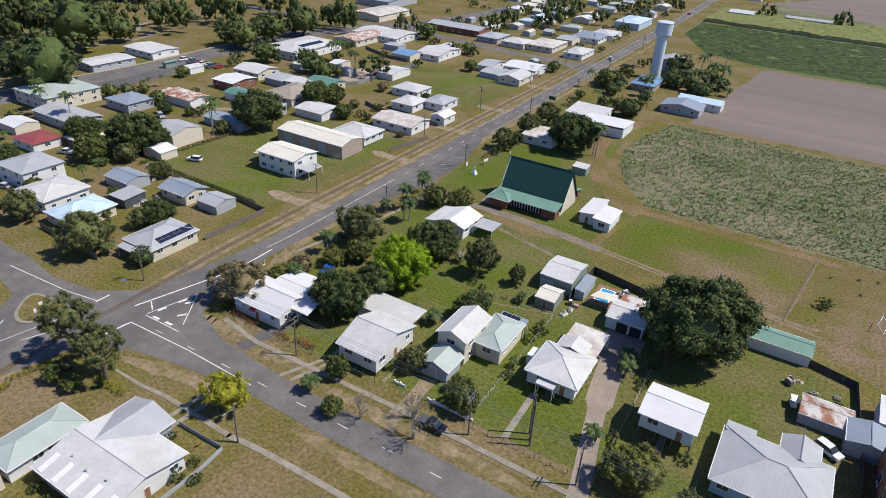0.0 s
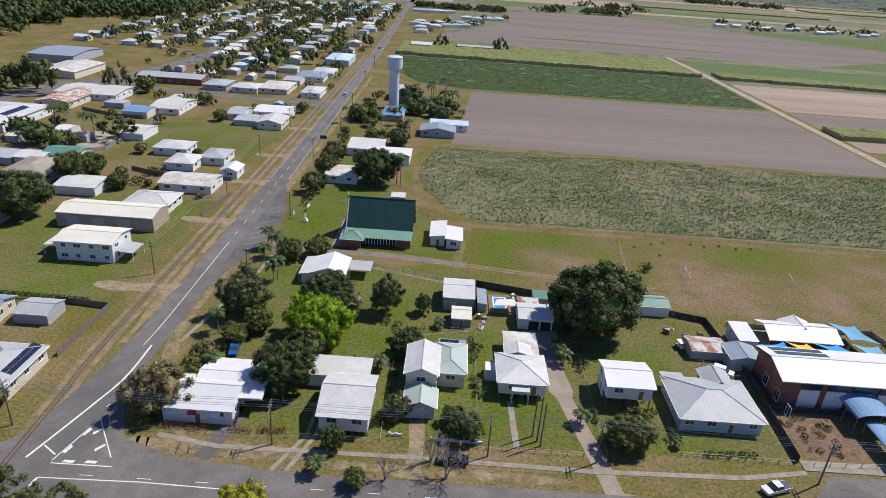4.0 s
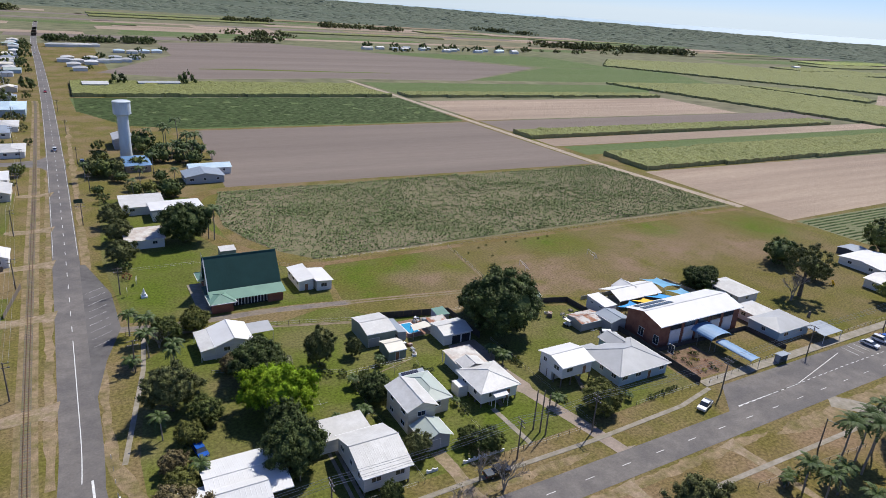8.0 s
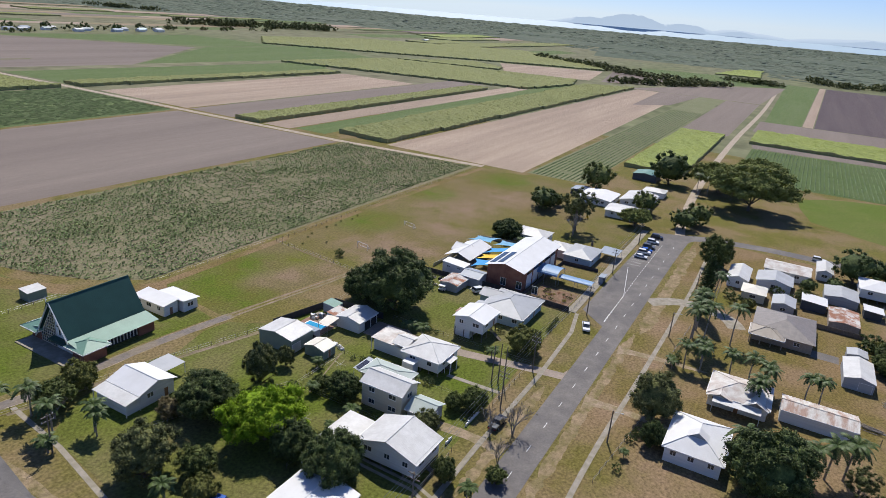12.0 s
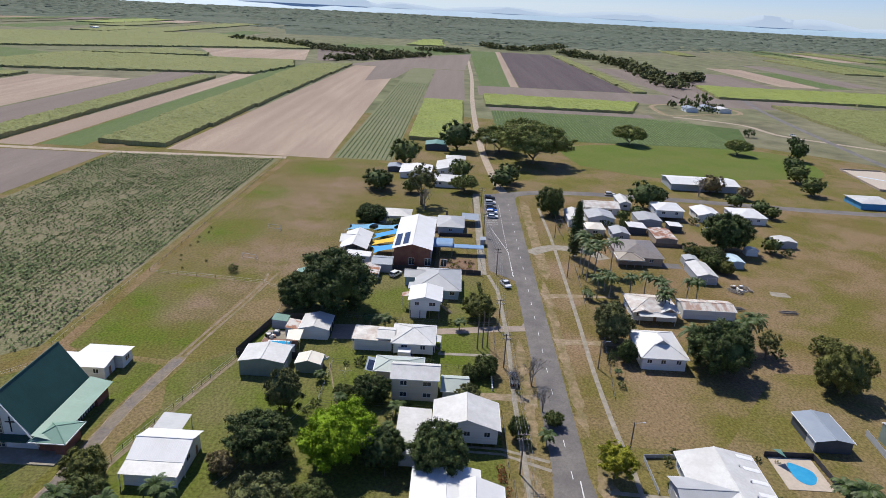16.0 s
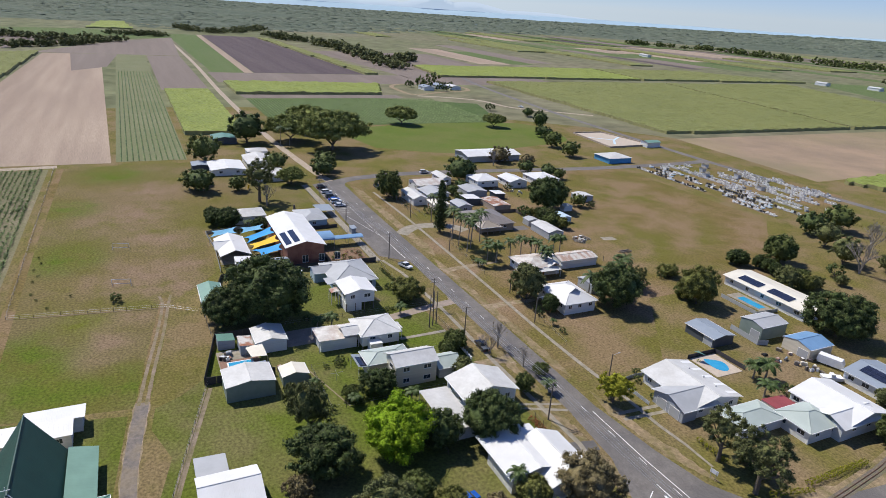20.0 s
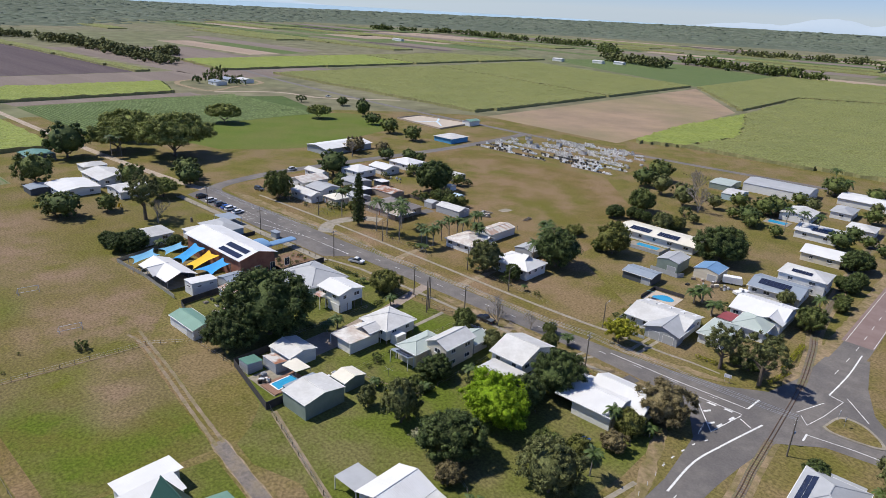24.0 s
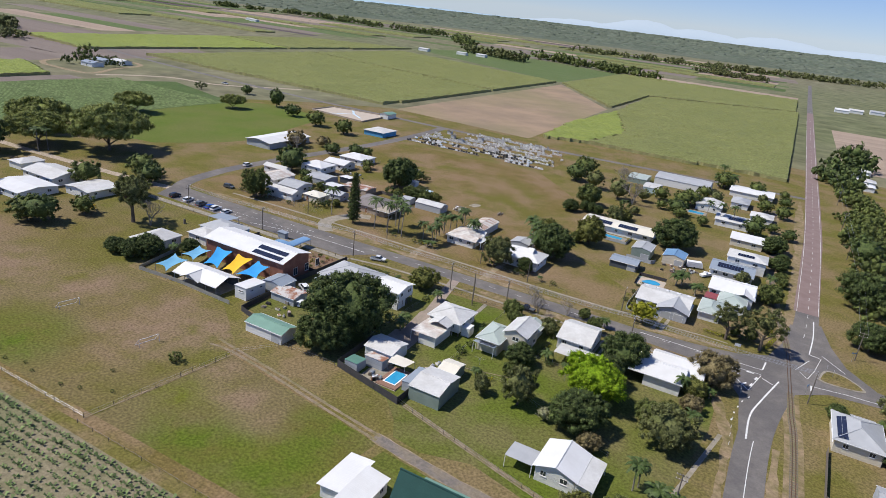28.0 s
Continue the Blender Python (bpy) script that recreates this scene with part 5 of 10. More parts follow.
def lump(g, cx, cy, cz, rx, rz, r, seg=8, rows=5):
    """A rough inner mass that closes the crown."""
    base = len(g.v)
    for j in range(rows + 1):
        t = math.pi * j / rows
        for i in range(seg):
            a = 2 * math.pi * i / seg
            k = 0.82 + 0.36 * r.random()
            g.v.append((cx + rx * k * math.sin(t) * math.cos(a), cy + rx * k * math.sin(t) * math.sin(a), cz - rz * k * math.cos(t)))
    for j in range(rows):
        for i in range(seg):
            k = (i + 1) % seg
            g.f.append((base + j * seg + i, base + j * seg + k, base + (j + 1) * seg + k, base + (j + 1) * seg + i))


def tree_kind(seed, R, H, trunk_h, leaf, bark, shape="dome", per=26, size=0.2, clumps=36, gap=1.0, seg=5, flat=0.8, core=0.62):
    """Trunk with limbs and a crown of many small clumps of leaves over a rough inner mass. R crown radius, H height."""
    r = random.Random(seed)
    gt = Geo()
    tr = max(0.12, 0.032 * H)
    gt.tube((0, 0, -0.1), (0.1 * tr, 0, trunk_h), tr * 1.25, tr * 0.8, 8)
    gc = Geo()
    cz = (trunk_h * 0.8 + H) / 2
    rz = (H - trunk_h * 0.8) / 2
    cl = []
    lob = [r.uniform(0, 6.28) for _ in range(4)]
    for k in range(clumps):
        u = 1 - (1.9 if shape == "round" else 1.75) * (k + 0.5) / clumps
        v = k * 2.39996 + r.uniform(-0.5, 0.5)
        q = math.sqrt(max(0, 1 - u * u))
        wob = 1 + 0.15 * math.sin(2 * v + lob[0]) + 0.11 * math.sin(3 * v + lob[1] + 2 * u) + 0.09 * math.sin(5 * v + lob[2] - 3 * u)
        rr = (r.uniform(0.74, 0.92) if shape == "round" else r.uniform(0.64, 0.92)) * (1 + (wob - 1) * (0.55 if shape == "round" else 0.85))
        if shape == "umbrella" and u < 0:
            u *= 0.5
        cr = R * r.uniform(0.14, 0.25) * gap
        cl.append((R * rr * q * math.cos(v), R * rr * q * math.sin(v), cz + rz * min(rr, 1.08) * u, cr))
    for cx, cy, cz_, cr in cl:
        lump(gc, cx, cy, cz_, cr * 0.66, cr * 0.66 * flat, r, seg, 3)
    if clumps > 24:
        lump(gc, 0, 0, cz + (0.25 * rz if shape == "umbrella" else 0), R * core, rz * core * (0.7 if shape == "umbrella" else 1), r, 9, 5)
    leaf_cloud(gc, cl, per, size, flat, r)
    for k in range(6 if clumps > 24 else 3):
        c = cl[r.randrange(len(cl))]
        s = Vector((0, 0, trunk_h * r.uniform(0.6, 0.98)))
        e = Vector(c[:3]) * 0.85 + s * 0.15
        gt.tube(s, e, tr * 0.5, tr * 0.15, 5)
    return gt, gc, bark, leaf


KINDS = {}


def plant_kind(key, label, category, gt, gc, bark, leaf, name="tree"):
    e = new(name)
    tagged(e, label, category)
    gt.part("trunk", M[bark], e)
    gc.part("crown", M[leaf], e, smooth=True)
    e.matrix_world = pose(0, 0, -200)
    KINDS[key] = e


joined = {"leaf_dark": [], "leaf_mid": [], "leaf_grey": []}


def plant(key, x, y, s=1.0, sz=None, rot=None, z=0.0):
    rot = trng.uniform(0, 360) if rot is None else rot
    far = math.hypot(x + 60, y - 90)
    if far > 290 and key in ("mango", "mango2", "mid", "grey") and not 130 < x < 330:
        rad, hgt, leaf = {"mango": (6, 9.5, "leaf_dark"), "mango2": (6, 8.4, "leaf_dark"), "mid": (4, 6.4, "leaf_mid"), "grey": (4, 7, "leaf_grey")}[key]
        joined[leaf].append((x, y, z, rad * s, hgt * (sz or s)))
        return None
    if far > 165 and key + "_f" in KINDS:
        key += "_f"
    m = pose(x, y, z, 0, 0, rot) @ Matrix.Diagonal((s, s, sz or s, 1))
    return copy_thing(KINDS[key], m)


SPEC = (
    ("mango", "large dark green dense-crowned mango tree", (1, 6, 9.5, 0.9, "leaf_dark", "bark"), dict(shape="round", per=95, clumps=150, gap=0.78, size=0.17, core=0.72)),
    ("mango2", "broad dark green dense shade tree", (2, 6, 8.4, 0.8, "leaf_dark", "bark"), dict(shape="round", per=95, clumps=140, gap=0.8, size=0.17, core=0.72)),
    ("mid", "round green leafy garden tree", (3, 4, 6.4, 0.4, "leaf_mid", "bark"), dict(shape="round", per=170, clumps=95, size=0.13, gap=0.85, core=0.74)),
    ("grey", "grey-green dense garden tree", (4, 4, 7.0, 0.4, "leaf_grey", "bark"), dict(per=190, clumps=100, size=0.12, gap=0.78, core=0.68)),
    ("olive", "rounded olive-green dense garden tree", (16, 4, 6.0, 0.4, "leaf_olive", "bark"), dict(shape="round", per=180, clumps=95, size=0.125, gap=0.8, core=0.74)),
    ("brown", "dry brownish weeping garden tree", (14, 4, 5.8, 0.3, "leaf_brown", "bark"), dict(shape="round", per=190, clumps=90, size=0.12, gap=0.8, core=0.7)),
    ("gum", "tall olive-green open-crowned tree", (7, 5, 12.5, 4.6, "leaf_grey", "bark"), dict(per=130, clumps=76, size=0.17, gap=0.72, core=0.36)),
)
for key, label, a, kw in SPEC:
    plant_kind(key, label, "tree", *tree_kind(*a, **kw))
    R = a[1]
    plant_kind(key + "_f", label, "tree", *tree_kind(*a, shape=kw.get("shape", "dome"), per=620 / R / R, clumps=44, size=0.048 * R, gap=kw["gap"] * 1.1, seg=4, core=0.7 if key != "gum" else 0.4))
plant_kind("lime", "bright lime-green poinciana tree in new leaf", "tree", *tree_kind(5, 7, 8.6, 1.5, "leaf_lime", "bark", per=105, clumps=150, size=0.165, gap=0.72, core=0.7))
plant_kind("yellow", "small yellow-green flowering street tree", "tree", *tree_kind(6, 3, 5.2, 1.4, "leaf_yellow", "bark", per=210, clumps=60, size=0.115, gap=0.85, core=0.7))
plant_kind("rain", "huge spreading dome-crowned rain tree", "tree", *tree_kind(8, 14, 15.5, 2.4, "leaf_rain", "bark", "umbrella", per=26, clumps=190, size=0.34, gap=0.66, flat=0.7))
plant_kind("shrub", "rounded green leafy garden shrub", "shrub", *tree_kind(9, 1.5, 2.0, 0.2, "leaf_mid", "bark", per=190, clumps=22, size=0.11, seg=4), name="shrub")
plant_kind("shrub_d", "dark green leafy garden shrub", "shrub", *tree_kind(10, 1.5, 1.9, 0.2, "leaf_dark", "bark", per=190, clumps=22, size=0.11, seg=4), name="shrub")
plant_kind("shrub_r", "orange-red croton garden shrub", "shrub", *tree_kind(12, 1.2, 1.3, 0.2, "leaf_red", "bark", per=240, clumps=16, size=0.1, seg=4), name="shrub")
plant_kind("shrub_y", "yellow-green clipped garden shrub", "shrub", *tree_kind(13, 1.3, 1.5, 0.2, "leaf_yellow", "bark", per=220, clumps=18, size=0.1, seg=4), name="shrub")
plant_kind("bloom", "small tree with pale cream blossom", "tree", *tree_kind(15, 2.5, 4.2, 0.9, "flower", "bark", per=130, clumps=34, size=0.12, gap=0.75))


def palm_kind(seed, H, fronds, L, key, label, lean=0.3):
    r = random.Random(seed)
    gt, gc = Geo(), Geo()
    p = Vector((0, 0, -0.1))
    for k in range(6):
        q = Vector((lean * ((k + 1) / 6) ** 2, 0.1 * math.sin(k), H * (k + 1) / 6))
        gt.tube(p, q, 0.19 - 0.012 * k, 0.178 - 0.012 * k, 7)
        p = q
    for k in range(fronds):
        a = 2.39996 * k
        up = r.uniform(0.25, 1.35)
        d = Vector((math.cos(a), math.sin(a), 0))
        prev, pz, ln = p.copy(), up, L * r.uniform(0.8, 1.1)
        side = Vector((-d.y, d.x, 0))
        seg = 6
        for s in range(seg):
            t = (s + 1) / seg
            nxt = p + d * (ln * (t - 0.15 * t * t)) + Vector((0, 0, ln * (up * 0.75 * t - 0.85 * t * t)))
            w0, w1 = 0.3 * math.sin(math.pi * (0.15 + 0.8 * s / seg)), 0.3 * math.sin(math.pi * (0.15 + 0.8 * (s + 1) / seg))
            for sg in (-1, 1):
                for hh in (0.0, 0.5):
                    a0, b0 = prev.lerp(nxt, hh), prev.lerp(nxt, hh + 0.38)
                    i = len(gc.v)
                    gc.v += [tuple(a0), tuple(b0), tuple(b0 + side * sg * w1 * 1.6 + d * 0.25 + Vector((0, 0, -0.3 * w1 - 0.1))), tuple(a0 + side * sg * w0 * 1.6 + d * 0.2 + Vector((0, 0, -0.3 * w0 - 0.1)))]
                    gc.f.append((i, i + 1, i + 2, i + 3))
            prev = nxt
    e = new("palm_tree")
    tagged(e, label, "palm tree")
    gt.part("trunk", M["bark_pale"], e)
    gc.part("crown", M["leaf_palm"], e)
    e.matrix_world = pose(0, 0, -200)
    KINDS[key] = e


palm_kind(21, 6.6, 24, 3.0, "palm", "slender palm with a pale ringed trunk")
palm_kind(22, 10.5, 26, 3.3, "palm_t", "tall slender palm with drooping fronds", 0.6)
palm_kind(23, 3.0, 20, 2.4, "palm_s", "short garden palm with arching fronds", 0.1)

# Norfolk pine: tiers of limbs
gt, gc = Geo(), Geo()
gt.tube((0, 0, -0.1), (0, 0, 15.8), 0.36, 0.05, 8)
nr = random.Random(4)
for tier in range(26):
    z = 1.2 + 14.3 * tier / 26
    rad = 1.55 * (1 - (tier / 26) ** 3) * nr.uniform(0.85, 1.1) + 0.25
    for k in range(6):
        a = 2 * math.pi * k / 6 + tier * 0.4
        d = Vector((math.cos(a), math.sin(a), 0))
        gt.tube((0, 0, z), tuple(d * rad + Vector((0, 0, z + 0.2))), 0.05, 0.02, 4)
        for s in range(5):
            c = d * rad * (0.25 + 0.75 * s / 4) + Vector((0, 0, z + 0.18))
            leaf_cloud(gc, [(c.x, c.y, c.z, 0.36)], 70, 0.2, 0.5, nr)
plant_kind("pine", "tall columnar dark green Norfolk pine", "tree", gt, gc, "bark", "leaf_dark")

# bare tree
def bare_branch(g, p, d, L, r, depth, rr):
    q = p + d * L
    g.tube(p, q, r, r * 0.6, 5)
    if depth:
        for _ in range(3):
            nd = (d + Vector((rr.uniform(-.7, .7), rr.uniform(-.7, .7), rr.uniform(-.2, .5)))).normalized()
            bare_branch(g, q, nd, L * rr.uniform(0.6, 0.85), r * 0.6, depth - 1, rr)


gt, gc = Geo(), Geo()
br = random.Random(9)
for _ in range(3):
    bare_branch(gt, Vector((0, 0, -0.1)), Vector((br.uniform(-.25, .25), br.uniform(-.25, .25), 1)).normalized(), 1.7, 0.13, 4, br)
for _ in range(30):
    leaf_cloud(gc, [(br.uniform(-2.5, 2.5), br.uniform(-2.5, 2.5), br.uniform(3, 5.5), 0.4)], 20, 0.12, 0.7, br)
plant_kind("bare", "nearly leafless grey-branched tree", "tree", gt, gc, "bark_pale", "leaf_brown")


def template(seed, clumps, per, size):
    """A crown of unit radius and height for joined trees."""
    gt, gc, _, _ = tree_kind(seed, 1.0, 1.0, 0.12, "", "", per=per, size=size, clumps=clumps, gap=1.5, seg=5)
    return np.array(gc.v), gc.f


NEAR_CROWNS = [template(61 + k, 13, 150, 0.09) for k in range(3)]
FAR_CROWNS = [template(71 + k, 8, 14, 0.2) for k in range(3)]


def mass(name, spots, leaf, label, category, seed, near=False):
    """Woods: many uneven crowns joined, nobody could count them. spots: x, y, z, radius, height."""
    r = random.Random(seed)
    vs, fs, n = [], [], 0
    for x, y, z, rad, h in spots:
        v, f = (NEAR_CROWNS if near else FAR_CROWNS)[r.randrange(3)]
        a = r.uniform(0, 6.28)
        c, s = math.cos(a) * rad, math.sin(a) * rad
        vs.append(np.stack([x + v[:, 0] * c - v[:, 1] * s, y + v[:, 0] * s + v[:, 1] * c, z + v[:, 2] * h], 1))
        fs += [tuple(q + n for q in poly) for poly in f]
        n += len(v)
    return tagged(link(name, [tuple(p) for p in np.concatenate(vs)], fs, M[leaf], smooth=True), label, category, kind="stuff")


def bush_sheet(spots, leaf, seed):
    """Low broken canopy far out: uneven domes of six sides, joined."""
    r = np.random.default_rng(seed)
    P = np.array(spots)
    n = len(P)
    ang = np.arange(6) * math.pi / 3
    ring = np.array([(math.cos(a), math.sin(a), 0.0) for a in ang] + [(0.72 * math.cos(a + 0.5), 0.72 * math.sin(a + 0.5), 0.72) for a in ang] + [(0, 0, 1.0)])
    V = ring[None] * (0.75 + 0.5 * r.random((n, 13, 1))) * P[:, None, [3, 3, 4]] * np.array((1.2, 1.2, 0.7)) + P[:, None, :3]
    F = [(i, (i + 1) % 6, 6 + (i + 1) % 6, 6 + i) for i in range(6)] + [(6 + i, 6 + (i + 1) % 6, 12) for i in range(6)]
    faces = [tuple(q + 13 * k for q in f) for k in range(n) for f in F]
    return tagged(link("bushland", V.reshape(-1, 3).tolist(), faces, M[leaf], smooth=True), "broken dark green bushland to the horizon", "bushland", kind="stuff")

# ---- trees and shrubs in the town ----
plant("brown", -94.5, 78.3, 1.55)
plant("grey", -89.6, 113.5, 1.5)
plant("olive", -88.2, 101.6, 0.75)
plant("brown", -92.1, 94.6, 0.71)
plant("mango2", -71.2, 118.6, 1.08, 1.05)
plant("lime", -70.6, 104.4, 1.12, 1.2)
plant("mango", -71.8, 96.4, 0.75, 0.85)
plant("mango", -73.5, 86.0, 0.98, 1.12)
plant("grey", -57.4, 118.0, 1.02, 1.45)
plant("grey", -48.6, 119.2, 0.55, 0.75)
plant("mango2", -50.8, 101.0, 0.68, 0.66)
plant("mid", -50.6, 107.2, 0.5)
plant("mid", -61.4, 70.6, 0.55, 0.8)
plant("yellow", -71.4, 53.7, 1.36)
plant("olive", -8.6, 77.2, 1.2, 1.15)
plant("mango", -8.4, 116.0, 1.85, 1.8)
plant("mango2", -8.4, 126.1, 1.1, 1.15)
plant("mid", -38.3, 76.3, 0.79)
plant("bloom", -64.4, 120.2, 0.8)
plant("grey", -51.2, 80.5, 0.76)
plant("bare", -44.2, 69.7, 1.08)
plant("bare", -51.6, 64.6, 0.94)
plant("gum", -95.0, 47.0, 0.95)
plant("gum", -104.4, 47.6, 1.08)
plant("mid", -101.5, 42.0, 0.55)
plant("mid", -97.0, 42.0, 0.45)
plant("grey", -91.4, 197.0, 1.12)
plant("shrub_r", -91.6, 184.4, 1.45)
plant("shrub_d", -91.1, 190.8, 1.45)
plant("grey", -90.7, 215.8, 1.20)
plant("mango", -71.5, 210.4, 1.42)
plant("grey", -94.3, 308.9, 1.05)
plant("olive", -89.7, 329.4, 1.1)
plant("mango2", -63.0, 324.8, 0.8)
plant("mid", -50.0, 321.2, 0.9)
plant("mango2", -69.3, 351.8, 1.18)
plant("mid", -74.8, 312.3, 1.01)
plant("grey", -91.0, 233.7, 1.22)
plant("shrub_d", -92.5, 263.6, 1.97)
plant("olive", -75.0, 271.3, 0.9)
plant("mid", -68.3, 265.6, 1.12)
plant("mid", -80.4, 269.4, 0.88)
plant("mid", -86.6, 143.6, 0.95)
plant("brown", -75.8, 124.2, 0.7)
plant("olive", -79.6, 146.4, 1.0)
plant("olive", -91.6, 87.4, 0.85)
plant("mango", -262.2, 137.8, 2.58)
plant("mango", -318.0, 184.8, 2.84)
plant("mango2", -184.1, 119.3, 1.49)
plant("mid", -187.3, 105.5, 1.30)
plant("mango", -170.4, 158.3, 1.50)
plant("grey", -136.8, 71.3, 1.59)
plant("grey", -165.3, 72.0, 1.20)
plant("mid", -173.3, 192.8, 1.54)
plant("mid", -264.6, 240.9, 2.24)
plant("mango", -268.8, 266.0, 1.46)
plant("mango", -266.0, 286.9, 1.74)
plant("mango", -268.4, 320.4, 1.48)
plant("mango", -317.6, 277.2, 1.87)
plant("mango", -334.9, 251.9, 1.74)
plant("mid", -350.7, 232.3, 2.24)
plant("mango", -359.1, 179.1, 2.38)
plant("mid", -240.2, 148.3, 0.90)
plant("mid", -350.6, 184.2, 3.52)
plant("mid", -158.8, 93.7, 0.53)
plant("grey", -138.6, 86.9, 0.79)
plant("grey", -228.1, 336.4, 1.81)
plant("bare", -88.6, 140.4, 0.9)
plant("mid", -84.4, 106.5, 0.9)
plant("shrub_d", -73.9, 43.8, 0.82)
plant("shrub_d", -66.1, 39.2, 0.97)
plant("shrub", -66.4, 42.5, 0.78)
plant("shrub", -100.3, 42.5, 1.57)
plant("shrub_d", -151.1, 193.1, 1.50)
plant("shrub_d", -182.4, 242.5, 5.36)
plant("mid", 91.0, 45.2, 1.45, 1.9)
plant("mango", 109.6, 1.6, 1.3)
plant("mango2", 117.0, -6.0, 0.95)
plant("mango", 58.5, -15.0, 1.5)
plant("grey", 41.5, -5.2, 0.96)
plant("grey", -18.6, 43.2, 1.45, 1.6)
plant("mango", -30.6, 20.2, 1.35, 1.35)
plant("mango2", -28.4, 41.4, 0.45, 0.65)
plant("olive", -37.4, -5.6, 1.6, 2.0)
plant("olive", -17.4, -13.2, 0.9, 0.7)
plant("gum", -23.2, 5.4, 0.62)
plant("shrub", -22.8, 2.2, 1.5)
plant("shrub", -18.1, -9.6, 1.3)
plant("mid", -32.6, -4.6, 0.7)
plant("mango2", -66.8, -28.4, 1.5)
plant("mid", -105.0, 6.9, 1.10)
plant("olive", -40.5, -49.4, 0.95)
plant("grey", -12.6, -99.3, 1.5)
plant("mid", -19.6, -63.8, 1.61)
plant("rain", 186.9, 42.7, 1.42)
plant("rain", 239.5, 42.5, 1.07)
plant("rain", 260.4, -28.3, 0.81)
plant("rain", 244, -93, 0.62)
plant("mango", 212.1, 85.1, 1.88)
plant("mid", 169.7, 112.5, 2.18)
plant("mango2", 116.4, 119.6, 1.15)
plant("gum", 96.7, 99.2, 1.41)
plant("bare", 134.8, -31.7, 1.7)
plant("brown", 133.2, -52.2, 1.1)
plant("bare", 89.8, 97.7, 1.83)
plant("rain", 120.4, 81.0, 0.5)
plant("rain", 214, 60, 1.0)
plant("mango2", 131.7, 63.4, 1.00)
plant("mango2", 77.8, 119.9, 0.57)
plant("mango2", 68.4, 115.5, 0.83)
plant("mango2", 61.8, 105.2, 0.55)
plant("mango2", 284.3, -147.8, 0.87)
plant("mango2", 234.4, -126.3, 1.0, 1.6)
plant("mango2", 204.5, -109, 1.0)
plant("shrub_d", 314.8, -129.7, 3.26)
plant("mid", 174.7, -97.1, 1.60)
plant("mid", 148.3, -92.0, 1.51)
plant("brown", 142.2, -39.7, 1.62)
plant("mango2", 119.0, -42.3, 0.77)
plant("mid", 491.3, -155.9, 1.90)
plant("shrub_d", -2.4, 86.5, 0.88)
plant("bare", -41.6, 65.9, 1.31)
plant("mid", -56.4, 62.9, 0.51)
plant("mango2", -137.7, -71.9, 1.5)
plant("mango2", -134.7, -13.3, 1.57)
plant("mango2", -133.6, 23.9, 1.03)
plant("mango2", -149.4, -348.0, 2.17)
plant("mango2", -137.4, -228.8, 1.39)
plant("mid", -71.4, -171.5, 1.6)
plant("mango2", -58.0, -85.1, 0.95)
plant("mid", -61.1, -110.6, 1.38)
plant("mango2", -93.6, -80.2, 0.87)
plant("mango2", -103.4, -56.7, 0.91)
plant("mango2", -106.1, -33.4, 0.60)
plant("mid", -95.8, -130.2, 1.10)
plant("mid", -104.6, -123.9, 1.08)
plant("mid", -89.2, -172.5, 1.25)
plant("mid", -104.1, -175.3, 0.78)
plant("shrub_d", -83.5, 12.6, 1.5)
plant("grey", -95.0, -5.5, 0.76)
plant("bare", -25.4, -106.7, 2.68)
plant("bare", -36.8, -84.4, 2.31)
plant("mid", -108.1, -14.0, 0.56)
plant("grey", -28.3, -87.5, 1.6)
plant("mango2", -16.2, -46.3, 0.66)
plant("mango2", 0.3, -108.6, 1.18)
plant("mid", 0.5, -125.6, 1.8)
plant("grey", -37.8, -44.8, 1.15)
plant("shrub_d", -35.9, -72.2, 2.45)
plant("mid", 142.0, 59.4, 1.56)
plant("mid", 119.9, 121.7, 1.45)
plant("mid", 145.1, 83.0, 1.56)
plant("shrub", 13.5, 152.1, 1.27)
plant("shrub_d", -26.1, 104.9, 0.94)
plant("mid", 126.7, 117.4, 0.89)
plant("mid", 114.8, 105.0, 1.09)
plant("mango2", 70.8, 119.1, 0.71)
plant("mid", -40.5, 79.8, 0.58)
# hedges and trees between the south-eastern yards
for key, px, py, ps in (("mid", 37.6, -3.0, 0.85), ("olive", 34.6, -6.4, 0.8), ("mango2", 41.6, -4.4, 0.7), ("mid", 46.4, -5.0, 0.85), ("olive", 51.4, -2.4, 0.6), ("shrub_d", 54.6, -1.0, 2.0), ("shrub_d", 49.0, 0.6, 1.8), ("mid", 58.3, -32.0, 0.95), ("shrub_d", 55, -36, 1.3), ("shrub", 57.6, -38.6, 1.2), ("shrub_d", 74.2, 18.6, 1.8), ("mid", 79.4, 16.6, 0.6), ("shrub_d", 77.6, 24.4, 1.7), ("olive", 60.2, 31.4, 0.55), ("shrub_d", 62.4, 35.4, 1.7), ("shrub", 66.0, 37.6, 1.5), ("mid", 88.6, 15.6, 0.75), ("mango2", 96.0, 7.6, 0.55), ("shrub_d", 89.4, -14.0, 1.6), ("mango2", 108.6, -49.6, 0.8), ("mid", 103.0, -52.4, 0.9), ("mid", 88.0, -31.6, 0.8), ("olive", 84.8, -26.0, 0.6), ("mango2", -17.3, -47.2, 0.45), ("mango2", -21.8, -51.2, 0.45), ("mango2", -25.0, -51.6, 0.42), ("mango2", -28.4, -51.2, 0.4)):
    plant(key, px, py, ps, ps * (1.35 if px < 0 else 1.0))
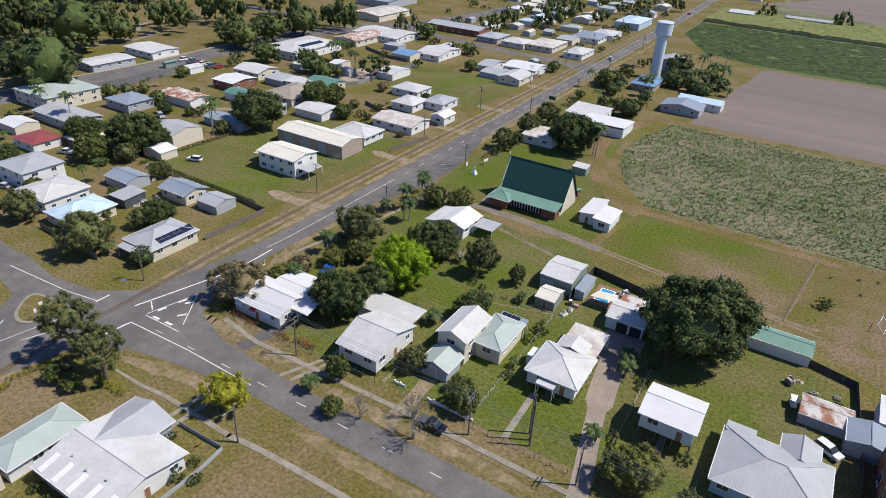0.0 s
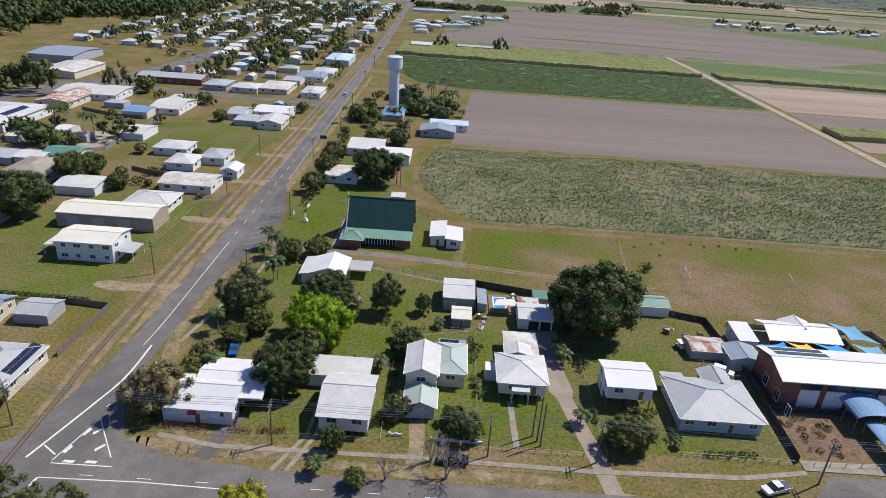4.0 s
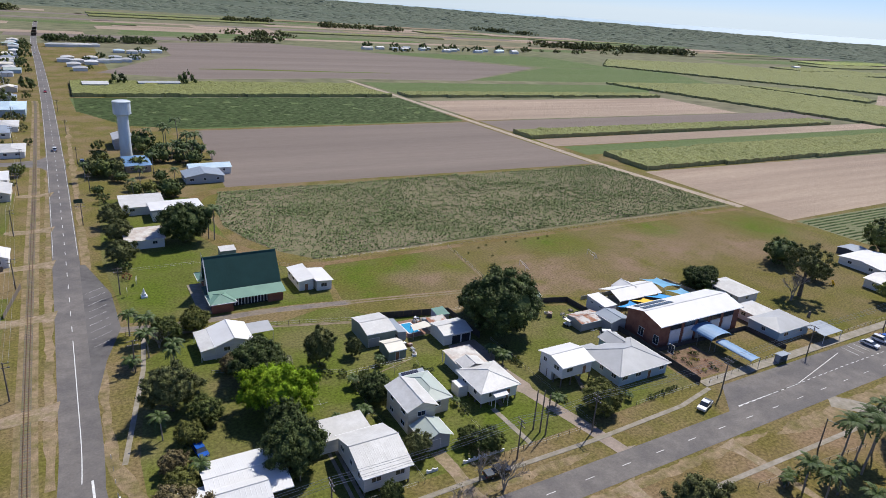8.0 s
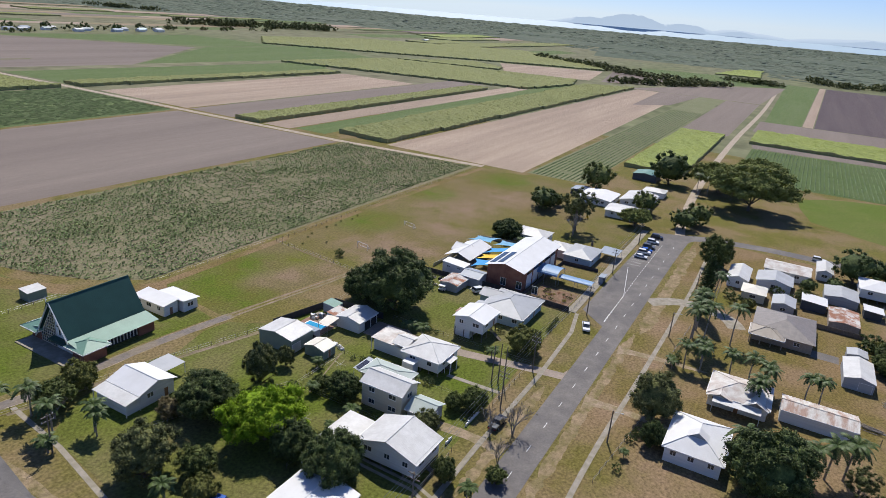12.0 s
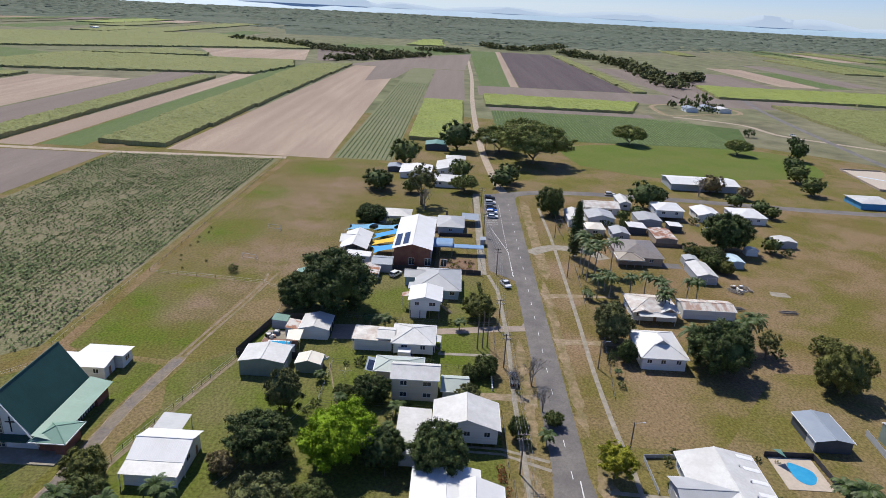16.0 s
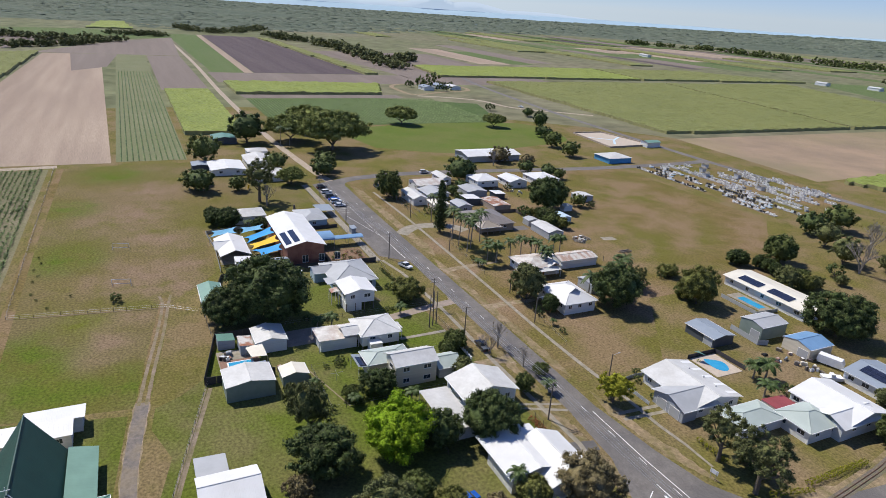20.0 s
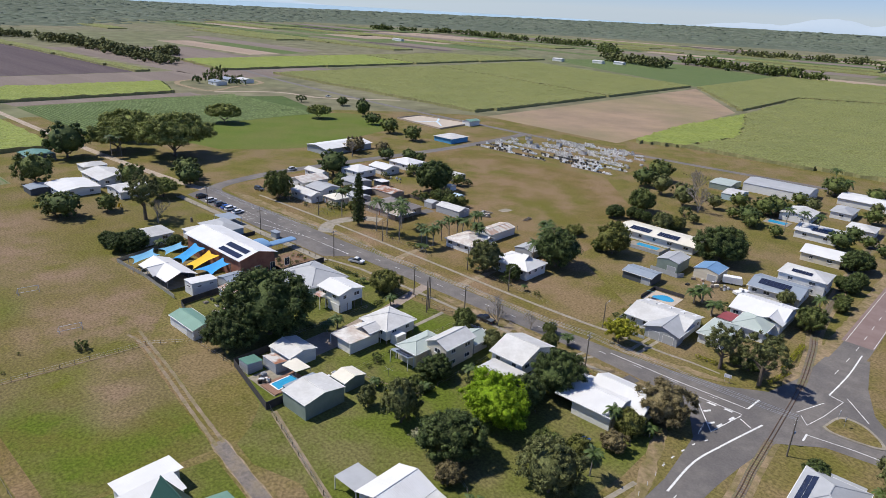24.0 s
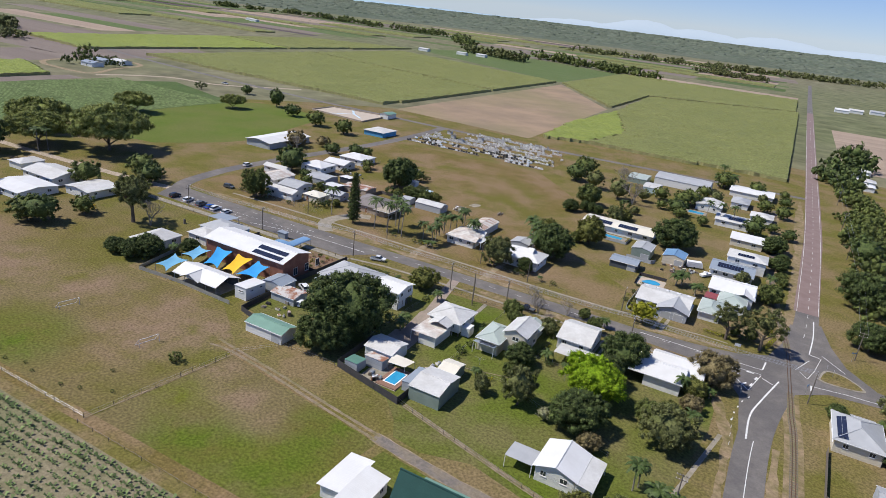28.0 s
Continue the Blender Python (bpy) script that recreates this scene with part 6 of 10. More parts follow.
# trees and bushes of the south-western yards
for key, px, py, ps in (("mango2", -71.7, -177.8, 0.9), ("mid", -64.3, -136.3, 1.2), ("mid", -58.3, -104.4, 1.6), ("grey", -93.6, -150, 1.4), ("mango2", -105.1, -154, 1.1), ("mango2", -94.5, -99.5, 1.0), ("mid", -101.3, -91, 1.3), ("mango2", -108.6, -83, 1.1), ("mid", -105.7, -61.8, 1.3), ("mango2", -107.1, -41.5, 0.95), ("mid", -103, -37, 1.0), ("mid", -107.4, -19, 1.1), ("grey", -39.4, -95.5, 1.2), ("mid", -50.4, -88.7, 0.9), ("mid", -35, -55.5, 0.8), ("grey", -41.4, -54.5, 0.8), ("grey", -41.9, -66.4, 0.7), ("mid", -60.5, -80, 1.0), ("grey", -103.2, -1.5, 1.0), ("mid", -71.6, -75.4, 0.9), ("mid", -46, -108, 1.3), ("grey", -72, -128, 1.2)):
    plant(key, px, py, ps * (0.6 if px < -92 else 0.85))
for px, py, ps in ((-82.1, 18.6, 1.3), (-76.5, 11.5, 1.5), (-75, 13.8, 1.3), (-74.2, -176, 2.4), (-68, -174, 2.2)):
    plant("palm_s", px, py, ps)
# trees of the town blocks
for key, px, py, ps in (("mango2", -204, 113.8, 1.0), ("mid", -190.8, 120.6, 1.5), ("mango2", -183.6, 123.5, 1.0), ("mid", -190.2, 107.6, 1.2), ("grey", -178.5, 111.5, 0.9), ("shrub_d", -197.4, 155.3, 1.9), ("mango2", -207.9, 229, 1.1), ("mid", -197.1, 224.8, 1.3), ("mid", -170.3, 200.3, 1.2), ("grey", -173.2, 194, 0.9), ("mid", -155, 187, 0.9), ("mid", -219.7, 154, 0.9), ("mango2", -237, 228.5, 1.3), ("mango2", -219, 237.7, 1.0), ("shrub_d", -150.8, 203.4, 1.6), ("mango2", -168.1, 425.2, 2.0), ("mango2", -194.9, 402.7, 1.4), ("mid", -194.5, 378, 1.6), ("mid", -210.7, 332, 1.5), ("mid", -89.9, 303.4, 1.3), ("grey", -84.4, 304.2, 1.1), ("mid", -154.2, 284, 0.9), ("mid", -121.8, 312, 0.9), ("shrub_d", -118.9, 375.9, 1.8), ("mid", -173.4, 316, 1.0), ("mango2", -68, 264.5, 0.9), ("mid", -75.6, 261, 0.8), ("shrub_d", -82, 262, 1.7)):
    plant(key, px, py, ps)
for px, py, ps in ((-92.6, 189.8, 1.0), (-91.6, 194, 1.4), (-91.4, 201, 1.7), (-90.7, 205.5, 1.9), (-91.2, 211, 1.6), (-91.5, 221, 1.8), (-91.7, 228, 1.5), (-91.7, 241, 1.6), (-93, 248, 1.3)):
    plant("shrub_d", px, py, ps)
# palms beside the water tower
for px, py, ps in ((-60, 329, 0.95), (-56, 333, 1.0), (-52, 327, 0.9), (-48, 331, 1.0), (-45, 325, 0.85), (-57, 324, 0.8), (-50, 336, 1.35), (-46, 338, 1.3), (-63, 334, 0.8), (-54, 320, 0.8)):
    plant("palm", px, py, ps * 1.2)
# street and garden palms
for px, py, ps in ((33.5, 42.4, 1.12), (27.7, 42.5, 1.08), (21.2, 42.5, 1.1), (54.9, 41.1, 1.0), (29.7, 33, 1.05), (24.4, 39.5, 1.15)):
    plant("palm_t", px, py, ps)
for px, py, ps in ((8.6, 41.5, 1.0), (9.1, 37.8, 1.05), (11.1, 31.2, 1.0), (11.3, 26.8, 1.05), (10.6, 23.3, 1.0), (8.0, 23.2, 1.0), (14.2, 38.2, 0.95), (0.5, 23.9, 1.1), (-1.2, 24.6, 1.0), (-23, 17, 1.2), (-24.6, 25.4, 1.2), (-19, 10.4, 1.25), (-17.2, 7.2, 1.3), (-21.4, 12.8, 1.15), (-15.2, 41.6, 0.9), (9.6, 14.6, 1.0), (9.9, 11.6, 1.0)):
    plant("palm", px, py, ps)
for px, py, ps in ((-86.8, 131.1, 0.9), (-90.5, 144.7, 1.0), (-94.1, 149.0, 0.9), (-92.7, 104.5, 0.8), (-73.1, 83.2, 0.75), (-87.5, 129.5, 0.8), (-88.4, 88.8, 0.75), (-91.3, 136.7, 1.0), (-104.1, -4.1, 0.9)):
    plant("palm", px, py, ps)
for px, py, ps in ((-62.3, 209.2, 1.1), (-63.8, 211, 1.0), (-49.5, 368.5, 1.2), (-57.1, 365.6, 1.0), (-179.6, 145.7, 1.1), (-237.8, 120.7, 0.9), (-189.8, 238.7, 1.0), (-72.1, -85.5, 0.9), (-78.1, -85.4, 0.9), (-83.9, -86.3, 0.9), (-69, -179.4, 1.1), (200.1, 68.8, 1.0), (201, 63.7, 0.9), (-66, 352, 1.0), (-58, 350, 1.1), (-70, 300, 0.9)):
    plant("palm_t", px, py, ps)
for px, py, ps in ((-16.6, 82.4, 0.9), (-18.1, 105.7, 1.0), (-17.2, 101.8, 1.0), (-63.2, 65.1, 0.9), (-95.0, 132.0, 1.0), (-40, 326, 1.2), (-48, 330, 1.2), (-45, 338, 1.1)):
    plant("palm_s", px, py, ps)
plant("pine", 43.0, 42.9, 1.3)
HEDGE0, HEDGE1 = (-166, 113.6), (-126, 112.6)
for k in range(30):
    t = k / 29
    plant("shrub_d", HEDGE0[0] + (HEDGE1[0] - HEDGE0[0]) * t, HEDGE0[1] + (HEDGE1[1] - HEDGE0[1]) * t + trng.uniform(-.15, .15), 0.5, 1.0)
for k in range(7):
    plant("shrub_y", -95.8 + 1.1 * k, 46.0 - 0.02 * k, 0.62, 0.75)
for k in range(8):
    plant("shrub_y", -107.9 + 0.28 * k, 37.4 + 1.1 * k, 0.62, 0.7)
for k in range(16):
    plant("shrub_y", -106.4, 35.8 - 1.1 * k, 0.66, 0.75)
for k in range(8):
    plant("shrub_d", 5 + 1.3 * k + trng.uniform(-.3, .3), 76 + 0.1 * k, 0.5)
for k in range(26):
    plant(trng.choice(("shrub", "shrub_d", "shrub_y", "shrub_r")), trng.uniform(24.5, 34), trng.uniform(78, 89), trng.uniform(0.3, 0.6))
for k in range(9):
    plant("shrub_r", -92 + 1.4 * k + (4 if k > 5 else 0), 73.6 + trng.uniform(-.2, .2), 0.75)
for k in range(5):
    plant("shrub_r", -74.5 + 1.1 * k * 0.8, 74.2 + trng.uniform(-.3, .3), 0.8)
for px, py in ((20, 171), (24, 172.5), (33, 173), (37, 172), (42, 173.5), (47, 172), (52, 173), (13.8, 168), (20.5, 163)):
    plant("shrub", px, py, 0.35)
plant("shrub", 13.7, 152.1, 0.9)
for px, py, s in ((-70, 346, .9), (-62, 342, 1.0), (-52, 344, .8), (-46, 336, .8), (-66, 326, .9), (-56, 322, .8), (-88, 300, .7), (-92, 308, .7), (-84, 292, .6), (-50, 316, .8)):
    plant(trng.choice(("mango2", "mid")), px, py, s)

# ---- buildings along the street, north side ----
# corner house: two roofs with a valley
e = house("white corner house with bright iron roof and awnings", -93, -79.5, 74.6, 84.6, 3.4, 1.9, "gx", "w_white", "r_bright", door="S")
add_roof(e, -89 - e.location.x, -75.6 - e.location.x, 78.6 - e.location.y, 90.4 - e.location.y, 3.45, 1.3, "gx", M["r_bright"])
Geo().box(-88.4 - e.location.x, -79.6 - e.location.x, 84.7 - e.location.y, 89.8 - e.location.y, 0, 3.5).part("wall", M["w_white"], e)
for dx in (-4.6, 3.2):
    a = Geo().prism([(dx - 1, -4.55, 2.75), (dx + 1, -4.55, 2.75), (dx + 1, -5.3, 2.2), (dx - 1, -5.3, 2.2)], (0, 0, 0.05)).part("awning", M["white_p"], e, "white window awning")
Geo().prism([(-1.6, -4.55, 2.75), (0, -4.55, 2.75), (0, -5.3, 2.3), (-1.6, -5.3, 2.3)], (0, 0, 0.05)).part("awning", M["red"], e, "red door awning")
# second house: steep white roof with flat-roofed rear wing
e = house("white low-set house with a long white iron roof", -65.1, -55.4, 74.4, 87.5, 4.0, 2.2, "gx", "w_white", "r_white", floor=1.0, door="E")
lean_roof(e, -72, -57.3, 87.8, 94.4, 2.9, 0.25, "s-y", M["r_white"])
Geo().box(-71.5 - e.location.x, -63 - e.location.x, 88.2 - e.location.y, 94 - e.location.y, 0, 2.9).part("wall", M["w_white"], e)
# third: two-storey cream with pale green additions
e = house("two-storey cream house with white roof and pale green wings", -50.6, -43.8, 86.6, 97.2, 5.4, 1.5, "gy", "w_cream", "r_white", over=0.4, door="S")
add_roof(e, -45 - e.location.x, -38.2 - e.location.x, 90.4 - e.location.y, 101.4 - e.location.y, 3.6, 1.0, "hip", M["r_pgreen"], "pale green iron roof")
Geo().box(-44.6 - e.location.x, -38.7 - e.location.x, 90.9 - e.location.y, 100.9 - e.location.y, 0, 3.6).part("wall", M["w_cream"], e)
for wy_ in (93, 97.5):
    add_window(e, (-38.7 - e.location.x, wy_ - e.location.y, 1.8), (1, 0), 1.5, 1.1)
add_window(e, (-41.5 - e.location.x, 90.9 - e.location.y, 1.8), (0, -1), 1.8, 1.1)
solar(e, -42.0, 102.2, 3.3, 4, 1, 12)
lean_roof(e, -44.4, -38.4, 101.2, 103.4, 2.9, 0.4, "s-y", M["r_blueg"])
house("pale green gabled garage", -50.2, -43.8, 80.2, 86.4, 2.7, 1.3, "gy", "w_grey", "r_pgreen", category="garage", name="garage", windows=False, garage="S")
# fourth: highset white house with veranda steps
e = house("white high-set timber house with hipped iron roof", -32.4, -22.2, 88.3, 98.8, 3.8, 1.7, "hip", "w_white", "r_white", floor=1.2, door="S")
add_roof(e, -3.1, 2.6, 4.6, 9.0, 3.75, 0.9, "gy", M["r_white"])
lean_roof(e, -30.3, -22.8, 98.6, 108.6, 2.9, 0.3, "s-y", M["r_old"], label="weathered ribbed carport roof", name="carport_roof")
Geo().box(-29.8 - e.location.x, -25 - e.location.x, 99 - e.location.y, 108 - e.location.y, 0, 2.9).part("wall", M["w_white"], e)
Geo().box(-34.4 - e.location.x, -32 - e.location.x, 94 - e.location.y, 97 - e.location.y, 0, 2.6).part("side_porch", M["w_white"], e)
lean_roof(e, -29.5, -26, 86.9, 88.6, 3.0, 0.3, "s-y", M["r_white"], label="white porch roof", name="porch_roof")
# fifth: high-set white
e = house("white high-set house on tall stumps with white iron roof", -11.4, -1.7, 87.4, 96.4, 5.4, 1.1, "gx", "w_white", "r_bright", floor=2.6, door="S")
Geo().box(-10.8 - e.location.x, -6 - e.location.x, 91.5 - e.location.y, 96 - e.location.y, 0, 2.4).part("wall", M["w_white"], e)
lean_roof(e, -5.8, -3.0, 96.4, 98.6, 3.8, 0.4, "sy", M["r_rust"], name="rear_porch_roof")
# sixth: grey hip
e = house("pale blue-grey lowset house with broad grey hipped roof", 1.6, 18.2, 82.2, 95.8, 3.0, 2.3, "hip", "w_blue", "r_grey", over=0.6, door="S")
add_roof(e, 10.2 - e.location.x, 16.2 - e.location.x, 93 - e.location.y, 99.4 - e.location.y, 3.0, 1.2, "gy", M["r_grey"])
Geo().box(10.6 - e.location.x, 15.8 - e.location.x, 94 - e.location.y, 99 - e.location.y, 0, 3.0).part("wall", M["w_blue"], e)
add_roof(e, 1.8 - e.location.x, 6.5 - e.location.x, 94.5 - e.location.y, 97.5 - e.location.y, 2.9, 0.4, "sy", M["r_grey"])
# rear sheds
house("large grey-green iron shed with pale roof", -44.1, -36.2, 121.5, 131.6, 3.6, 0.9, "gx", "w_green", "r_white", over=0.1, category="shed", name="shed", windows=False, garage="S")
house("small green garden shed with cream roof", -41.8, -37, 113.8, 119.6, 2.4, 0.8, "gx", "w_green", "r_cream", over=0.15, category="shed", name="shed", windows=False, door="S")
e = house("white two-bay garage with iron roof", -26.2, -17.8, 115, 122.5, 2.9, 0.9, "gx", "w_white", "r_white", over=0.25, category="garage", name="garage", windows=False)
# near-black panels on the wall paint the shade of two open bays
for dx in (-0.4, 2.4):
    add_door(e, (dx, -3.5, 0), (0, -1), 2.4, 2.3, M["dark"], "garage_opening")
# pool yard
e = thing("swimming_pool", -31, 126.5, 0, "blue backyard pool in a timber deck with cream shade sail", "swimming pool")
Geo().box(-1.6, 8.6, -4.4, 4.6, 0.0, 0.1).part("paving", M["concrete"], e)
Geo().box(-1.5, 3.9, -4.2, 4.4, 0.1, 0.3).part("deck", M["deck"], e, "reddish timber pool deck")
Geo().box(-0.5, 2.9, -2.9, 2.9, 0.3, 0.36).part("coping", M["white_p"], e)
Geo().box(-0.2, 2.6, -2.6, 2.6, 0.36, 0.38).part("water_surface", M["water"], e)
Geo().prism([(-0.6, -5.6, 2.6), (5.2, -5.4, 2.9), (4.6, -1.6, 2.5), (0.2, -2.2, 2.4)], (0, 0, 0.03)).part("shade_sail", M["r_cream"], e, "cream shade sail")
for q in ((-0.6, -5.6), (5.2, -5.4), (4.6, -1.6), (0.2, -2.2)):
    Geo().tube((*q, 0.1), (*q, 2.65), 0.05).part("post", M["steel"], e)
house("low lean-to with weathered iron roof beside a pool", -35.6, -33.2, 121.6, 129.5, 2.3, 0.3, "sx", "w_grey", "r_blueg", over=0.1, category="shed", name="shed", windows=False)
house("rusty iron lean-to beside a pool", -25.6, -20.4, 122.8, 126, 2.3, 0.4, "s-y", "w_grey", "r_rust", over=0.1, category="shed", name="shed", windows=False)
house("teal-roofed garden shed at a fence", -21.5, -17.8, 126.5, 130.5, 2.2, 0.4, "s-y", "w_grey", "r_green", over=0.1, category="shed", name="shed", windows=False)
house("green-roofed long shed with white walls", 0.4, 12.6, 125.6, 131.6, 2.7, 0.9, "gx", "w_white", "r_church2", over=0.2, category="shed", name="shed", windows=False, garage="N")
# house beside the lane
e = house("white house with gabled iron roof, low veranda and open carport", -77.9, -69.1, 129.9, 140.1, 3.3, 1.5, "gy", "w_white", "r_bright", door="S")
lean_roof(e, -81.1, -77.7, 129.9, 140.1, 2.7, 0.55, "s-x", M["r_white"], name="veranda_roof", label="low white veranda roof")
Geo().box(-80.5 - e.location.x, -77.4 - e.location.x, 130.5 - e.location.y, 139.5 - e.location.y, 0, 2.7).part("wall", M["w_white"], e)
lean_roof(e, -69, -63.2, 134.4, 139.8, 2.6, 0.2, "s-y", M["r_grey"], name="carport_roof")
# small white hall by the church
e = house("small white flat-roofed hall in two blocks", -49.2, -44.2, 158.8, 170.8, 3.0, 0.6, "s-x", "w_white", "r_bright", over=0.4, door="S")
add_roof(e, -44.6 - e.location.x, -39.2 - e.location.x, 157.0 - e.location.y, 167.4 - e.location.y, 2.9, 0.5, "sx", M["r_bright"])
Geo().box(-44.1 - e.location.x, -39.7 - e.location.x, 157.6 - e.location.y, 166.8 - e.location.y, 0, 2.95).part("wall", M["w_white"], e)
add_window(e, (-42 - e.location.x, 157.6 - e.location.y, 1.1), (0, -1), 1.8, 1.2)
house("small shed with pale roof behind the church", -64, -59, 191.4, 195.4, 2.4, 0.4, "s-y", "w_green", "r_white", over=0.1, category="shed", name="shed", windows=False)

# ---- church ----
ch = thing("church", -63.6, 164.7, 0, "A-frame church with steep dark green roof and brick base", "church")
for sgn in (-1, 1):
    g = Geo()
    sheeted(g, [(-9.6, sgn * 6.6, 1.6), (9.6, sgn * 6.6, 1.6), (9.6, 0, 11.6), (-10.6, 0, 11.6)], 0, 0.8, 0.1)
    g.part("roof", M["r_church"], ch, "steep dark green iron roof slope")
Geo().tube((-10.6, 0, 11.7), (9.6, 0, 11.7), 0.16, n=6).part("ridge_capping", M["r_church"], ch)
Geo().prism([(9.1, -6.2, 0), (9.1, -6.0, 2.2), (9.1, 0, 11.2), (9.1, 6.0, 2.2), (9.1, 6.2, 0)], (-0.2, 0, 0)).part("gable_wall", M["w_cream"], ch)
gw = Geo().prism([(-9.2, -6.2, 0), (-9.2, -6.0, 2.2), (-9.2, 0, 11.2), (-9.2, 6.0, 2.2), (-9.2, 6.2, 0)], (0.2, 0, 0)).part("gable_wall", M["w_white"], ch, "white gable wall with a tall lattice window")
win = Geo().prism([(-9.26, 0.15, 0.25), (-9.26, 0.15, 10.4), (-9.26, 5.75, 2.2), (-9.26, 5.85, 0.25)], (0.05, 0, 0)).part("lattice_window", M["glass"], gw, "tall dark window under the roof slope")
for k in range(8):
    y = 0.2 + 0.78 * k
    top = 10.3 - 8.25 * (y - 0.15) / 5.6
    Geo().box(-9.36, -9.27, y - 0.05, y + 0.05, 0.25, max(top, 1.4)).part("mullion", M["w_cream"], win)
for k in range(13):
    z = 0.3 + 0.78 * k
    hw = 5.8 if z < 2.2 else max(0.3, 0.15 + 5.6 * (10.4 - z) / 8.2)
    Geo().box(-9.35, -9.28, 0.15, hw, z - 0.05, z + 0.05).part("transom", M["w_cream"], win)
Geo().box(-9.36, -9.21, -1.55, -1.37, 3.7, 6.9).box(-9.36, -9.21, -2.35, -0.57, 5.7, 5.88).part("cross", M["dark"], gw, "dark cross on the white wall")
Geo().prism([(-9.3, 0.6, 2.75), (-9.3, -4.9, 2.75), (-10.9, -4.9, 2.6), (-10.9, 0.6, 2.6)], (0, 0, 0.4)).part("entrance_canopy", M["r_church"], ch, "dark flat canopy over the entrance")
for sgn in (-1, 1):
    Geo().prism([(-10.3, sgn * 6.75, 1.45), (-10.3, sgn * 6.45, 1.45), (-10.3, 0, 11.35), (-10.3, 0, 11.75)], (0.25, 0, 0)).part("bargeboard", M["w_white"], ch)
Geo().tube((-10.5, 0, 11.6), (-10.5, 0, 13.2), 0.05).tube((-10.5, -0.6, 12.6), (-10.5, 0.6, 12.6), 0.05).part("roof_cross", M["white_p"], ch, "thin white cross on the ridge")
Geo().box(-9.0, 9.0, -6.3, 6.3, 0, 1.9).part("base_wall", M["w_brick"], ch)
# lower south aisle with pale green roof
g = Geo()
sheeted(g, [(-10.4, -10.2, 2.9), (9.6, -10.2, 2.9), (9.6, -5.6, 3.9), (-10.4, -5.6, 3.9)], 0)
g.part("aisle_roof", M["r_church2"], ch, "mid green iron aisle roof")
a = Geo().box(-9.6, -5.2, -9.6, -6, 0, 2.95).part("aisle_wall", M["w_brick"], ch, "red brick aisle wall")
Geo().box(4.8, 9.0, -9.2, -6, 0, 2.95).part("aisle_wall", M["w_brick"], ch, "red brick aisle wall")
Geo().box(-5.2, 4.8, -8.4, -6, 0, 3.1).part("aisle_wall", M["dark"], ch)
for k in range(12):
    x = -4.9 + 0.86 * k
    Geo().box(x, x + 0.22, -8.55, -8.4, 0.3, 3.0).part("louvre_post", M["trim"], ch)
add_roof(ch, -11.0, -4.2, -12.0, -5.2, 2.9, 1.3, "hip", M["r_church2"], "mid green hipped porch roof")
Geo().box(-10.4, -5.0, -11.2, -9.6, 0, 2.9).part("porch_wall", M["w_brick"], ch)
g = Geo()
sheeted(g, [(-10.0, 10.0, 2.9), (9.6, 10.0, 2.9), (9.6, 5.6, 3.9), (-10.0, 5.6, 3.9)], 0)
g.part("aisle_roof", M["r_church2"], ch, "mid green iron aisle roof")
add_roof(ch, -11.0, -5.0, 5.0, 11.0, 2.95, 1.3, "hip", M["r_church2"], "mid green hipped porch roof")
Geo().box(-9.4, 9.0, 6, 9.4, 0, 2.95).part("aisle_wall", M["w_brick"], ch)
Geo().box(-13.4, -9.3, -11, 9.6, 0.0, 0.2).part("step", M["concrete"], ch)
st = thing("statue", -88.5, 170.5, 0, "small white statue on a stone plinth in a lawn", "statue")
Geo().box(-0.8, 0.8, -0.8, 0.8, 0, 0.5).box(-0.5, 0.5, -0.5, 0.5, 0.5, 1.2).tube((0, 0, 1.2), (0, 0, 2.3), 0.33, 0.2, 8).tube((0, 0, 2.3), (0, 0, 2.7), 0.17, 0.12, 8).part("statue_body", M["white_p"], st)

# ---- school ----
e = house("large red-brick school hall with white roof and solar panels", 24.0, 56.5, 91.6, 104.4, 6.6, 1.7, "gx", "w_brick", "r_bright", over=0.6, category="school hall", name="school_hall", windows=False)
for k in range(5):
    x = -11.8 + 5.2 * k
    Geo().box(x, x + 3.9, -6.0, -5.78, 0.2, 4.6).part("roller_door", M["white_p"], e, "white roller shutter")
    Geo().box(x, x + 3.9, -6.0, -5.78, 4.8, 6.2).part("high_window", M["glass"], e)
for x in (-14.6, -9.4, -4.2):
    add_window(e, (-15.65, x + 9.4 - 5, 1.2), (-1, 0), 1.8, 2.4)
solar(e, 31.5, 102.9, 7.14, 11, 1, -14.9, 0, d=1.9)
solar(e, 31.5, 100.3, 7.83, 11, 1, -14.9, 0, d=1.9)
# walkways of blue barrel roof
w = thing("covered_walkway", 40, 84, 0, "blue curved-roof covered walkway on steel posts", "walkway")
for (x0, x1, y0, y1, z) in ((-3.6, 4.4, 1.2, 9.6, 3.4), (-2.0, 1.8, -9.5, 1.2, 2.7)):
    g = Geo()
    n = 10
    cx, rx = (x0 + x1) / 2, (x1 - x0) / 2
    hgt = 1.3 if x1 - x0 > 5 else 0.5
    for i in range(n + 1):
        a = math.pi * i / n
        for yy in (y0, y1):
            g.v.append((cx - rx * math.cos(a), yy, z + hgt * math.sin(a)))
    for i in range(n):
        g.f.append((2 * i, 2 * i + 2, 2 * i + 3, 2 * i + 1))
    r = g.part("roof", M["r_blue"], w)
    for px in (x0 + .1, x1 - .1):
        for py in (y0 + .2, (y0 + y1) / 2, y1 - .2):
            Geo().tube((px, py, 0), (px, py, z), 0.06).part("post", M["steel"], r)
